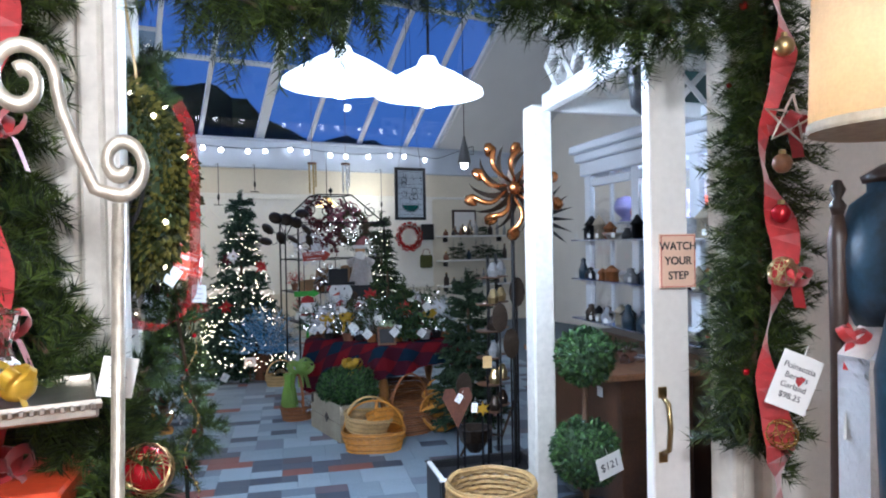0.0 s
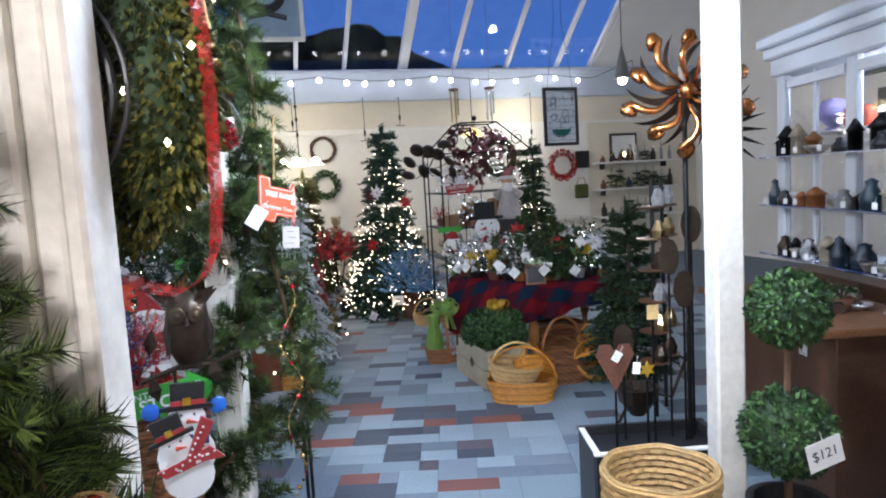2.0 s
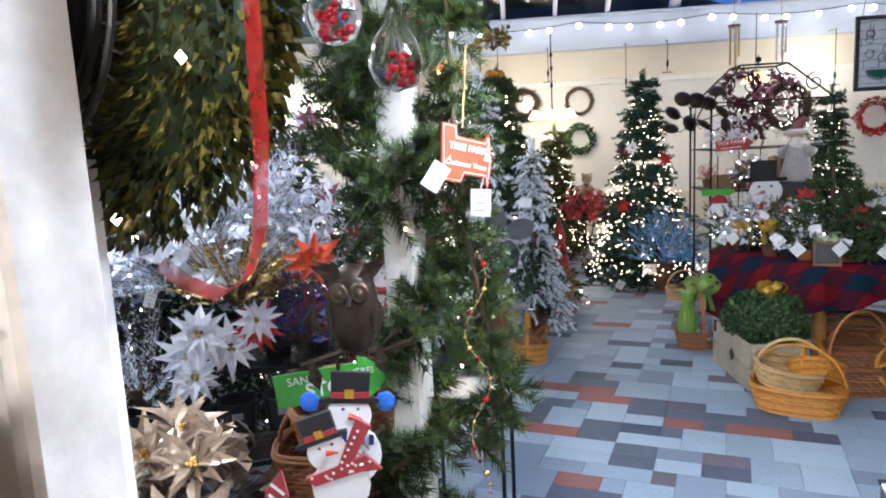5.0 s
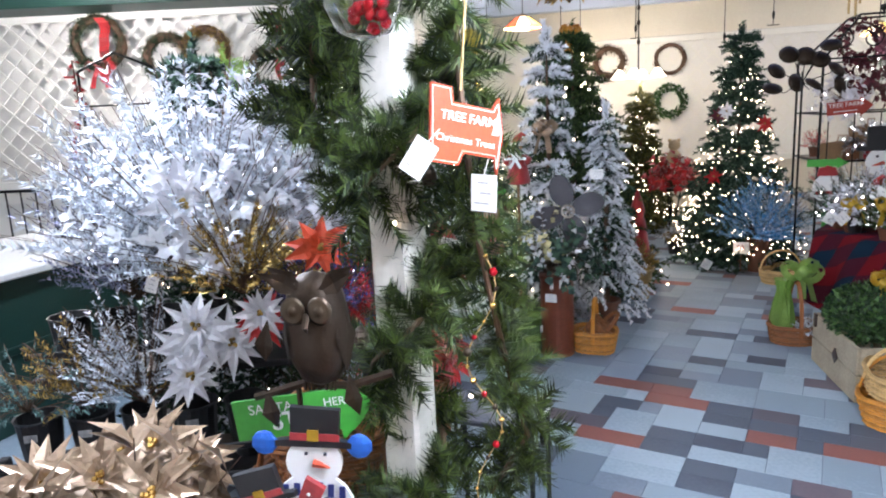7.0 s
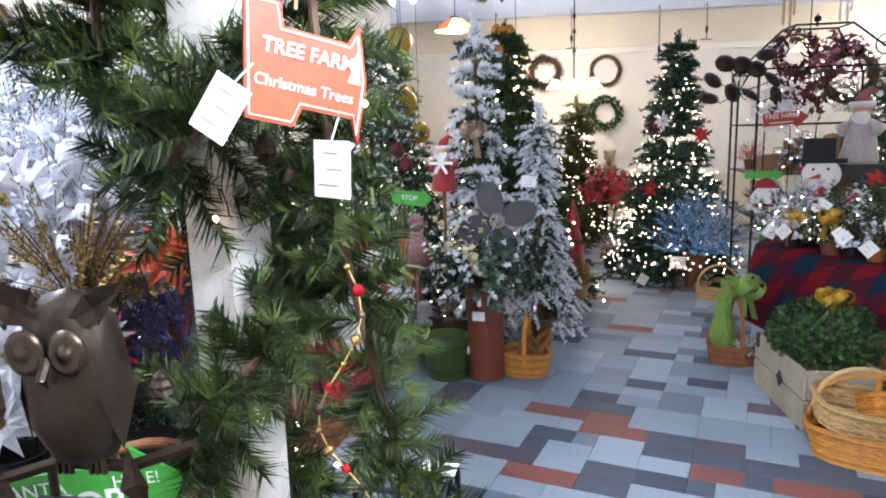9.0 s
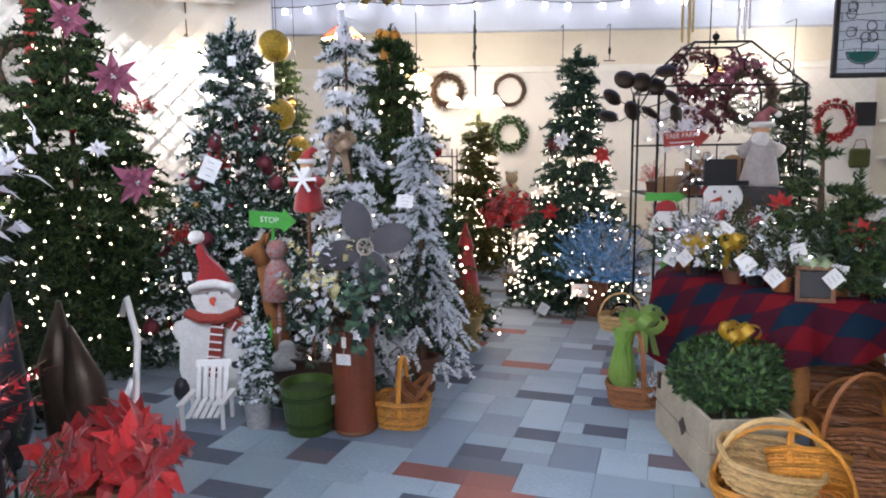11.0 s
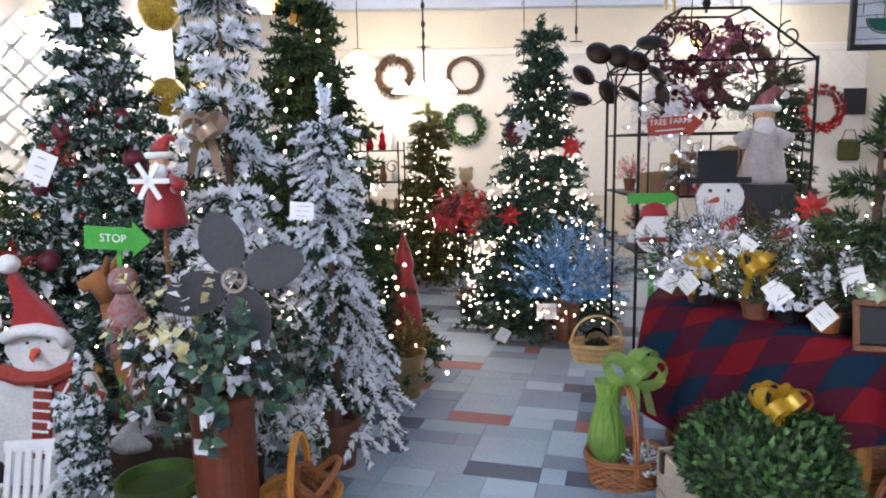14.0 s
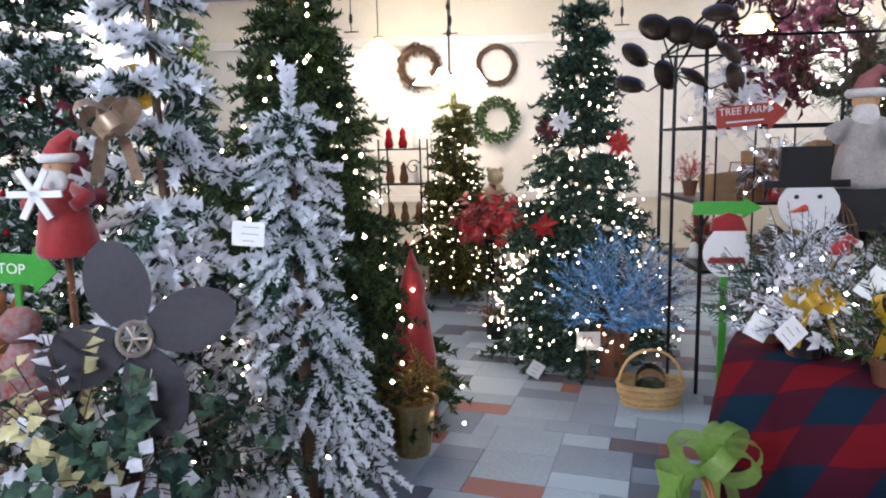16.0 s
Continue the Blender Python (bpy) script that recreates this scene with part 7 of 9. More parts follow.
# small iron side table
it = thing("iron_side_table", (-0.355, 3.37, 0.02), "small black wrought-iron table with scrolled legs", "table", turn=5)
b = Builder()
b.box((0, 0, 0.79), (0.34, 0.24, 0.018), bev=0.004)
part("tabletop", b, mat("slate_top", (0.06, 0.07, 0.09), 0.3, vary=0.4), it)
for x in (-0.15, 0.15):
    for y in (-0.10, 0.10):
        b = Builder()
        b.tube([(x, y, -0.02), (x, y, 0.78)], 0.009, 6)
        part("leg", b, IRON, it)
    b = Builder()
    b.tube(scroll((x, 0.06, 0.70), 0.05, 1.1, 1.57, 1, plane="yz"), 0.006, 5)
    b.tube(scroll((x, -0.04, 0.25), 0.06, 1.1, 1.57, -1, plane="yz"), 0.006, 5)
    part("scroll", b, IRON, it)
tg = tag((-0.217, 3.37, 0.828), 10, "white price card lying on the table edge", (0.09, 0.06), 0, pitch=-86)

# owl on a stake
ow = thing("metal_owl", (-0.405, 2.575, 0), "brown metal owl perched on a garden stake", "owl figure", turn=18)
b = Builder()
b.lathe([(0.02, 1.20), (0.055, 1.215), (0.085, 1.27), (0.092, 1.33), (0.085, 1.39), (0.075, 1.43), (0.04, 1.465), (0, 1.475)], 18, squash=0.75)
part("body", b, BRONZE, ow, smooth=True)
for s in (-1, 1):
    b = Builder()
    b.petal((0.015 * s, -0.045, 1.425), (s * 0.9, -0.1, 0.45), (0, -1, 0), 0.13, 0.05, curl=-0.2)
    b.petal((0.015 * s, -0.04, 1.43), (s * 0.9, 0.2, 0.5), (0, -1, 0.2), 0.12, 0.05, curl=-0.2)
    part("ear_tuft", b, BRONZE, ow)
    b = Builder()
    b.lathe([(0.032, 0), (0.034, 0.006), (0.024, 0.012), (0.014, 0.008), (0.012, 0.014), (0, 0.016)], 16)
    part("eye", b, mat("bronze_highlight", (0.09, 0.065, 0.042), 0.35, 0.8), ow, smooth=True, m=pose(0.036 * s, -0.066, 1.395, 90, 0, 0))
    b = Builder()
    b.petal((0.075 * s, -0.02, 1.40), (0.05 * s, 0.0, -1), (s, -0.6, 0), 0.17, 0.07, fold=0.05, curl=0.05)
    part("wing", b, BRONZE, ow)
b = Builder()
b.tube([(0, -0.07, 1.385), (0, -0.09, 1.36), (0, -0.075, 1.345)], [0.010, 0.008, 0.002], 6)
part("beak", b, BRONZE, ow)
b = Builder()
b.tube([(-0.20, 0, 1.16), (-0.05, 0, 1.20), (0.08, 0, 1.195), (0.20, 0, 1.23)], 0.011, 6)
b.tube([(-0.07, 0, 1.2), (-0.075, 0, -0.108)], 0.008, 6)
for x in (-0.03, 0.03):
    for k in (-1, 0, 1):
        b.tube([(x + 0.01 * k, -0.02, 1.225), (x + 0.012 * k, -0.02, 1.19)], 0.005, 5)
part("branch", b, BRONZE, ow)
for x, z, s in ((-0.16, 1.25, 1), (0.10, 1.12, -1), (-0.14, 1.08, -1)):
    b = Builder()
    b.petal((x, 0, z), (0.2 * s, -0.1, 1), (0, -1, 0), 0.11, 0.055)
    part("leaf", b, BRONZE, ow)

ow.scale = (0.80, 0.80, 0.92)
ow.location.z = 0.10

# green arrow sign and painted snowmen
gs = board("arrow_sign", pose(-0.54, 2.67, 1.07, 0, -6, 25), arrow(0.36, 0.16), GREENSIGN, "green arrow sign lettered santa stop here")
words("SANTA", 0.035, CARD, gs, Matrix.Translation((-0.085, -0.006, 0.025)) @ FACE)
words("STOP", 0.062, CARD, gs, Matrix.Translation((-0.015, -0.006, -0.012)) @ FACE, bold=0.001)
words("HERE!", 0.030, CARD, gs, Matrix.Translation((0.085, -0.006, 0.022)) @ FACE)
b = Builder()
b.box((-0.02, 0.012, -0.55), (0.02, 0.012, 1.08))
part("stake", b, GREENSIGN, gs)


def cut_snowman(at, turn, tilt, label, dots, s=1.0):
    t = thing("snowman_cutout", at, label, "snowman figure")
    t.matrix_basis = pose(at[0], at[1], at[2], 0, tilt, turn)
    b = Builder()
    plate(b, disc(0, 0.0, 0.075 * s, 0.07 * s), 0.012)
    plate(b, disc(0, -0.14 * s, 0.11 * s, 0.11 * s), 0.011)
    part("body", b, CARD, t)
    b = Builder()
    plate(b, [(-0.10 * s, 0.045 * s), (0.10 * s, 0.045 * s), (0.10 * s, 0.06 * s), (0.065 * s, 0.065 * s), (0.07 * s, 0.15 * s), (-0.06 * s, 0.155 * s), (-0.06 * s, 0.065 * s), (-0.10 * s, 0.06 * s)], 0.016)
    part("hat", b, BLACKPOT, t, m=Matrix.Translation((0, -0.003, 0)))
    b = Builder()
    b.box((0.003, -0.012, 0.075 * s), (0.13 * s, 0.003, 0.02 * s))
    part("hat_band", b, RIBBON, t)
    b = Builder()
    b.box((0.0, -0.014, 0.08 * s), (0.03 * s, 0.003, 0.03 * s))
    part("buckle", b, GOLDRIBBON, t)
    b = Builder()
    b.tube([(0, -0.008, 0.0), (0.045 * s, -0.016, -0.008 * s)], [0.012 * s, 0.002], 6)
    part("nose", b, ORANGE, t)
    b = Builder()
    for x in (-0.02, 0.03):
        b.ball((x * s, -0.007, 0.025 * s), 0.006 * s, 6)
    part("eyes", b, INK, t)
    if dots:
        b = Builder()
        plate(b, [(-0.11 * s, -0.065 * s), (0.13 * s, -0.055 * s), (0.17 * s, -0.13 * s), (0.09 * s, -0.11 * s), (-0.09 * s, -0.105 * s)], 0.014)
        plate(b, [(0.02 * s, -0.06 * s), (0.15 * s, 0.09 * s), (0.19 * s, 0.04 * s), (0.06 * s, -0.085 * s)], 0.013)
        part("scarf", b, RIBBON, t, "red scarf with white dots", m=Matrix.Translation((0, -0.004, 0)))
        b = Builder()
        R = rng(3)
        for k in range(16):
            b.ball((R.uniform(-0.09, 0.14) * s, -0.012, R.uniform(-0.10, -0.065) * s), 0.006 * s, 6, sq=(1, 0.2, 1))
        for k in range(6):
            q = k / 6
            b.ball((0.04 * s + 0.12 * s * q, -0.012, -0.05 * s + 0.11 * s * q), 0.006 * s, 6, sq=(1, 0.2, 1))
        part("dots", b, CARD, t)
    else:
        b = Builder()
        for k in range(6):
            b.box((-0.075 * s + 0.03 * s * k, -0.010, -0.07 * s - 0.004 * abs(k - 2.5)), (0.016 * s, 0.004, 0.035 * s))
        part("scarf", b, mat("navy_paint", (0.02, 0.03, 0.16), 0.5), t)
        b = Builder()
        for x, z in ((-0.04, -0.14), (0.04, -0.12), (0.0, -0.19), (0.06, -0.18)):
            b.tube(scroll((x * s, -0.007, z * s), 0.026 * s, 1.3, 0), 0.003, 4)
        part("curls", b, STONE, t)
        for x in (-0.13, 0.12):
            b = Builder()
            b.ball((x * s, -0.004, 0.05 * s), 0.035 * s, 10, sq=(1, 0.3, 1))
            part("mitten", b, mat("blue_mitten", (0.02, 0.12, 0.5), 0.5), t)
    b = Builder()
    b.box((0, 0.012, -0.55), (0.02, 0.01, 0.9))
    part("stake", b, WOOD, t)
    return t


cut_snowman((-0.435, 2.56, 1.02), 25, 4, "painted wooden snowman in black hat with blue mittens", False, 0.85)
cut_snowman((-0.41, 2.39, 0.99), 20, -18, "painted wooden snowman in a dotted red scarf", True, 0.7)
cy = board("candy_cane_cutout", pose(-0.52, 2.30, 0.88, 0, 15, 20), [(-0.02, -0.1), (0.02, -0.1), (0.03, 0.03), (0.0, 0.09), (-0.03, 0.03)], RIBBON, "red and white striped wooden cutout", "ornament")
b = Builder()
for k in range(5):
    b.box((0, -0.005, -0.08 + 0.03 * k), (0.045, 0.002, 0.008), rot=Matrix.Rotation(0.5, 3, "Y"))
part("stripes", b, CARD, cy)
b = Builder()
b.box((0, 0.01, -0.5), (0.015, 0.01, 0.85))
part("stake", b, WOOD, cy)
bt = thing("side_table", (-0.72, 2.95, 0), "low dark table holding stacked baskets", "table")
b = Builder()
b.box((0, 0, 0.60), (0.55, 0.45, 0.03), bev=0.005)
part("tabletop", b, DARKWOOD, bt)
for x in (-0.24, 0.24):
    for y in (-0.19, 0.19):
        b = Builder()
        b.box((x, y, 0.29), (0.04, 0.04, 0.585), bev=0.004)
        part("leg", b, DARKWOOD, bt)
basket((-0.68, 2.88, 0.62), 0.34, 0.26, 0.15, "brown wicker basket on the low table", WICKERDARK, 20, 0.34, 15)
basket((-0.66, 2.90, 0.78), 0.28, 0.22, 0.12, "brown wicker basket stacked on another", WICKERDARK, 35, 0.26, 16)

# black bins of stems
rk = thing("bin_rack", (-1.85, 3.55, 0), "stepped black rack of flower bins", "rack", turn=35)
for k, (y, z) in enumerate(((-0.30, 0.42), (0.12, 0.72))):
    b = Builder()
    b.box((0, y, z - 0.02), (1.5, 0.36, 0.03), bev=0.004)
    part("shelf", b, BLACKPOT, rk)
    b = Builder()
    b.box((0, y - 0.19, z + 0.11), (1.5, 0.015, 0.03), bev=0.004)
    part("front_bar", b, BLACKPOT, rk)
for x in (-0.7, 0.7):
    for y, h in ((-0.44, 0.55), (0.28, 0.85)):
        b = Builder()
        b.box((x, y, h / 2), (0.04, 0.04, h), bev=0.004)
        part("leg", b, BLACKPOT, rk)
for j, (y, z) in enumerate(((-0.30, 0.405), (0.12, 0.705))):
    for k in range(7):
        p = rk.matrix_basis @ Vector((-0.62 + 0.205 * k, y, z))
        bn = thing("flower_bin", p, "black plastic flower bin in the rack", "bin", "flower bins", turn=35)
        b = Builder()
        b.lathe([(0.065, 0), (0.088, 0.24), (0.094, 0.25), (0.085, 0.25), (0.06, 0.02), (0, 0.02)], 16)
        part("body", b, BLACKPOT, bn)
        b = Builder()
        b.box((0, -0.087, 0.19), (0.05, 0.003, 0.03))
        part("label_strip", b, STONE, bn)

bush("white_spray", (-2.05, 3.78, 1.05), "large frosted white glitter branches with pearls", SILVERSPRAY, 601, 0.75, 0.95, 330, needle=0.06, count=48, spread=1.0, lights=0.3, thick=0.0048)
bush("white_spray", (-1.80, 3.92, 1.10), "pale frosted leaves behind the white bloom", WHITEPETAL, 602, 0.60, 0.80, 110, leaf=(9, 0.09, 0.045), spread=0.9)
bush("white_spray", (-1.98, 3.72, 1.12), "thick snow-white flocked leaves in the bins", FLOCK, 612, 0.58, 0.72, 170, leaf=(10, 0.075, 0.042), spread=0.95, lights=0.15)
bush("white_spray", (-2.35, 3.60, 0.95), "violet-grey glitter mist stems", mat("lilac_glitter", (0.30, 0.32, 0.48), 0.4, 0.3, vary=0.4, scale=30, island=1.0), 603, 0.5, 0.75, 90, needle=0.035, count=26, spread=0.9)
flower("poinsettia_bloom", pose(-1.72, 3.40, 1.46, -15, 0, 38), 0.22, "large white silk poinsettia in the bins", WHITEPETAL, 604, petals=11, rings=4)
for k, (x, y, z, r, mt, lab) in enumerate(((-1.52, 3.22, 1.02, 0.17, WHITEPETAL, "silver-white silk poinsettia in the bins"), (-1.42, 3.30, 0.94, 0.15, WHITEPETAL, "silver-white silk poinsettia in the bins"), (-1.62, 3.25, 0.90, 0.16, WHITEPETAL, "silver-white silk poinsettia in the bins"), (-1.50, 3.15, 0.85, 0.14, WHITEPETAL, "silver-white silk poinsettia in the bins"), (-1.32, 3.36, 1.02, 0.12, REDLEAF, "crimson silk poinsettia in the bins"), (-1.30, 3.34, 1.06, 0.12, WHITEPETAL, "white-edged poinsettia in the bins"), (-1.55, 3.95, 1.16, 0.15, REDLEAF, "bright red silk poinsettia above the owl"), (-1.35, 3.80, 0.98, 0.12, REDLEAF, "bright red silk poinsettia above the owl"), (-1.50, 3.35, 1.25, 0.12, WHITEPETAL, "white silk amaryllis in the bins"))):
    flower("poinsettia_bloom", pose(x, y, z, -18, 0, 36), r, lab, mt, 620 + k, petals=12, rings=4, width=0.30)
flower("poinsettia_bloom", pose(-1.01, 3.36, 1.32, -20, 0, 36), 0.13, "orange-red glitter poinsettia in the bins", ORANGE, 661, petals=9)
bush("gold_spray", (-1.46, 3.42, 1.10), "gold glitter berry sprays in the bins", GOLDSPRAY, 605, 0.32, 0.40, 110, needle=0.025, count=26, spread=1.0)
bush("violet_spray", (-1.25, 3.62, 0.88), "violet-blue glitter sprays in the bins", NAVYSPRAY, 606, 0.30, 0.42, 90, needle=0.03, count=24)
bush("red_spray", (-1.12, 3.78, 0.85), "deep red glitter sprays in the bins", REDGLIT, 607, 0.26, 0.42, 60, needle=0.03, count=20)
bush("silver_spray", (-1.85, 3.20, 0.66), "silver twigs and leaves in the lower bins", SILVERSPRAY, 608, 0.32, 0.50, 80, needle=0.03, count=24)
bush("gold_spray", (-2.10, 3.10, 0.66), "gold and green feather stems in the lower bins", GOLDSPRAY, 609, 0.30, 0.34, 50, needle=0.03, count=22)
bush("peacock_stems", (-2.25, 2.95, 0.66), "iridescent feather stems in the lower bins", mat("iridescent", (0.25, 0.42, 0.40), 0.25, 0.5, vary=0.6, scale=30, island=1.4), 610, 0.36, 0.25, 50, needle=0.03, count=22, spread=1.2)
R = rng(17)
for k in range(9):
    x, y = -1.0 - 0.4 * R.random(), 2.42 + 0.4 * R.random()
    flower("champagne_poinsettia", pose(x, y, 0.70 + 0.12 * R.random(), -50, 0, 30 + R.uniform(-30, 30)), 0.17, "champagne glitter poinsettia in a low bin", COPPERLEAF, 640 + k, heart=BALLGOLD, petals=10, rings=4, width=0.30)
bush("champagne_leaves", (-1.1, 2.55, 0.47), "champagne and silver leaves in a low bin", COPPERLEAF, 650, 0.42, 0.40, 60, leaf=(5, 0.13, 0.06), spread=1.1)
bush("frosted_sprig", (-1.05, 2.05, 0.62), "frosted green sprigs near the doorway", NEEDLEBLUE, 651, 0.30, 0.40, 60, needle=0.04, count=22, lights=0.2)
lb = thing("low_bin", (-1.1, 2.45, 0.0), "black tub holding champagne flowers", "bin")
b = Builder()
b.lathe([(0.24, 0), (0.30, 0.46), (0.31, 0.48), (0.29, 0.48), (0.25, 0.1), (0, 0.1)], 22)
part("body", b, BLACKPOT, lb)
lb2 = copy_thing(lb, pose(-1.05, 1.98, 0.05))
ra = thing("red_apple_ornament", (-1.22, 2.02, 1.02), "big glossy red apple-shaped ornament on a stake", "ornament")
b = Builder()
b.ball((0, 0, 0), 0.12, 16, sq=(1, 1, 0.95))
part("body", b, ORANGE, ra, smooth=True)
b = Builder()
b.tube([(0, 0, -0.1), (0, 0, -0.5)], 0.008, 6)
part("stake", b, IRON, ra)
tag((-1.85, 3.30, 1.14), 30, "small tag in the white branches", (0.05, 0.07), 20)

# counter and lattice wall beyond the bins
ct = thing("sales_counter", (-4.35, 4.35, 0), "dark green counter with a white top", "counter", turn=8)
b = Builder()
b.box((0, 0, 0.47), (1.2, 2.2, 0.94), bev=0.008)
part("body", b, GREENWALL, ct)
b = Builder()
b.box((0.02, 0, 0.965), (1.32, 2.32, 0.05), bev=0.01)
part("top", b, PAINT, ct)
b = Builder()
b.box((0.605, 0, 0.5), (0.02, 2.1, 0.05), bev=0.004)
part("rail", b, GREENWALL, ct)
R = rng(3)
for k in range(6):
    o = thing("counter_ornament", (-4.0 + R.uniform(-0.25, 0.2), 3.6 + 0.28 * k, 0.99), "small dark ornament with a white card on the counter", "ornament")
    b = Builder()
    b.lathe([(0.04, 0), (0.05, 0.04), (0.03, 0.1), (0.01, 0.13), (0, 0.135)], 12)
    part("body", b, R.choice([BLACKPOT, STONE, CARD]), o, smooth=True)
    b = Builder()
    b.box((0.05, 0, 0.03), (0.004, 0.05, 0.05))
    part("card", b, CARD, o)
la, lc = (-8.0, 6.0), (-3.3, 8.6)
lattice(la, lc, 1.2, 3.05, "white lattice wall hung with wreaths", pitch=0.15, w=0.03, mat_=LWHITE)
b = Builder()
b.box((0, 0, 0), (6.0, 0.7, 0.28), bev=0.01)
structure("valance", b, GREENWALL, "dark green valance above the lattice", m=pose(-5.6, 7.1, 3.22, 0, 0, 29))
b = Builder()
b.box((0, 0, 1.6), (6.0, 0.06, 3.2))
structure("wall_lattice_back", b, WALL, "pale wall behind the lattice", m=pose(-5.8, 7.6, 0, 0, 0, 29))
for k, (q, z, mt, r) in enumerate(((0.30, 2.75, NEEDLEDARK, 0.26), (0.44, 2.55, NEEDLEDARK, 0.24), (0.52, 2.62, GOLDSPRAY, 0.22), (0.66, 2.35, NEEDLEDARK, 0.25))):
    p = Vector((la[0], la[1], 0)).lerp(Vector((lc[0], lc[1], 0)), q)
    wreath("wall_wreath", pose(p.x + 0.05, p.y - 0.1, z, 0, 0, 29), r, 0.09, "dark wreath hung on the lattice wall", mt, 700 + k, leafy=False, count=260, needle=0.06, bow=RIBBON if k == 0 else None)
for k, (x, y, z0, z1, mt) in enumerate(((-4.69, 7.55, 1.9, 2.95, RIBBON), (-6.4, 6.65, 2.3, 3.0, RIBBON))):
    o = thing("ribbon_streamer", (x, y, z1), "long red ribbon streamer on the lattice", "ribbon")
    b = Builder()
    b.ribbon([(0.04 * math.sin(j * 1.3), -0.04 * math.cos(j), -(z1 - z0) * j / 14) for j in range(15)], 0.11, (0.9, 0.5, 0))
    part("strip", b, mt, o)
fir((-4.35, 6.35, 0.9), 1.5, 0.42, 31, "lime-green tinsel tree by the lattice", LIME, base="none", layers=11, count=12)
fir((-3.3, 5.6, 0.0), 2.1, 0.5, 32, "lit slim fir before the lattice wall", NEEDLEDARK, lights=170, base="stand", layers=15, count=16)
rl = thing("iron_railing", (-5.2, 5.3, 0), "black iron railing beyond the counter", "railing", turn=20)
for z in (0.45, 1.28):
    b = Builder()
    b.tube([(-0.9, 0, z), (0.9, 0, z)], 0.014, 6)
    part("rail", b, IRON, rl)
for k in range(13):
    b = Builder()
    b.tube([(-0.9 + 0.15 * k, 0, 0), (-0.9 + 0.15 * k, 0, 1.28)], 0.008, 6)
    part("baluster", b, IRON, rl)
gate = thing("iron_trellis", (-4.9, 5.6, 0), "black iron trellis with dark red berry sprays", "trellis", turn=25)
b = Builder()
for x in (-0.35, 0.35):
    b.tube([(x, 0, 0), (x, 0, 2.3)], 0.012, 6)
b.tube([(-0.35, 0, 2.3), (0, 0, 2.45), (0.35, 0, 2.3)], 0.012, 6)
for k in range(6):
    b.tube([(-0.35, 0, 0.5 + 0.3 * k), (0.35, 0, 0.5 + 0.3 * k)], 0.008, 5)
part("frame", b, IRON, gate)
garland("berry_garland", [(-5.2, 5.4, 2.4), (-5.15, 5.38, 2.0), (-5.22, 5.36, 1.6), (-5.15, 5.38, 1.2)], "dark red berry garland on the trellis", 710, 0.08, REDGLIT, 14, 10, 0.03, berries=0.5)

# ---- right of the entrance ----
COUNTERWOOD = mat("dark_brown_counter_wood", (0.085, 0.036, 0.016), 0.45, vary=0.45, scale=7, bump=0.2)
cb = thing("display_hutch", (2.72, 3.45, 0), "pale painted hutch with glazed upper sashes and cornice", "cabinet")
for dx, z, h in ((0.0, 2.56, 0.07), (0.05, 2.49, 0.07), (0.10, 2.40, 0.12)):
    b = Builder()
    b.box((0.3 + dx, 0.0, z), (0.6, 3.1, h), bev=0.012)
    part("cornice", b, FRAME, cb)
for y in (-1.5, -0.7, 0.0, 0.72, 1.48):
    b = Builder()
    b.box((0.16, y, 1.75), (0.05, 0.10, 1.22), bev=0.006)
    part("stile", b, FRAME, cb)
for y in (-1.1, -0.35, 0.36, 1.1):
    b = Builder()
    b.box((0.16, y, 1.75), (0.03, 0.03, 1.22), bev=0.004)
    b.box((0.16, y, 1.85), (0.028, 0.64, 0.03), bev=0.004)
    part("glazing_bar", b, FRAME, cb)
    b = Builder()
    b.box((0.17, y, 1.75), (0.006, 0.64, 1.2))
    part("pane", b, GLASS, cb)
for z in (1.15, 1.48, 1.8):
    b = Builder()
    b.box((0.10, 0.0, z), (0.22, 3.0, 0.012), bev=0.002)
    part("glass_shelf", b, GLASS, cb)
b = Builder()
b.box((0.45, 0, 0.52), (0.5, 3.05, 1.04), bev=0.006)
part("base", b, COUNTERWOOD, cb)
b = Builder()
b.box((0.98, 0, 1.75), (0.03, 3.05, 1.4))
part("back", b, WALL, cb)
b = Builder()
b.box((0, 0, 0), (0.1, 4.2, 1.6))
structure("wall_green", b, GREENWALL, "dark green wall above the hutch", m=pose(3.9, 3.6, 3.2))
for y in (-1.1, -0.35, 0.36, 1.1):
    for z in (1.20, 1.53, 2.28):
        b = Builder()
        b.box((0.16, y, z), (0.045, 0.62, 0.06), bev=0.005)
        part("rail", b, FRAME, cb)
b = Builder()
b.box((0.55, 0.0, 1.94), (0.60, 3.0, 0.014), bev=0.002)
part("inner_shelf", b, FRAME, cb)
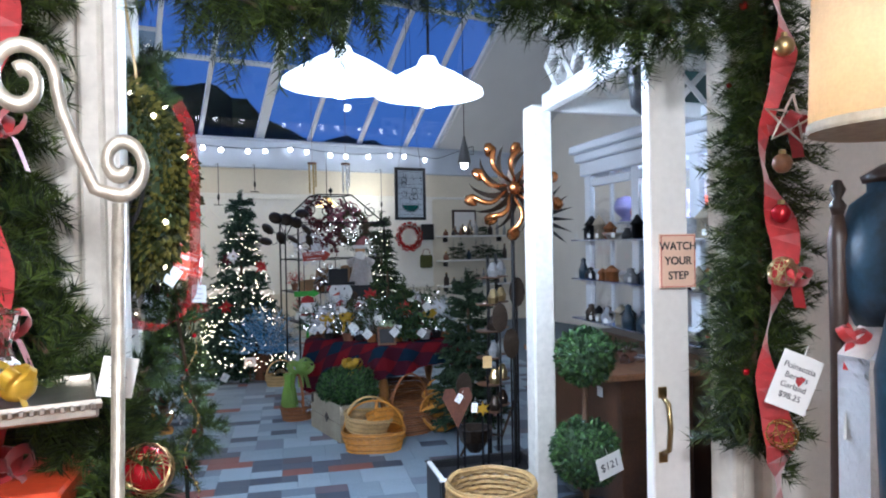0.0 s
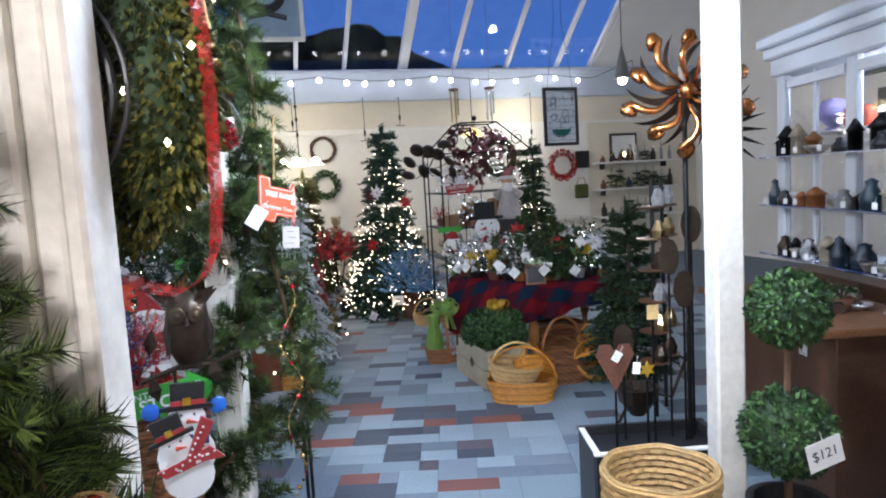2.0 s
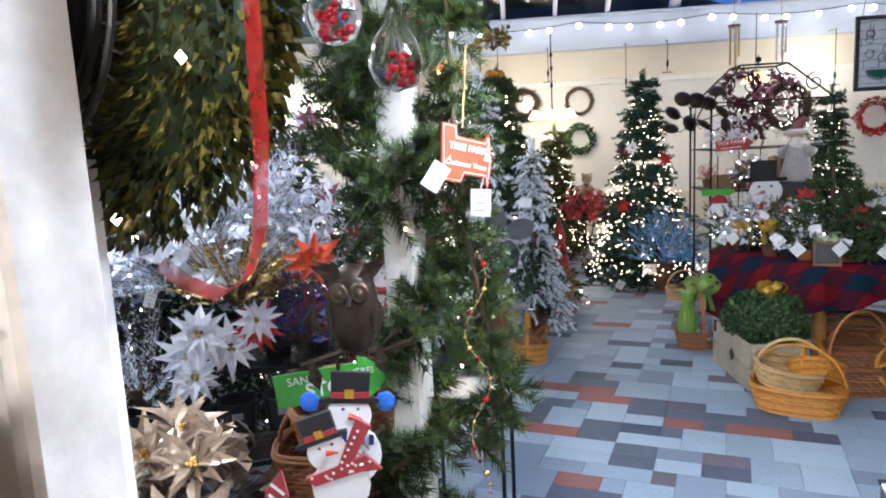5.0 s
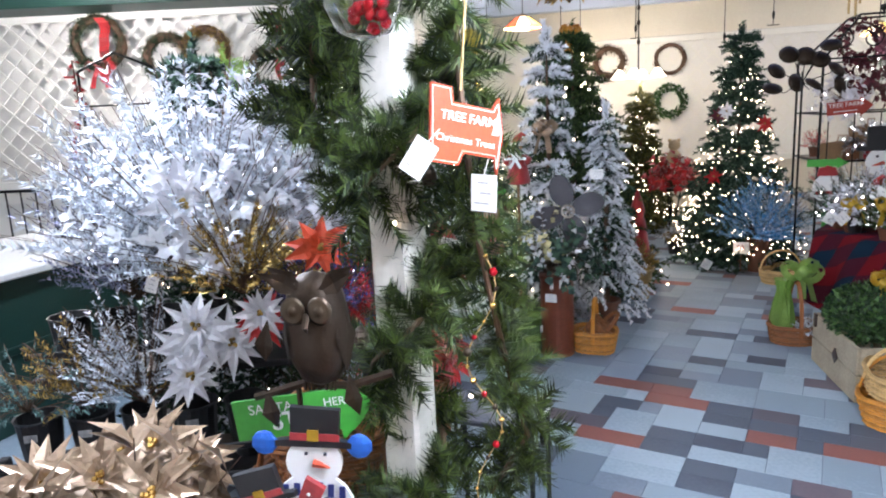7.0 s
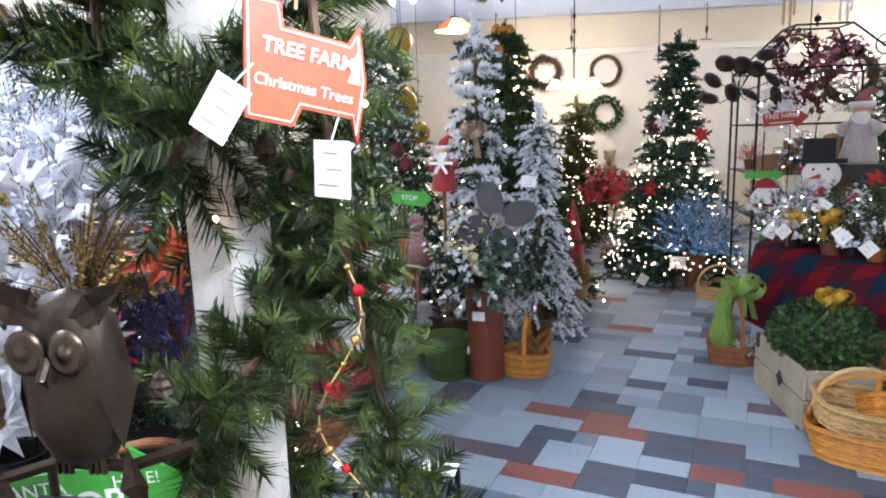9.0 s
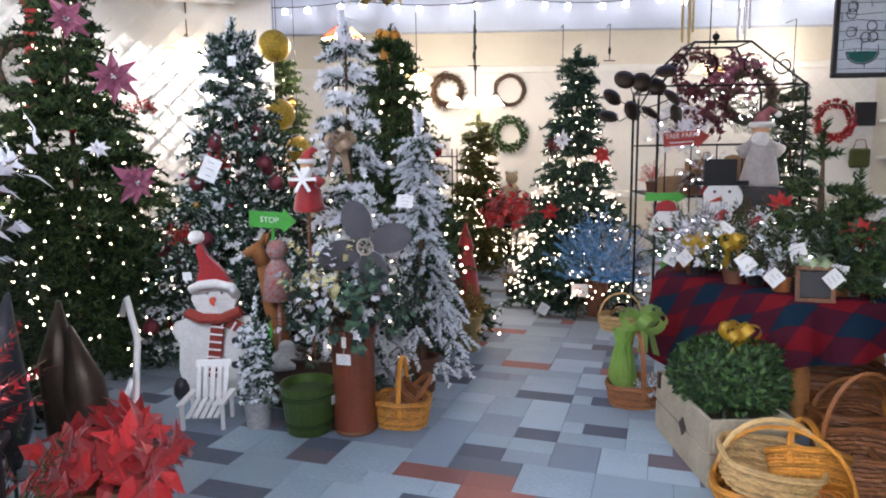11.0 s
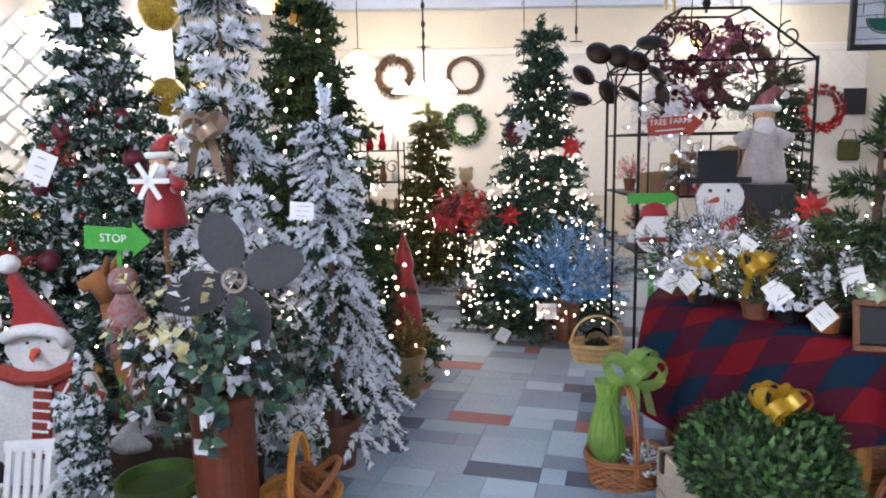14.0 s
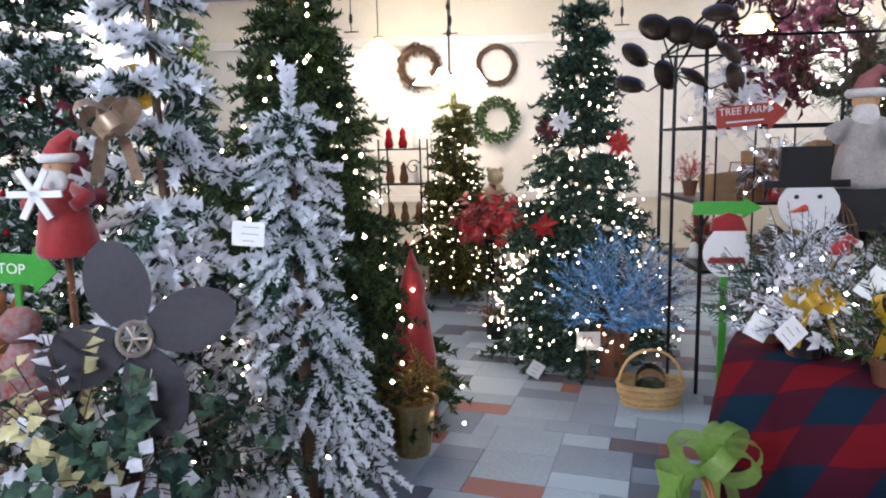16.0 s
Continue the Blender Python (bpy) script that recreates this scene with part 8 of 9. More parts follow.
for k in range(11):
    y = -1.36 + 0.27 * k
    c = ("pumpkin", "globe", "box")[k % 3]
    o = thing("hutch_" + c, (2.72 + 0.42, 3.45 + y, 1.947), {"pumpkin": "small orange pumpkin behind the glass", "globe": "lavender glass globe behind the hutch sash", "box": "upright black card box behind the glass"}[c], c)
    b = Builder()
    if c == "pumpkin":
        for j in range(8):
            a = j * 0.785
            b.ball((0.045 * math.cos(a), 0.045 * math.sin(a), 0.075), 0.06, 8, sq=(1, 1, 1.2))
    elif c == "globe":
        b.lathe([(0.05, 0), (0.05, 0.02), (0.03, 0.03), (0.09, 0.09), (0.10, 0.14), (0.07, 0.20), (0, 0.225)], 16)
    else:
        b.box((0, 0, 0.11), (0.06, 0.13, 0.22), bev=0.004)
    part("body", b, {"pumpkin": ORANGE, "globe": mat("lavender_glass", (0.42, 0.38, 0.72), 0.15, vary=0.2), "box": BLACKPOT}[c], o, smooth=c != "box")
R = rng(55)
for z in (1.156, 1.486, 1.806):
    for k in range(24):
        y = -1.40 + 0.121 * k + R.uniform(-0.02, 0.02)
        c = R.choice(["jar", "figurine", "birdhouse", "bowl", "lantern"])
        o = thing("hutch_" + c, (2.72 + R.uniform(0.03, 0.12), 3.45 + y, z), "small " + {"jar": "glass jar", "figurine": "dark metal figurine", "birdhouse": "thatched birdhouse", "bowl": "silver bowl", "lantern": "black tin lantern"}[c] + " on the hutch shelf", c)
        r, h = R.uniform(0.03, 0.065), R.uniform(0.07, 0.2)
        b = Builder()
        if c == "bowl":
            b.lathe([(r * 0.5, 0), (r, 0.03), (r * 1.3, 0.05), (r * 1.2, 0.05), (0, 0.02)], 12)
        elif c in ("birdhouse", "lantern"):
            b.lathe([(r, 0), (r, h * 0.6), (r * 1.35, h * 0.6), (r * 0.2, h), (0, h)], 8)
        else:
            b.lathe([(r, 0), (r * 1.1, h * 0.4), (r * 0.5, h * 0.75), (r * 0.6, h * 0.9), (0, h)], 12)
        part("body", b, {"jar": R.choice([GLASS, BLUEGLASS]), "figurine": R.choice([BRONZE, BLACKPOT, STONE]), "birdhouse": R.choice([WICKERDARK, CRATEWOOD]), "bowl": SILVER, "lantern": IRON}[c], o, smooth=True)
        if R.random() < 0.25:
            tag((2.72 - 0.02, 3.45 + y, z + 0.03), -70, "tiny white price tag on the shelf edge", (0.03, 0.035), lines=2)
dt = thing("dish_table", (2.40, 3.85, 0), "brown wooden table spread with silver dishes", "table")
b = Builder()
b.box((0, 0, 1.0), (0.62, 1.3, 0.04), bev=0.006)
part("tabletop", b, WOOD, dt)
b = Builder()
b.box((0.05, 0, 0.55), (0.48, 1.2, 0.86), bev=0.006)
part("cabinet", b, COUNTERWOOD, dt)
for x in (-0.24, 0.24):
    for y in (-0.58, 0.58):
        b = Builder()
        b.box((x, y, 0.06), (0.06, 0.06, 0.12), bev=0.005)
        part("foot", b, WOOD, dt)
for k in range(22):
    x, y = 2.40 + R.uniform(-0.26, 0.22), 3.85 + R.uniform(-0.58, 0.58)
    o = thing("silver_dish", (x, y, 1.02), "shiny silver dish or ornament on the table", "dish")
    r = R.uniform(0.03, 0.07)
    b = Builder()
    b.lathe([(r * 0.4, 0), (r * 0.9, 0.02), (r * 1.2, 0.04), (r * 1.1, 0.04), (0, 0.015)] if k % 2 else [(r * 0.7, 0), (r * 0.9, r * 0.6), (r * 0.4, r * 1.4), (0, r * 1.5)], 14)
    part("body", b, R.choice([SILVER, BALLSILVER, CARD, GLASS]), o, smooth=True)
for y in (3.6, 3.85):
    bush("small_copper_pot", (2.45, y, 1.06), "brown pot of trailing greens among the dishes", BOX, int(y * 100), 0.1, 0.1, 20, leaf=(3, 0.03, 0.02), pot=TERRA, poth=0.04, potr=0.06)
tag((2.200, 3.5, 0.86), -90, "white price card on the table front", (0.07, 0.06))
cp = thing("copper_pot", (2.05, 3.0, 0.17), "bright copper pot on the floor", "pot")
b = Builder()
b.lathe([(0.08, 0), (0.11, 0.12), (0.12, 0.13), (0.10, 0.13), (0, 0.1)], 18)
part("body", b, COPPER, cp, smooth=True)
cp.matrix_basis = pose(2.05, 3.0, 0.0)

tp = thing("double_ball_topiary", (1.80, 2.90, 0), "double-ball boxwood topiary with a price card", "topiary")
b = Builder()
b.tube([(0, 0, 0.3), (0, 0, 1.2)], 0.016, 8)
part("stem", b, TWIG, tp)
R = rng(12)
for z, r in ((1.20, 0.145), (0.70, 0.175)):
    b = Builder()
    b.ball((0, 0, z), r * 0.86, 14)
    for k in range(1700):
        a, e = R.random() * 6.283, math.asin(R.uniform(-1, 1))
        d = Vector((math.cos(a) * math.cos(e), math.sin(a) * math.cos(e), math.sin(e)))
        b.petal(Vector((0, 0, z)) + d * r * R.uniform(0.84, 1.0), d + Vector((R.uniform(-1, 1), R.uniform(-1, 1), R.uniform(-1, 1))), d, 0.03, 0.017, m=1)
    part("ball", b, [NEEDLEDARK, BOX], tp)
b = Builder()
b.lathe([(0.11, 0), (0.15, 0.38), (0.16, 0.39), (0.16, 0.42), (0.13, 0.42), (0.12, 0.36), (0, 0.35)], 20)
part("pot", b, BLACKPOT, tp)
tag((1.83, 2.70, 0.69), 10, "white card priced one hundred twenty-one dollars", (0.15, 0.11), -14, text=((0.0, "$121", 0.055),))
basket((1.22, 2.72, 0.0), 0.36, 0.36, 0.66, "tall pale wicker hamper without a lid", WICKERPALE, 0, 0, 17, square=2, rows=26, flare=1.15)
trb = thing("stake_planter", (1.42, 3.42, 0), "white-edged box of black sand holding garden stakes", "planter")
for c, s in (((0, -0.17, 0.25), (0.62, 0.025, 0.5)), ((0, 0.17, 0.25), (0.62, 0.025, 0.5)), ((-0.30, 0, 0.25), (0.025, 0.31, 0.5)), ((0.30, 0, 0.25), (0.025, 0.31, 0.5))):
    b = Builder()
    b.box(c, s, bev=0.004)
    part("side", b, BLACKPOT, trb)
for c, s in (((0, -0.17, 0.505), (0.64, 0.03, 0.012)), ((-0.30, 0, 0.505), (0.03, 0.31, 0.012)), ((0.30, 0, 0.505), (0.03, 0.31, 0.012)), ((0, 0.17, 0.505), (0.64, 0.03, 0.012))):
    b = Builder()
    b.box(c, s, bev=0.003)
    part("edge", b, PAINT if c[1] < 0.1 and c[0] < 0.1 else BLACKPOT, trb)
b = Builder()
b.box((0, 0, 0.45), (0.58, 0.31, 0.03))
part("sand", b, BLACKPOT, trb)
R = rng(31)
for k, (x, y, z, c) in enumerate(((1.25, 3.40, 0.90, "heart"), (1.40, 3.40, 0.84, "star"), (1.45, 3.45, 1.10, "card"), (1.32, 3.5, 0.95, "leaf"), (1.60, 3.45, 1.2, "leaf"), (1.66, 3.5, 1.5, "leaf"), (1.55, 3.5, 1.35, "leaf"))):
    o = thing("garden_stake", (x, y, 0.46), "rusty iron garden stake with a cut-out top", "garden stake", "garden stakes")
    b = Builder()
    b.tube([(0, 0, 0), (0, 0, z - 0.46)], 0.006, 5)
    part("rod", b, IRON, o)
    b = Builder()
    if c == "heart":
        plate(b, [(0, -0.16), (0.09, 0.02), (0.07, 0.07), (0.02, 0.07), (0, 0.03), (-0.02, 0.07), (-0.07, 0.07), (-0.09, 0.02)], 0.006)
    elif c == "star":
        plate(b, [((0.045 if j % 2 else 0.02) * math.cos(j * 0.524), (0.045 if j % 2 else 0.02) * math.sin(j * 0.524)) for j in range(12)], 0.006)
    elif c == "card":
        b.box((0, 0, 0), (0.055, 0.003, 0.07))
    else:
        plate(b, disc(0, 0, 0.05, 0.09, 12), 0.006)
    part("top", b, {"heart": mat("rust", (0.12, 0.04, 0.02), 0.8, vary=0.5), "star": GOLDRIBBON, "card": mat("kraft_card", (0.5, 0.34, 0.14), 0.7), "leaf": BRONZE}[c], o, m=Matrix.Translation((0, -0.005, z - 0.46)))
tag((1.25, 3.36, 0.92), 10, "white swing tag on a garden stake", (0.04, 0.05), 35)
tag((1.34, 3.36, 0.86), -5, "white swing tag on a garden stake", (0.035, 0.055), 5)
ft = thing("iron_flower_trolley", (1.52, 3.95, 0), "rusty iron wheeled garden ornament", "garden ornament")
for x in (-0.14, 0.16):
    b = Builder()
    b.tube([(x + 0.17 * math.cos(a), 0, 0.2 + 0.17 * math.sin(a)) for a in [6.2832 * k / 24 for k in range(25)]], 0.008, 5)
    for k in range(6):
        b.tube([(x, 0, 0.2), (x + 0.17 * math.cos(k * 1.047), 0, 0.2 + 0.17 * math.sin(k * 1.047))], 0.004, 4)
    part("wheel", b, IRON, ft)
b = Builder()
b.tube([(-0.2, 0.02, 0.2), (0.0, 0.02, 0.55), (0.2, 0.02, 0.5), (0.3, 0.02, 0.75)], 0.010, 6)
b.lathe([(0.04, 0.42), (0.1, 0.5), (0.12, 0.58), (0.1, 0.58), (0, 0.5)], 12)
part("frame", b, BRONZE, ft)

# copper flower spinner
cf = thing("copper_spinner", (1.62, 3.42, 0), "large copper flower wind spinner with curled petals", "garden ornament", turn=-8)
b = Builder()
b.tube([(0, 0.04, 0.46), (0, 0.04, 2.1)], 0.012, 8)
part("pole", b, IRON, cf)
for k in range(10):
    a = 6.2832 * k / 10 + 0.25
    b = Builder()
    pts, rs = [], []
    for j in range(13):
        q = j / 12
        rr = 0.04 + (0.27 if k % 2 else 0.23) * q
        aa = a + 0.30 * math.sin(q * 4.2) + (0.0 if q < 0.8 else (q - 0.8) * 1.6)
        if q > 0.75:
            rr -= (q - 0.75) * 0.15
        pts.append((rr * math.cos(aa), -0.02 - 0.05 * math.sin(math.pi * q), 2.113 + rr * math.sin(aa)))
        rs.append(0.008 + 0.014 * q + (0.020 if q > 0.85 else 0))
    b.tube(pts, rs, 8)
    part("petal", b, COPPER, cf, smooth=True)
for k in range(10):
    a = 6.2832 * k / 10
    b = Builder()
    pts = [((0.03 + 0.22 * q) * math.cos(a - 0.7 * q), 0.03, 2.113 + (0.03 + 0.22 * q) * math.sin(a - 0.7 * q)) for q in [j / 8 for j in range(9)]]
    b.ribbon(pts, 0.045, (-math.sin(a), 0.3, math.cos(a)))
    part("back_petal", b, BRONZE, cf)
b = Builder()
b.lathe([(0.035, 0), (0.04, 0.01), (0.03, 0.025), (0.012, 0.03), (0, 0.032)], 16)
part("hub", b, COPPER, cf, smooth=True, m=pose(0, -0.035, 2.113, 90, 0, 0))
bird = thing("iron_bird_stake", (1.86, 3.75, 0), "black iron bird with spread feathers on a stake", "garden ornament")
b = Builder()
b.tube([(0, 0, 0), (0, 0, 1.95)], 0.009, 6)
part("rod", b, IRON, bird)
b = Builder()
for k in range(9):
    a = -0.6 + 0.28 * k
    b.petal((0, 0, 1.95), (math.cos(a), -0.1, math.sin(a)), (0, -1, 0), 0.3, 0.03)
b.ball((0, 0, 1.95), 0.04, 8, sq=(1.6, 0.7, 0.8))
part("bird", b, IRON, bird)
for k, x in enumerate((1.98, 2.12)):
    o = thing("shelf_rack", (x, 5.0 + 0.2 * k, 0), "dark iron rack of small hanging goods", "rack")
    b = Builder()
    b.tube([(0, 0, 0), (0, 0, 1.7)], 0.014, 6)
    part("pole", b, IRON, o)
    for j in range(6):
        b = Builder()
        b.lathe([(0.10, 0), (0.11, 0.01), (0, 0.015)], 12, at=(0, 0, 0.4 + 0.22 * j))
        part("shelf", b, WOOD, o)
        b = Builder()
        b.lathe([(0.04, 0), (0.05, 0.05), (0.02, 0.12), (0, 0.12)], 8, at=(0.03, -0.04, 0.415 + 0.22 * j))
        part("trinket", b, [BRONZE, BRASS, STONE][j % 3], o)

# ---- entry room ----
garland("fir_garland", [(-0.30, 1.27, 2.45), (-0.32, 1.24, 2.1), (-0.31, 1.26, 1.8), (-0.28, 1.24, 1.5), (-0.25, 1.25, 1.2), (-0.24, 1.26, 0.85)], "green fir garland with red ribbon down the door casing", 801, 0.13, GARLAND, 95, 80, 0.055, berries=0.03, thick=0.0019)
garland("fir_garland", [(0.02, 1.30, 2.44), (0.22, 1.28, 2.34), (0.36, 1.27, 2.36), (0.55, 1.27, 2.50), (0.85, 1.27, 2.48), (1.0, 1.27, 2.38), (1.2, 1.27, 2.36), (1.42, 1.27, 2.46)], "green fir garland swagged across the door head", 802, 0.15, GARLAND, 90, 80, 0.055, thick=0.0019)
garland("fir_garland", [(1.52, 1.22, 2.5), (1.50, 1.22, 2.1), (1.48, 1.22, 1.7), (1.46, 1.22, 1.45), (1.45, 1.22, 1.25)], "green fir garland with red velvet ribbon beside the door", 803, 0.135, GARLAND, 95, 100, 0.055, berries=0.02, thick=0.0019)
for k, (x, y, zt, zb) in enumerate(((1.42, 1.08, 2.45, 1.10), (-0.27, 1.10, 2.4, 0.9))):
    o = thing("velvet_ribbon", (x, y, zt), "wide red velvet ribbon twisting down the garland", "ribbon")
    b = Builder()
    n = 40
    pts = []
    st0 = len(b.v)
    for j in range(n + 1):
        q = j / n
        tw = math.sin(q * 22) * 0.9
        w = 0.029 + 0.010 * math.sin(q * 17) + (0.02 if q > 0.85 else 0)
        c = Vector((0.02 * math.sin(q * 15) - 0.02 * q, 0.018 * math.cos(q * 19), -(zt - zb) * q))
        a = Vector((math.cos(tw), math.sin(tw) * 0.7, 0.15)) * w
        b.v += [tuple(c - a), tuple(c + a)]
        if j:
            s0 = st0 + 2 * (j - 1)
            b.face((s0, s0 + 1, s0 + 3, s0 + 2))
    part("strip", b, RIBBON, o)
    for z in (-0.38, -0.75, -1.0):
        bow_parts(o, (0.02, -0.02, z), 0.06, RIBBON, 7 + k, 3, 1, 0.5)
for k, (x, y, z, mt) in enumerate(((1.41, 1.05, 1.98, WOOD), (1.41, 1.05, 1.72, BRASS), (1.40, 1.05, 1.33, BALLGOLD), (0.20, 1.26, 2.40, BALLRED), (1.42, 1.05, 2.26, BRASS), (1.405, 1.05, 1.86, BALLRED))):
    o = thing("bauble", (x, y, z), "wire and bead bauble in the garland", "ornament")
    if k in (1, 2):
        b = Builder()
        R = rng(k)
        for j in range(14):
            ax = Vector((R.uniform(-1, 1), R.uniform(-1, 1), R.uniform(-1, 1))).normalized()
            s = ax.orthogonal().normalized()
            b.tube([(s * math.cos(a) + ax.cross(s) * math.sin(a)) * 0.036 for a in [6.283 * i / 14 for i in range(15)]], 0.0012, 4)
        part("wire_ball", b, mt, o)
    else:
        b = Builder()
        b.ball((0, 0, 0), 0.024, 12)
        part("ball", b, mt, o, smooth=True)
        b = Builder()
        b.lathe([(0.008, 0.022), (0.008, 0.032), (0, 0.034)], 8)
        part("cap", b, BRASS, o)
sr = thing("wire_star", (0, 0, 0), "pale wire five-pointed star on the garland", "ornament")
sr.matrix_basis = pose(1.415, 1.03, 2.08, 0, 8, -15)
b = Builder()
pts = [((0.062 if j % 2 == 0 else 0.026) * math.sin(j * 0.6283), 0, (0.062 if j % 2 == 0 else 0.026) * math.cos(j * 0.6283)) for j in range(11)]
b.tube(pts, 0.0035, 5)
for j in range(0, 10, 2):
    b.tube([pts[j], pts[(j + 4) % 10]], 0.002, 4)
part("frame", b, SILVER, sr)
tag((1.41, 1.02, 1.46), -15, "large white handwritten price card on the garland", (0.10, 0.135), 22, text=((0.035, "Poinsettia", 0.020), (0.012, "Berries", 0.020), (-0.012, "Garland", 0.020), (-0.036, "$98.25", 0.020)))
bk_ = thing("iron_bracket", (1.74, 2.2, 2.42), "thick black iron hook with a small price tag", "hook")
b = Builder()
b.tube([(-0.02, 0, 0.35), (-0.03, 0, 0.1), (-0.01, 0, -0.05), (0.06, 0, -0.10), (0.13, 0, -0.05), (0.14, 0, 0.15)], 0.045, 10)
part("hook", b, BLACKPOT, bk_, smooth=True)
tag((1.74, 2.13, 2.34), 0, "small tag on the black hook", (0.045, 0.045), 15)
b = Builder()
b.tube([(0.06, 0, 0.3), (0.06, 0, 0.55)], 0.005, 5)
part("chain", b, SILVER, bk_)

# big wreath and its ribbon by the casing
wreath("door_wreath", pose(-0.29, 1.70, 1.97, 0, 0, 168), 0.20, 0.135, "large olive-green leaf wreath with warm lights", YEW, 810, count=12000, needle=0.023, lights=0.005, inner=BLACKPOT, core=0.075)
wfr = thing("wreath_frame", (0, 0, 0), "black wire frame on the back of the wreath", "wreath frame")
wfr.matrix_basis = pose(-0.28, 1.565, 1.97, 0, 0, -12)
for rr, thick in ((0.10, 0.012), (0.135, 0.016), (0.17, 0.008), (0.20, 0.005)):
    b = Builder()
    b.tube([(rr * math.cos(a), 0, rr * math.sin(a)) for a in [6.2832 * k / 36 for k in range(37)]], thick, 8)
    part("hoop", b, BLACKPOT, wfr)
for k in range(44):
    b = Builder()
    a = 6.2832 * k / 44
    b.tube([(0.13 * math.cos(a), 0.01, 0.13 * math.sin(a)), (0.22 * math.cos(a + 0.12), 0, 0.22 * math.sin(a + 0.12))], 0.0018, 4)
    part("tie_wire", b, BLACKPOT, wfr)
wr = thing("organza_ribbon", (0, 0, 0), "sheer red ribbon hanging in a loop from the wreath", "ribbon")
b = Builder()
pts = [(-0.03, 1.75, 2.22), (0.0, 1.74, 2.16), (0.01, 1.73, 2.08), (0.015, 1.72, 1.95), (0.012, 1.72, 1.80), (0.0, 1.72, 1.70), (-0.03, 1.73, 1.645), (-0.08, 1.74, 1.62), (-0.14, 1.75, 1.63), (-0.19, 1.76, 1.655)]
pts = [Vector(pts[0])] + [Vector(p).lerp(Vector(q), f) for p, q in zip(pts, pts[1:]) for f in (0.5, 1.0)]
b.ribbon(pts, 0.034, (0.75, -0.2, 0.5))
ORGANZA = mat("red_organza", (0.36, 0.012, 0.014), 0.45, vary=0.5, scale=18)
sheer(ORGANZA, 0.30)
part("strip", b, ORGANZA, wr)
wr.location = (0.015, -0.12, -0.03)

# pewter scroll stand with tray
PEWTER = mat("antique_pewter", (0.50, 0.45, 0.37), 0.48, 0.7, vary=0.4, scale=18, bump=0.3)
sc = thing("scroll_stand", (0, 0, 0), "antique pewter scrolled display stand", "display stand")
sc.matrix_basis = pose(-0.045, 0.70, 0.17, 0, 0, 15) @ Matrix.Diagonal((0.76, 0.88, 1.01, 1))
b = Builder()
b.tube([(0.02, 0, 0.0), (0.05, 0, 0.8), (0.08, 0, 1.68)], 0.012, 8)
part("leg", b, PEWTER, sc, smooth=True)
b = Builder()
b.tube([(0.03, 0.07, 0.0), (0.055, 0.07, 0.8), (0.08, 0.05, 1.66)], 0.010, 8)
part("leg", b, PEWTER, sc, smooth=True)
b = Builder()
low = scroll((0.085, 0, 1.735), 0.045, 1.25, -1.9, 1, 26)
top = scroll((-0.070, 0, 1.838), 0.055, 1.35, -0.15, 1, 30)
b.tube(low[::-1] + [(0.04, 0, 1.70), (0.01, 0, 1.76), (-0.008, 0, 1.80)] + top, 0.011, 8)
part("scroll", b, PEWTER, sc, smooth=True)
tr = thing("display_tray", (-0.26, 0.95, 1.545), "silver beaded tray of glass and gold ornaments", "tray", turn=15)
b = Builder()
b.box((0, 0, 0), (0.36, 0.26, 0.02), bev=0.004)
b.tube([(-0.18, -0.13, 0.012), (0.18, -0.13, 0.012), (0.18, 0.13, 0.012), (-0.18, 0.13, 0.012), (-0.18, -0.13, 0.012)], 0.009, 6)
part("tray", b, SILVER, tr)
b = Builder()
for k in range(26):
    b.ball((-0.17 + 0.0136 * k, -0.142, 0.012), 0.006, 6)
part("beading", b, SILVER, tr)
b = Builder()
b.tube([(0, 0, -0.01), (0, 0, -1.375)], 0.02, 8)
b.box((0, 0, -1.365), (0.22, 0.22, 0.02))
part("pedestal", b, IRON, tr)
for k, (x, y, h, mt) in enumerate(((-0.06, 0.04, 0.13, GLASS), (0.03, 0.05, 0.14, GLASS), (-0.11, -0.02, 0.12, GLASS))):
    o = thing("glass_stopper_bottle", (-0.26 + x, 0.95 + y, 1.557), "cut-glass ornament bottle on the tray", "ornament")
    b = Builder()
    b.lathe([(0.035, 0), (0.045, 0.03), (0.02, 0.06), (0.012, 0.08), (0.03, h), (0.0, h + 0.01)], 12)
    part("body", b, mt, o)
bow((-0.19, 0.90, 1.59), 0.05, "gold cord knot on the tray", GOLDRIBBON, 33, 5, 3)
o = thing("gold_ball_ornament", (-0.18, 0.91, 1.59), "matte gold ornament on the tray", "ornament")
b = Builder()
b.ball((0, 0, 0), 0.03, 12)
part("body", b, GOLDRIBBON, o, smooth=True)
o = thing("black_velvet_case", (-0.26, 0.90, 1.557), "flat black velvet case on the tray", "case")
b = Builder()
b.box((0, 0, 0.012), (0.10, 0.06, 0.024), bev=0.006)
part("body", b, BLACKPOT, o)
o = thing("red_gift_box", (-0.30, 1.12, 0.17), "tall orange-red gift box below the tray", "box")
b = Builder()
b.box((0, 0, 0.6), (0.30, 0.24, 1.2), bev=0.01)
part("body", b, ORANGE, o)
b = Builder()
b.box((0, 0, 1.19), (0.31, 0.25, 0.04), bev=0.006)
part("lid", b, ORANGE, o)
tag((-0.01, 0.80, 1.61), 20, "white paper tag tied to the stand", (0.05, 0.06), 12)
o = thing("net_bauble", (-0.03, 1.14, 1.36), "gold wire net over a red bauble", "ornament")
b = Builder()
b.ball((0, 0, 0), 0.05, 12)
part("ball", b, BALLRED, o, smooth=True)
b = Builder()
R = rng(6)
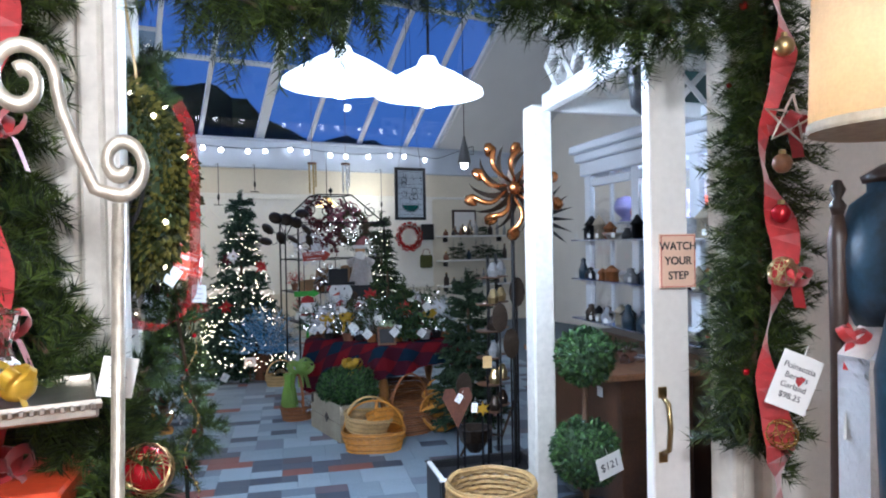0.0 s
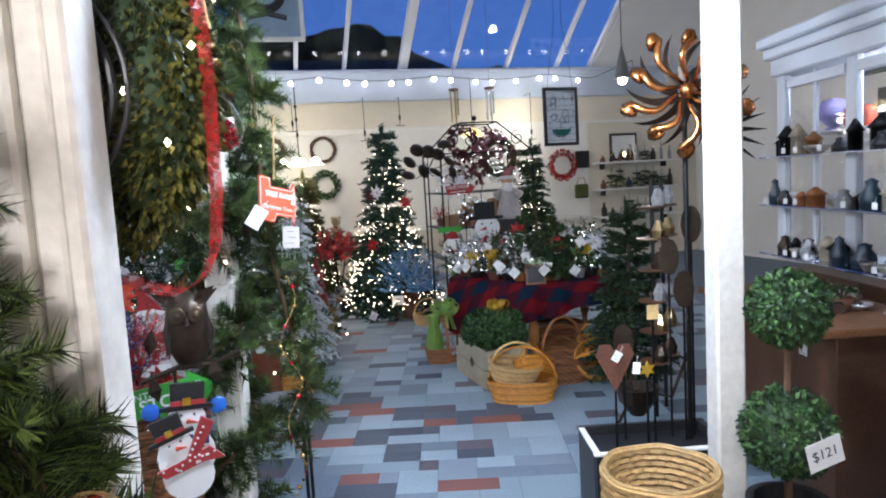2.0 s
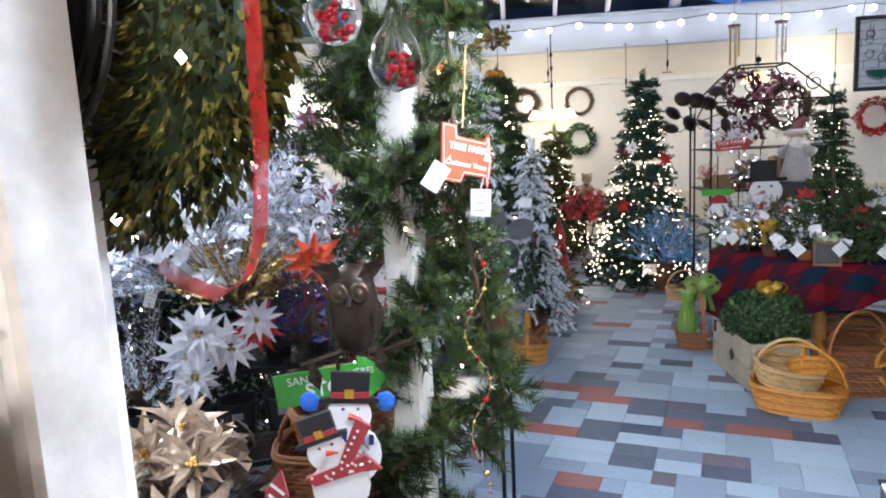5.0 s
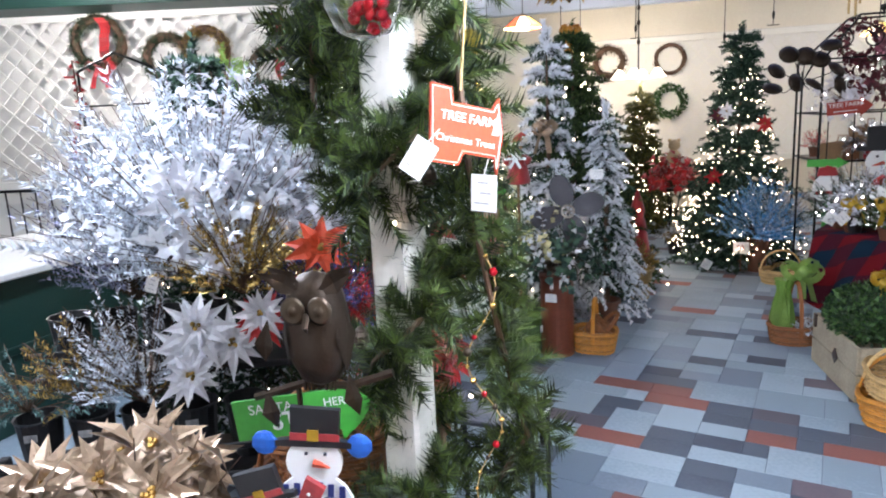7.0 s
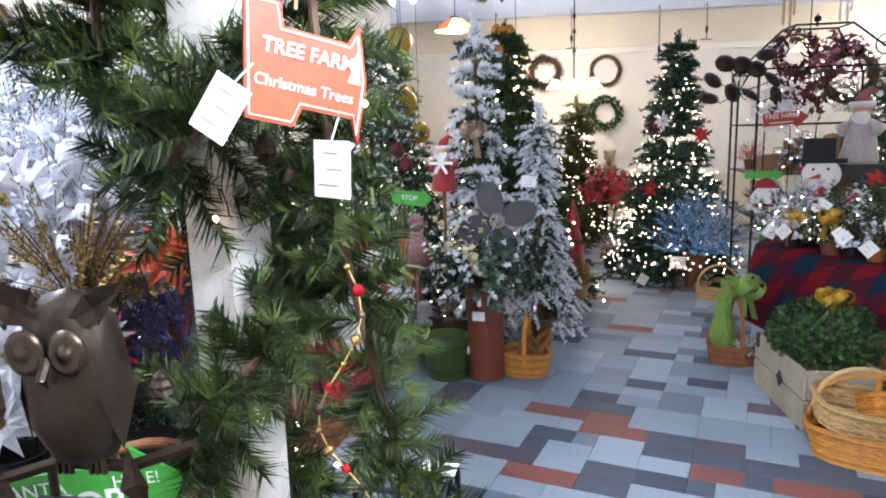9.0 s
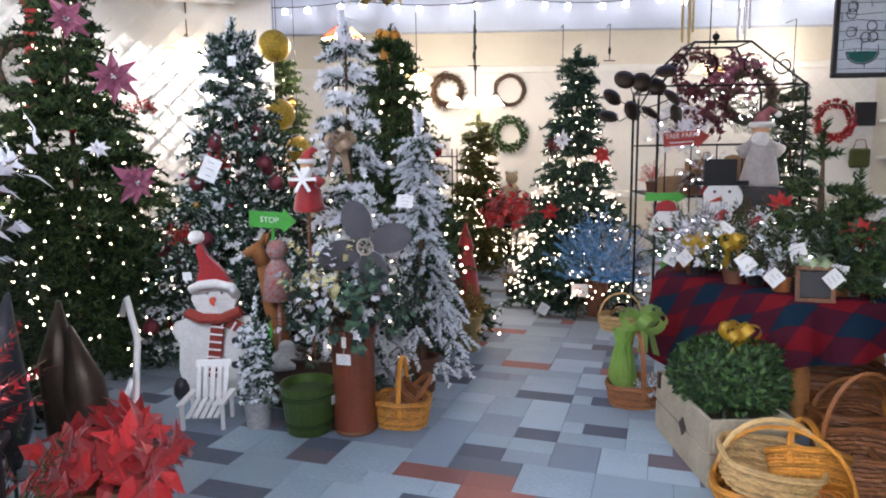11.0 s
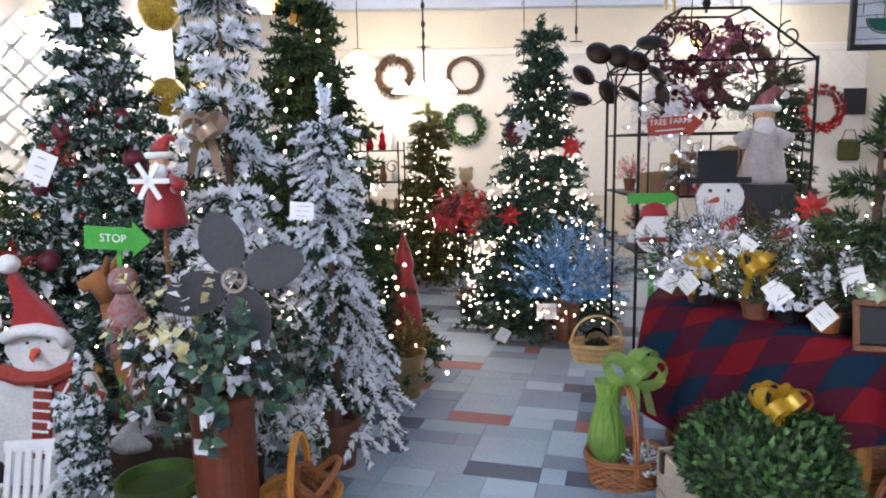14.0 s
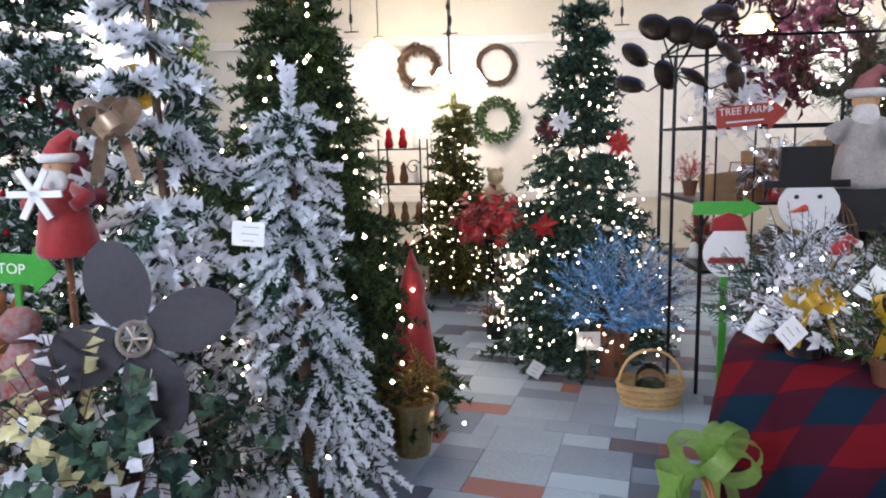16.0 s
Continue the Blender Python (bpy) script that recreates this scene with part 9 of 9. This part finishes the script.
for j in range(16):
    ax = Vector((R.uniform(-1, 1), R.uniform(-1, 1), R.uniform(-1, 1))).normalized()
    s = ax.orthogonal().normalized()
    b.tube([(s * math.cos(a) + ax.cross(s) * math.sin(a)) * 0.054 for a in [6.283 * i / 14 for i in range(15)]], 0.0012, 4)
part("net", b, BRASS, o)
garland("fir_garland", [(-0.30, 1.18, 1.72), (-0.18, 1.16, 1.56), (-0.10, 1.17, 1.42), (-0.08, 1.18, 1.25), (-0.12, 1.18, 1.0)], "bushy fir spray with bare twigs by the casing", 821, 0.13, GARLAND, 110, 60, 0.055, berries=0.02, thick=0.0019)

# table lamp, bedpost, plush and teal jar
tl = thing("table_lamp", (1.255, 0.58, 0.175), "lamp with a tan linen drum shade, lit", "lamp")
b = Builder()
b.lathe([(0.155, 1.81), (0.145, 2.10), (0.143, 2.10), (0.152, 1.81)], 36)
part("shade", b, LINEN, tl, smooth=True)
b = Builder()
b.lathe([(0.156, 1.805), (0.158, 1.81), (0.157, 1.822)], 36)
part("trim", b, CRATEWOOD, tl)
b = Builder()
b.lathe([(0.146, 2.088), (0.148, 2.10), (0.145, 2.104)], 36)
part("trim", b, CRATEWOOD, tl)
b = Builder()
b.ball((0, 0, 1.95), 0.04, 12)
part("bulb", b, glow("lamp_bulb", (1, 0.86, 0.66), 25), tl, smooth=True)
b = Builder()
b.lathe([(0.09, 0.78), (0.10, 0.80), (0.03, 0.86), (0.05, 1.1), (0.06, 1.4), (0.02, 1.6), (0.012, 1.95)], 18)
part("base", b, BLUEGLASS, tl, smooth=True)
lt = thing("lamp_table", (1.30, 0.55, 0.17), "dark wooden side table under the lamp", "table")
b = Builder()
b.box((0, 0, 0.76), (0.5, 0.4, 0.035), bev=0.006)
part("tabletop", b, DARKWOOD, lt)
for x in (-0.22, 0.22):
    for y in (-0.17, 0.17):
        b = Builder()
        b.box((x, y, 0.37), (0.04, 0.04, 0.745), bev=0.005)
        part("leg", b, DARKWOOD, lt)
lamp("drum_shade_light", "POINT", (1.255, 0.58, 2.06), 22, (1.0, 0.86, 0.66), 0.04)
bp = thing("carved_bedpost", (1.42, 0.90, 0.17), "dark carved wooden post with a ball finial", "post")
b = Builder()
b.lathe([(0.02, 0), (0.022, 0.8), (0.018, 1.4), (0.022, 1.62), (0.012, 1.68), (0.0, 1.682)], 14)
part("shaft", b, DARKWOOD, bp, smooth=True)
b = Builder()
b.lathe([(0.012, 1.68), (0.018, 1.70), (0.008, 1.715), (0.017, 1.735), (0.008, 1.755), (0, 1.757)], 14)
part("finial", b, DARKWOOD, bp, smooth=True)
bow((1.425, 0.87, 1.58), 0.05, "small red ribbon bow tied on the dark post", RIBBON, 41, 4, 2)
tag((1.405, 0.86, 1.40), 0, "white tag tied to the dark post", (0.03, 0.06), 5)
pw = thing("plush_cushion", (1.505, 0.84, 1.17), "white fluffy plush cushion on a stand", "cushion")
b = Builder()
b.box((0, 0, 0.22), (0.22, 0.20, 0.44), bev=0.06)
part("body", b, CLOTHWHITE, pw, smooth=True)
b = Builder()
b.box((0, 0, -0.50), (0.20, 0.18, 0.998), bev=0.01)
part("stand", b, DARKWOOD, pw)
tj = thing("teal_jar", (1.53, 0.86, 1.605), "teal speckled glazed jar with a dark lid", "jar")
b = Builder()
b.lathe([(0.09, 0), (0.13, 0.08), (0.135, 0.18), (0.10, 0.28), (0.06, 0.31), (0.06, 0.33), (0, 0.335)], 24)
part("body", b, BLUEGLASS, tj, smooth=True)
tj.scale = (0.85, 0.85, 0.95)
b = Builder()
b.lathe([(0.07, 0.33), (0.075, 0.345), (0.03, 0.37), (0, 0.38)], 18)
part("lid", b, DARKWOOD, tj, smooth=True)

# ---- floor pieces, nearest the aisle first ----
def tile_mat(name, colour, second):
    m = mat(name, colour, 0.55, vary=0.3, scale=2.0, bump=0.06, fine=45, second=second)
    nt = m.node_tree
    ramp = [n for n in nt.nodes if n.type == "VALTORGB"][0]
    src = ramp.inputs["Fac"].links[0].from_socket
    info = nt.nodes.new("ShaderNodeObjectInfo")
    mx = nt.nodes.new("ShaderNodeMath")
    mx.operation = "MULTIPLY_ADD"
    mx.inputs[1].default_value = 0.5
    sub = nt.nodes.new("ShaderNodeMath")
    sub.operation = "SUBTRACT"
    sub.inputs[1].default_value = 0.25
    nt.links.new(src, sub.inputs[0])
    nt.links.new(info.outputs["Random"], mx.inputs[0])
    nt.links.new(sub.outputs[0], mx.inputs[2])
    nt.links.new(mx.outputs[0], ramp.inputs["Fac"])
    return m


TILES = [tile_mat("pale_blue_grey_vinyl", (0.36, 0.45, 0.52), (0.26, 0.335, 0.40)),
         tile_mat("slate_vinyl", (0.095, 0.118, 0.155), (0.065, 0.08, 0.115)),
         tile_mat("brick_red_vinyl", (0.29, 0.105, 0.08), (0.22, 0.09, 0.075)),
         tile_mat("mid_grey_vinyl", (0.24, 0.30, 0.37), (0.18, 0.23, 0.29)),
         tile_mat("plum_grey_vinyl", (0.15, 0.12, 0.14), (0.11, 0.10, 0.12))]
CW, CH = 0.12, 0.150
X0, Y0, NX, NY = -6.0, 2.11, 80, 76
R = rng(2024)
used, pieces = set(), []
fixed = {(0.43, 5.10): (3, 1, 2), (-0.42, 5.42): (3, 1, 2), (-0.41, 4.79): (2, 1, 1), (-0.07, 4.59): (2, 1, 1), (-0.06, 6.24): (2, 1, 1), (-0.055, 6.72): (2, 1, 1), (-0.78, 7.38): (3, 1, 2), (0.0, 7.3): (3, 1, 2)}


def put(i, j, w, h, c):
    if any((i + a, j + d) in used for a in range(w) for d in range(h)):
        return False
    used.update((i + a, j + d) for a in range(w) for d in range(h))
    pieces.append((i, j, w, h, c))
    return True


for (x, y), (w, h, c) in fixed.items():
    put(round((x - X0) / CW), round((y - Y0) / CH), w, h, c)
for j in range(NY):
    for i in range(NX):
        if (i, j) in used:
            continue
        c = R.choices((0, 1, 2, 3, 4), (0.54, 0.19, 0.03, 0.19, 0.05))[0]
        opts = [(2, 2), (3, 2), (3, 1), (2, 1), (1, 1)] if c in (0, 3) else [(3, 1), (2, 1), (1, 1)] if c == 2 else [(2, 1), (2, 1), (3, 1), (1, 1)]
        k = R.randrange(max(1, len(opts) - 1))
        for w, h in opts[k:] + [(1, 1)]:
            if i + w <= NX and j + h <= NY and put(i, j, w, h, c):
                break
shared = {}
rest = [Builder() for _ in TILES]
near = 0
turn = Matrix.Rotation(radians(-2.0), 4, "Z")
for i, j, w, h, c in pieces:
    cx, cy = X0 + (i + w / 2) * CW, Y0 + (j + h / 2) * CH
    if -1.3 < cx < 1.0 and 4.2 < cy < 9.6 and near < 300:
        key = (w, h, c)
        if key not in shared:
            b = Builder()
            b.box((0, 0, -0.003), (w * CW - 0.003, h * CH - 0.003, 0.006), bev=0.0008)
            me = bpy.data.meshes.new("tile")
            me.from_pydata(b.v, [], b.f)
            me.materials.append(TILES[c])
            shared[key] = me
        o = new("tile", shared[key])
        o.parent = floor
        o.matrix_basis = turn @ Matrix.Translation((cx, cy, 0.0))
        near += 1
    else:
        rest[c].box((cx, cy, -0.003), (w * CW - 0.003, h * CH - 0.003, 0.006))
for c, b in enumerate(rest):
    o = b.make("tiles", TILES[c], floor)
    o.matrix_basis = turn
    tagged(o, kind="stuff")
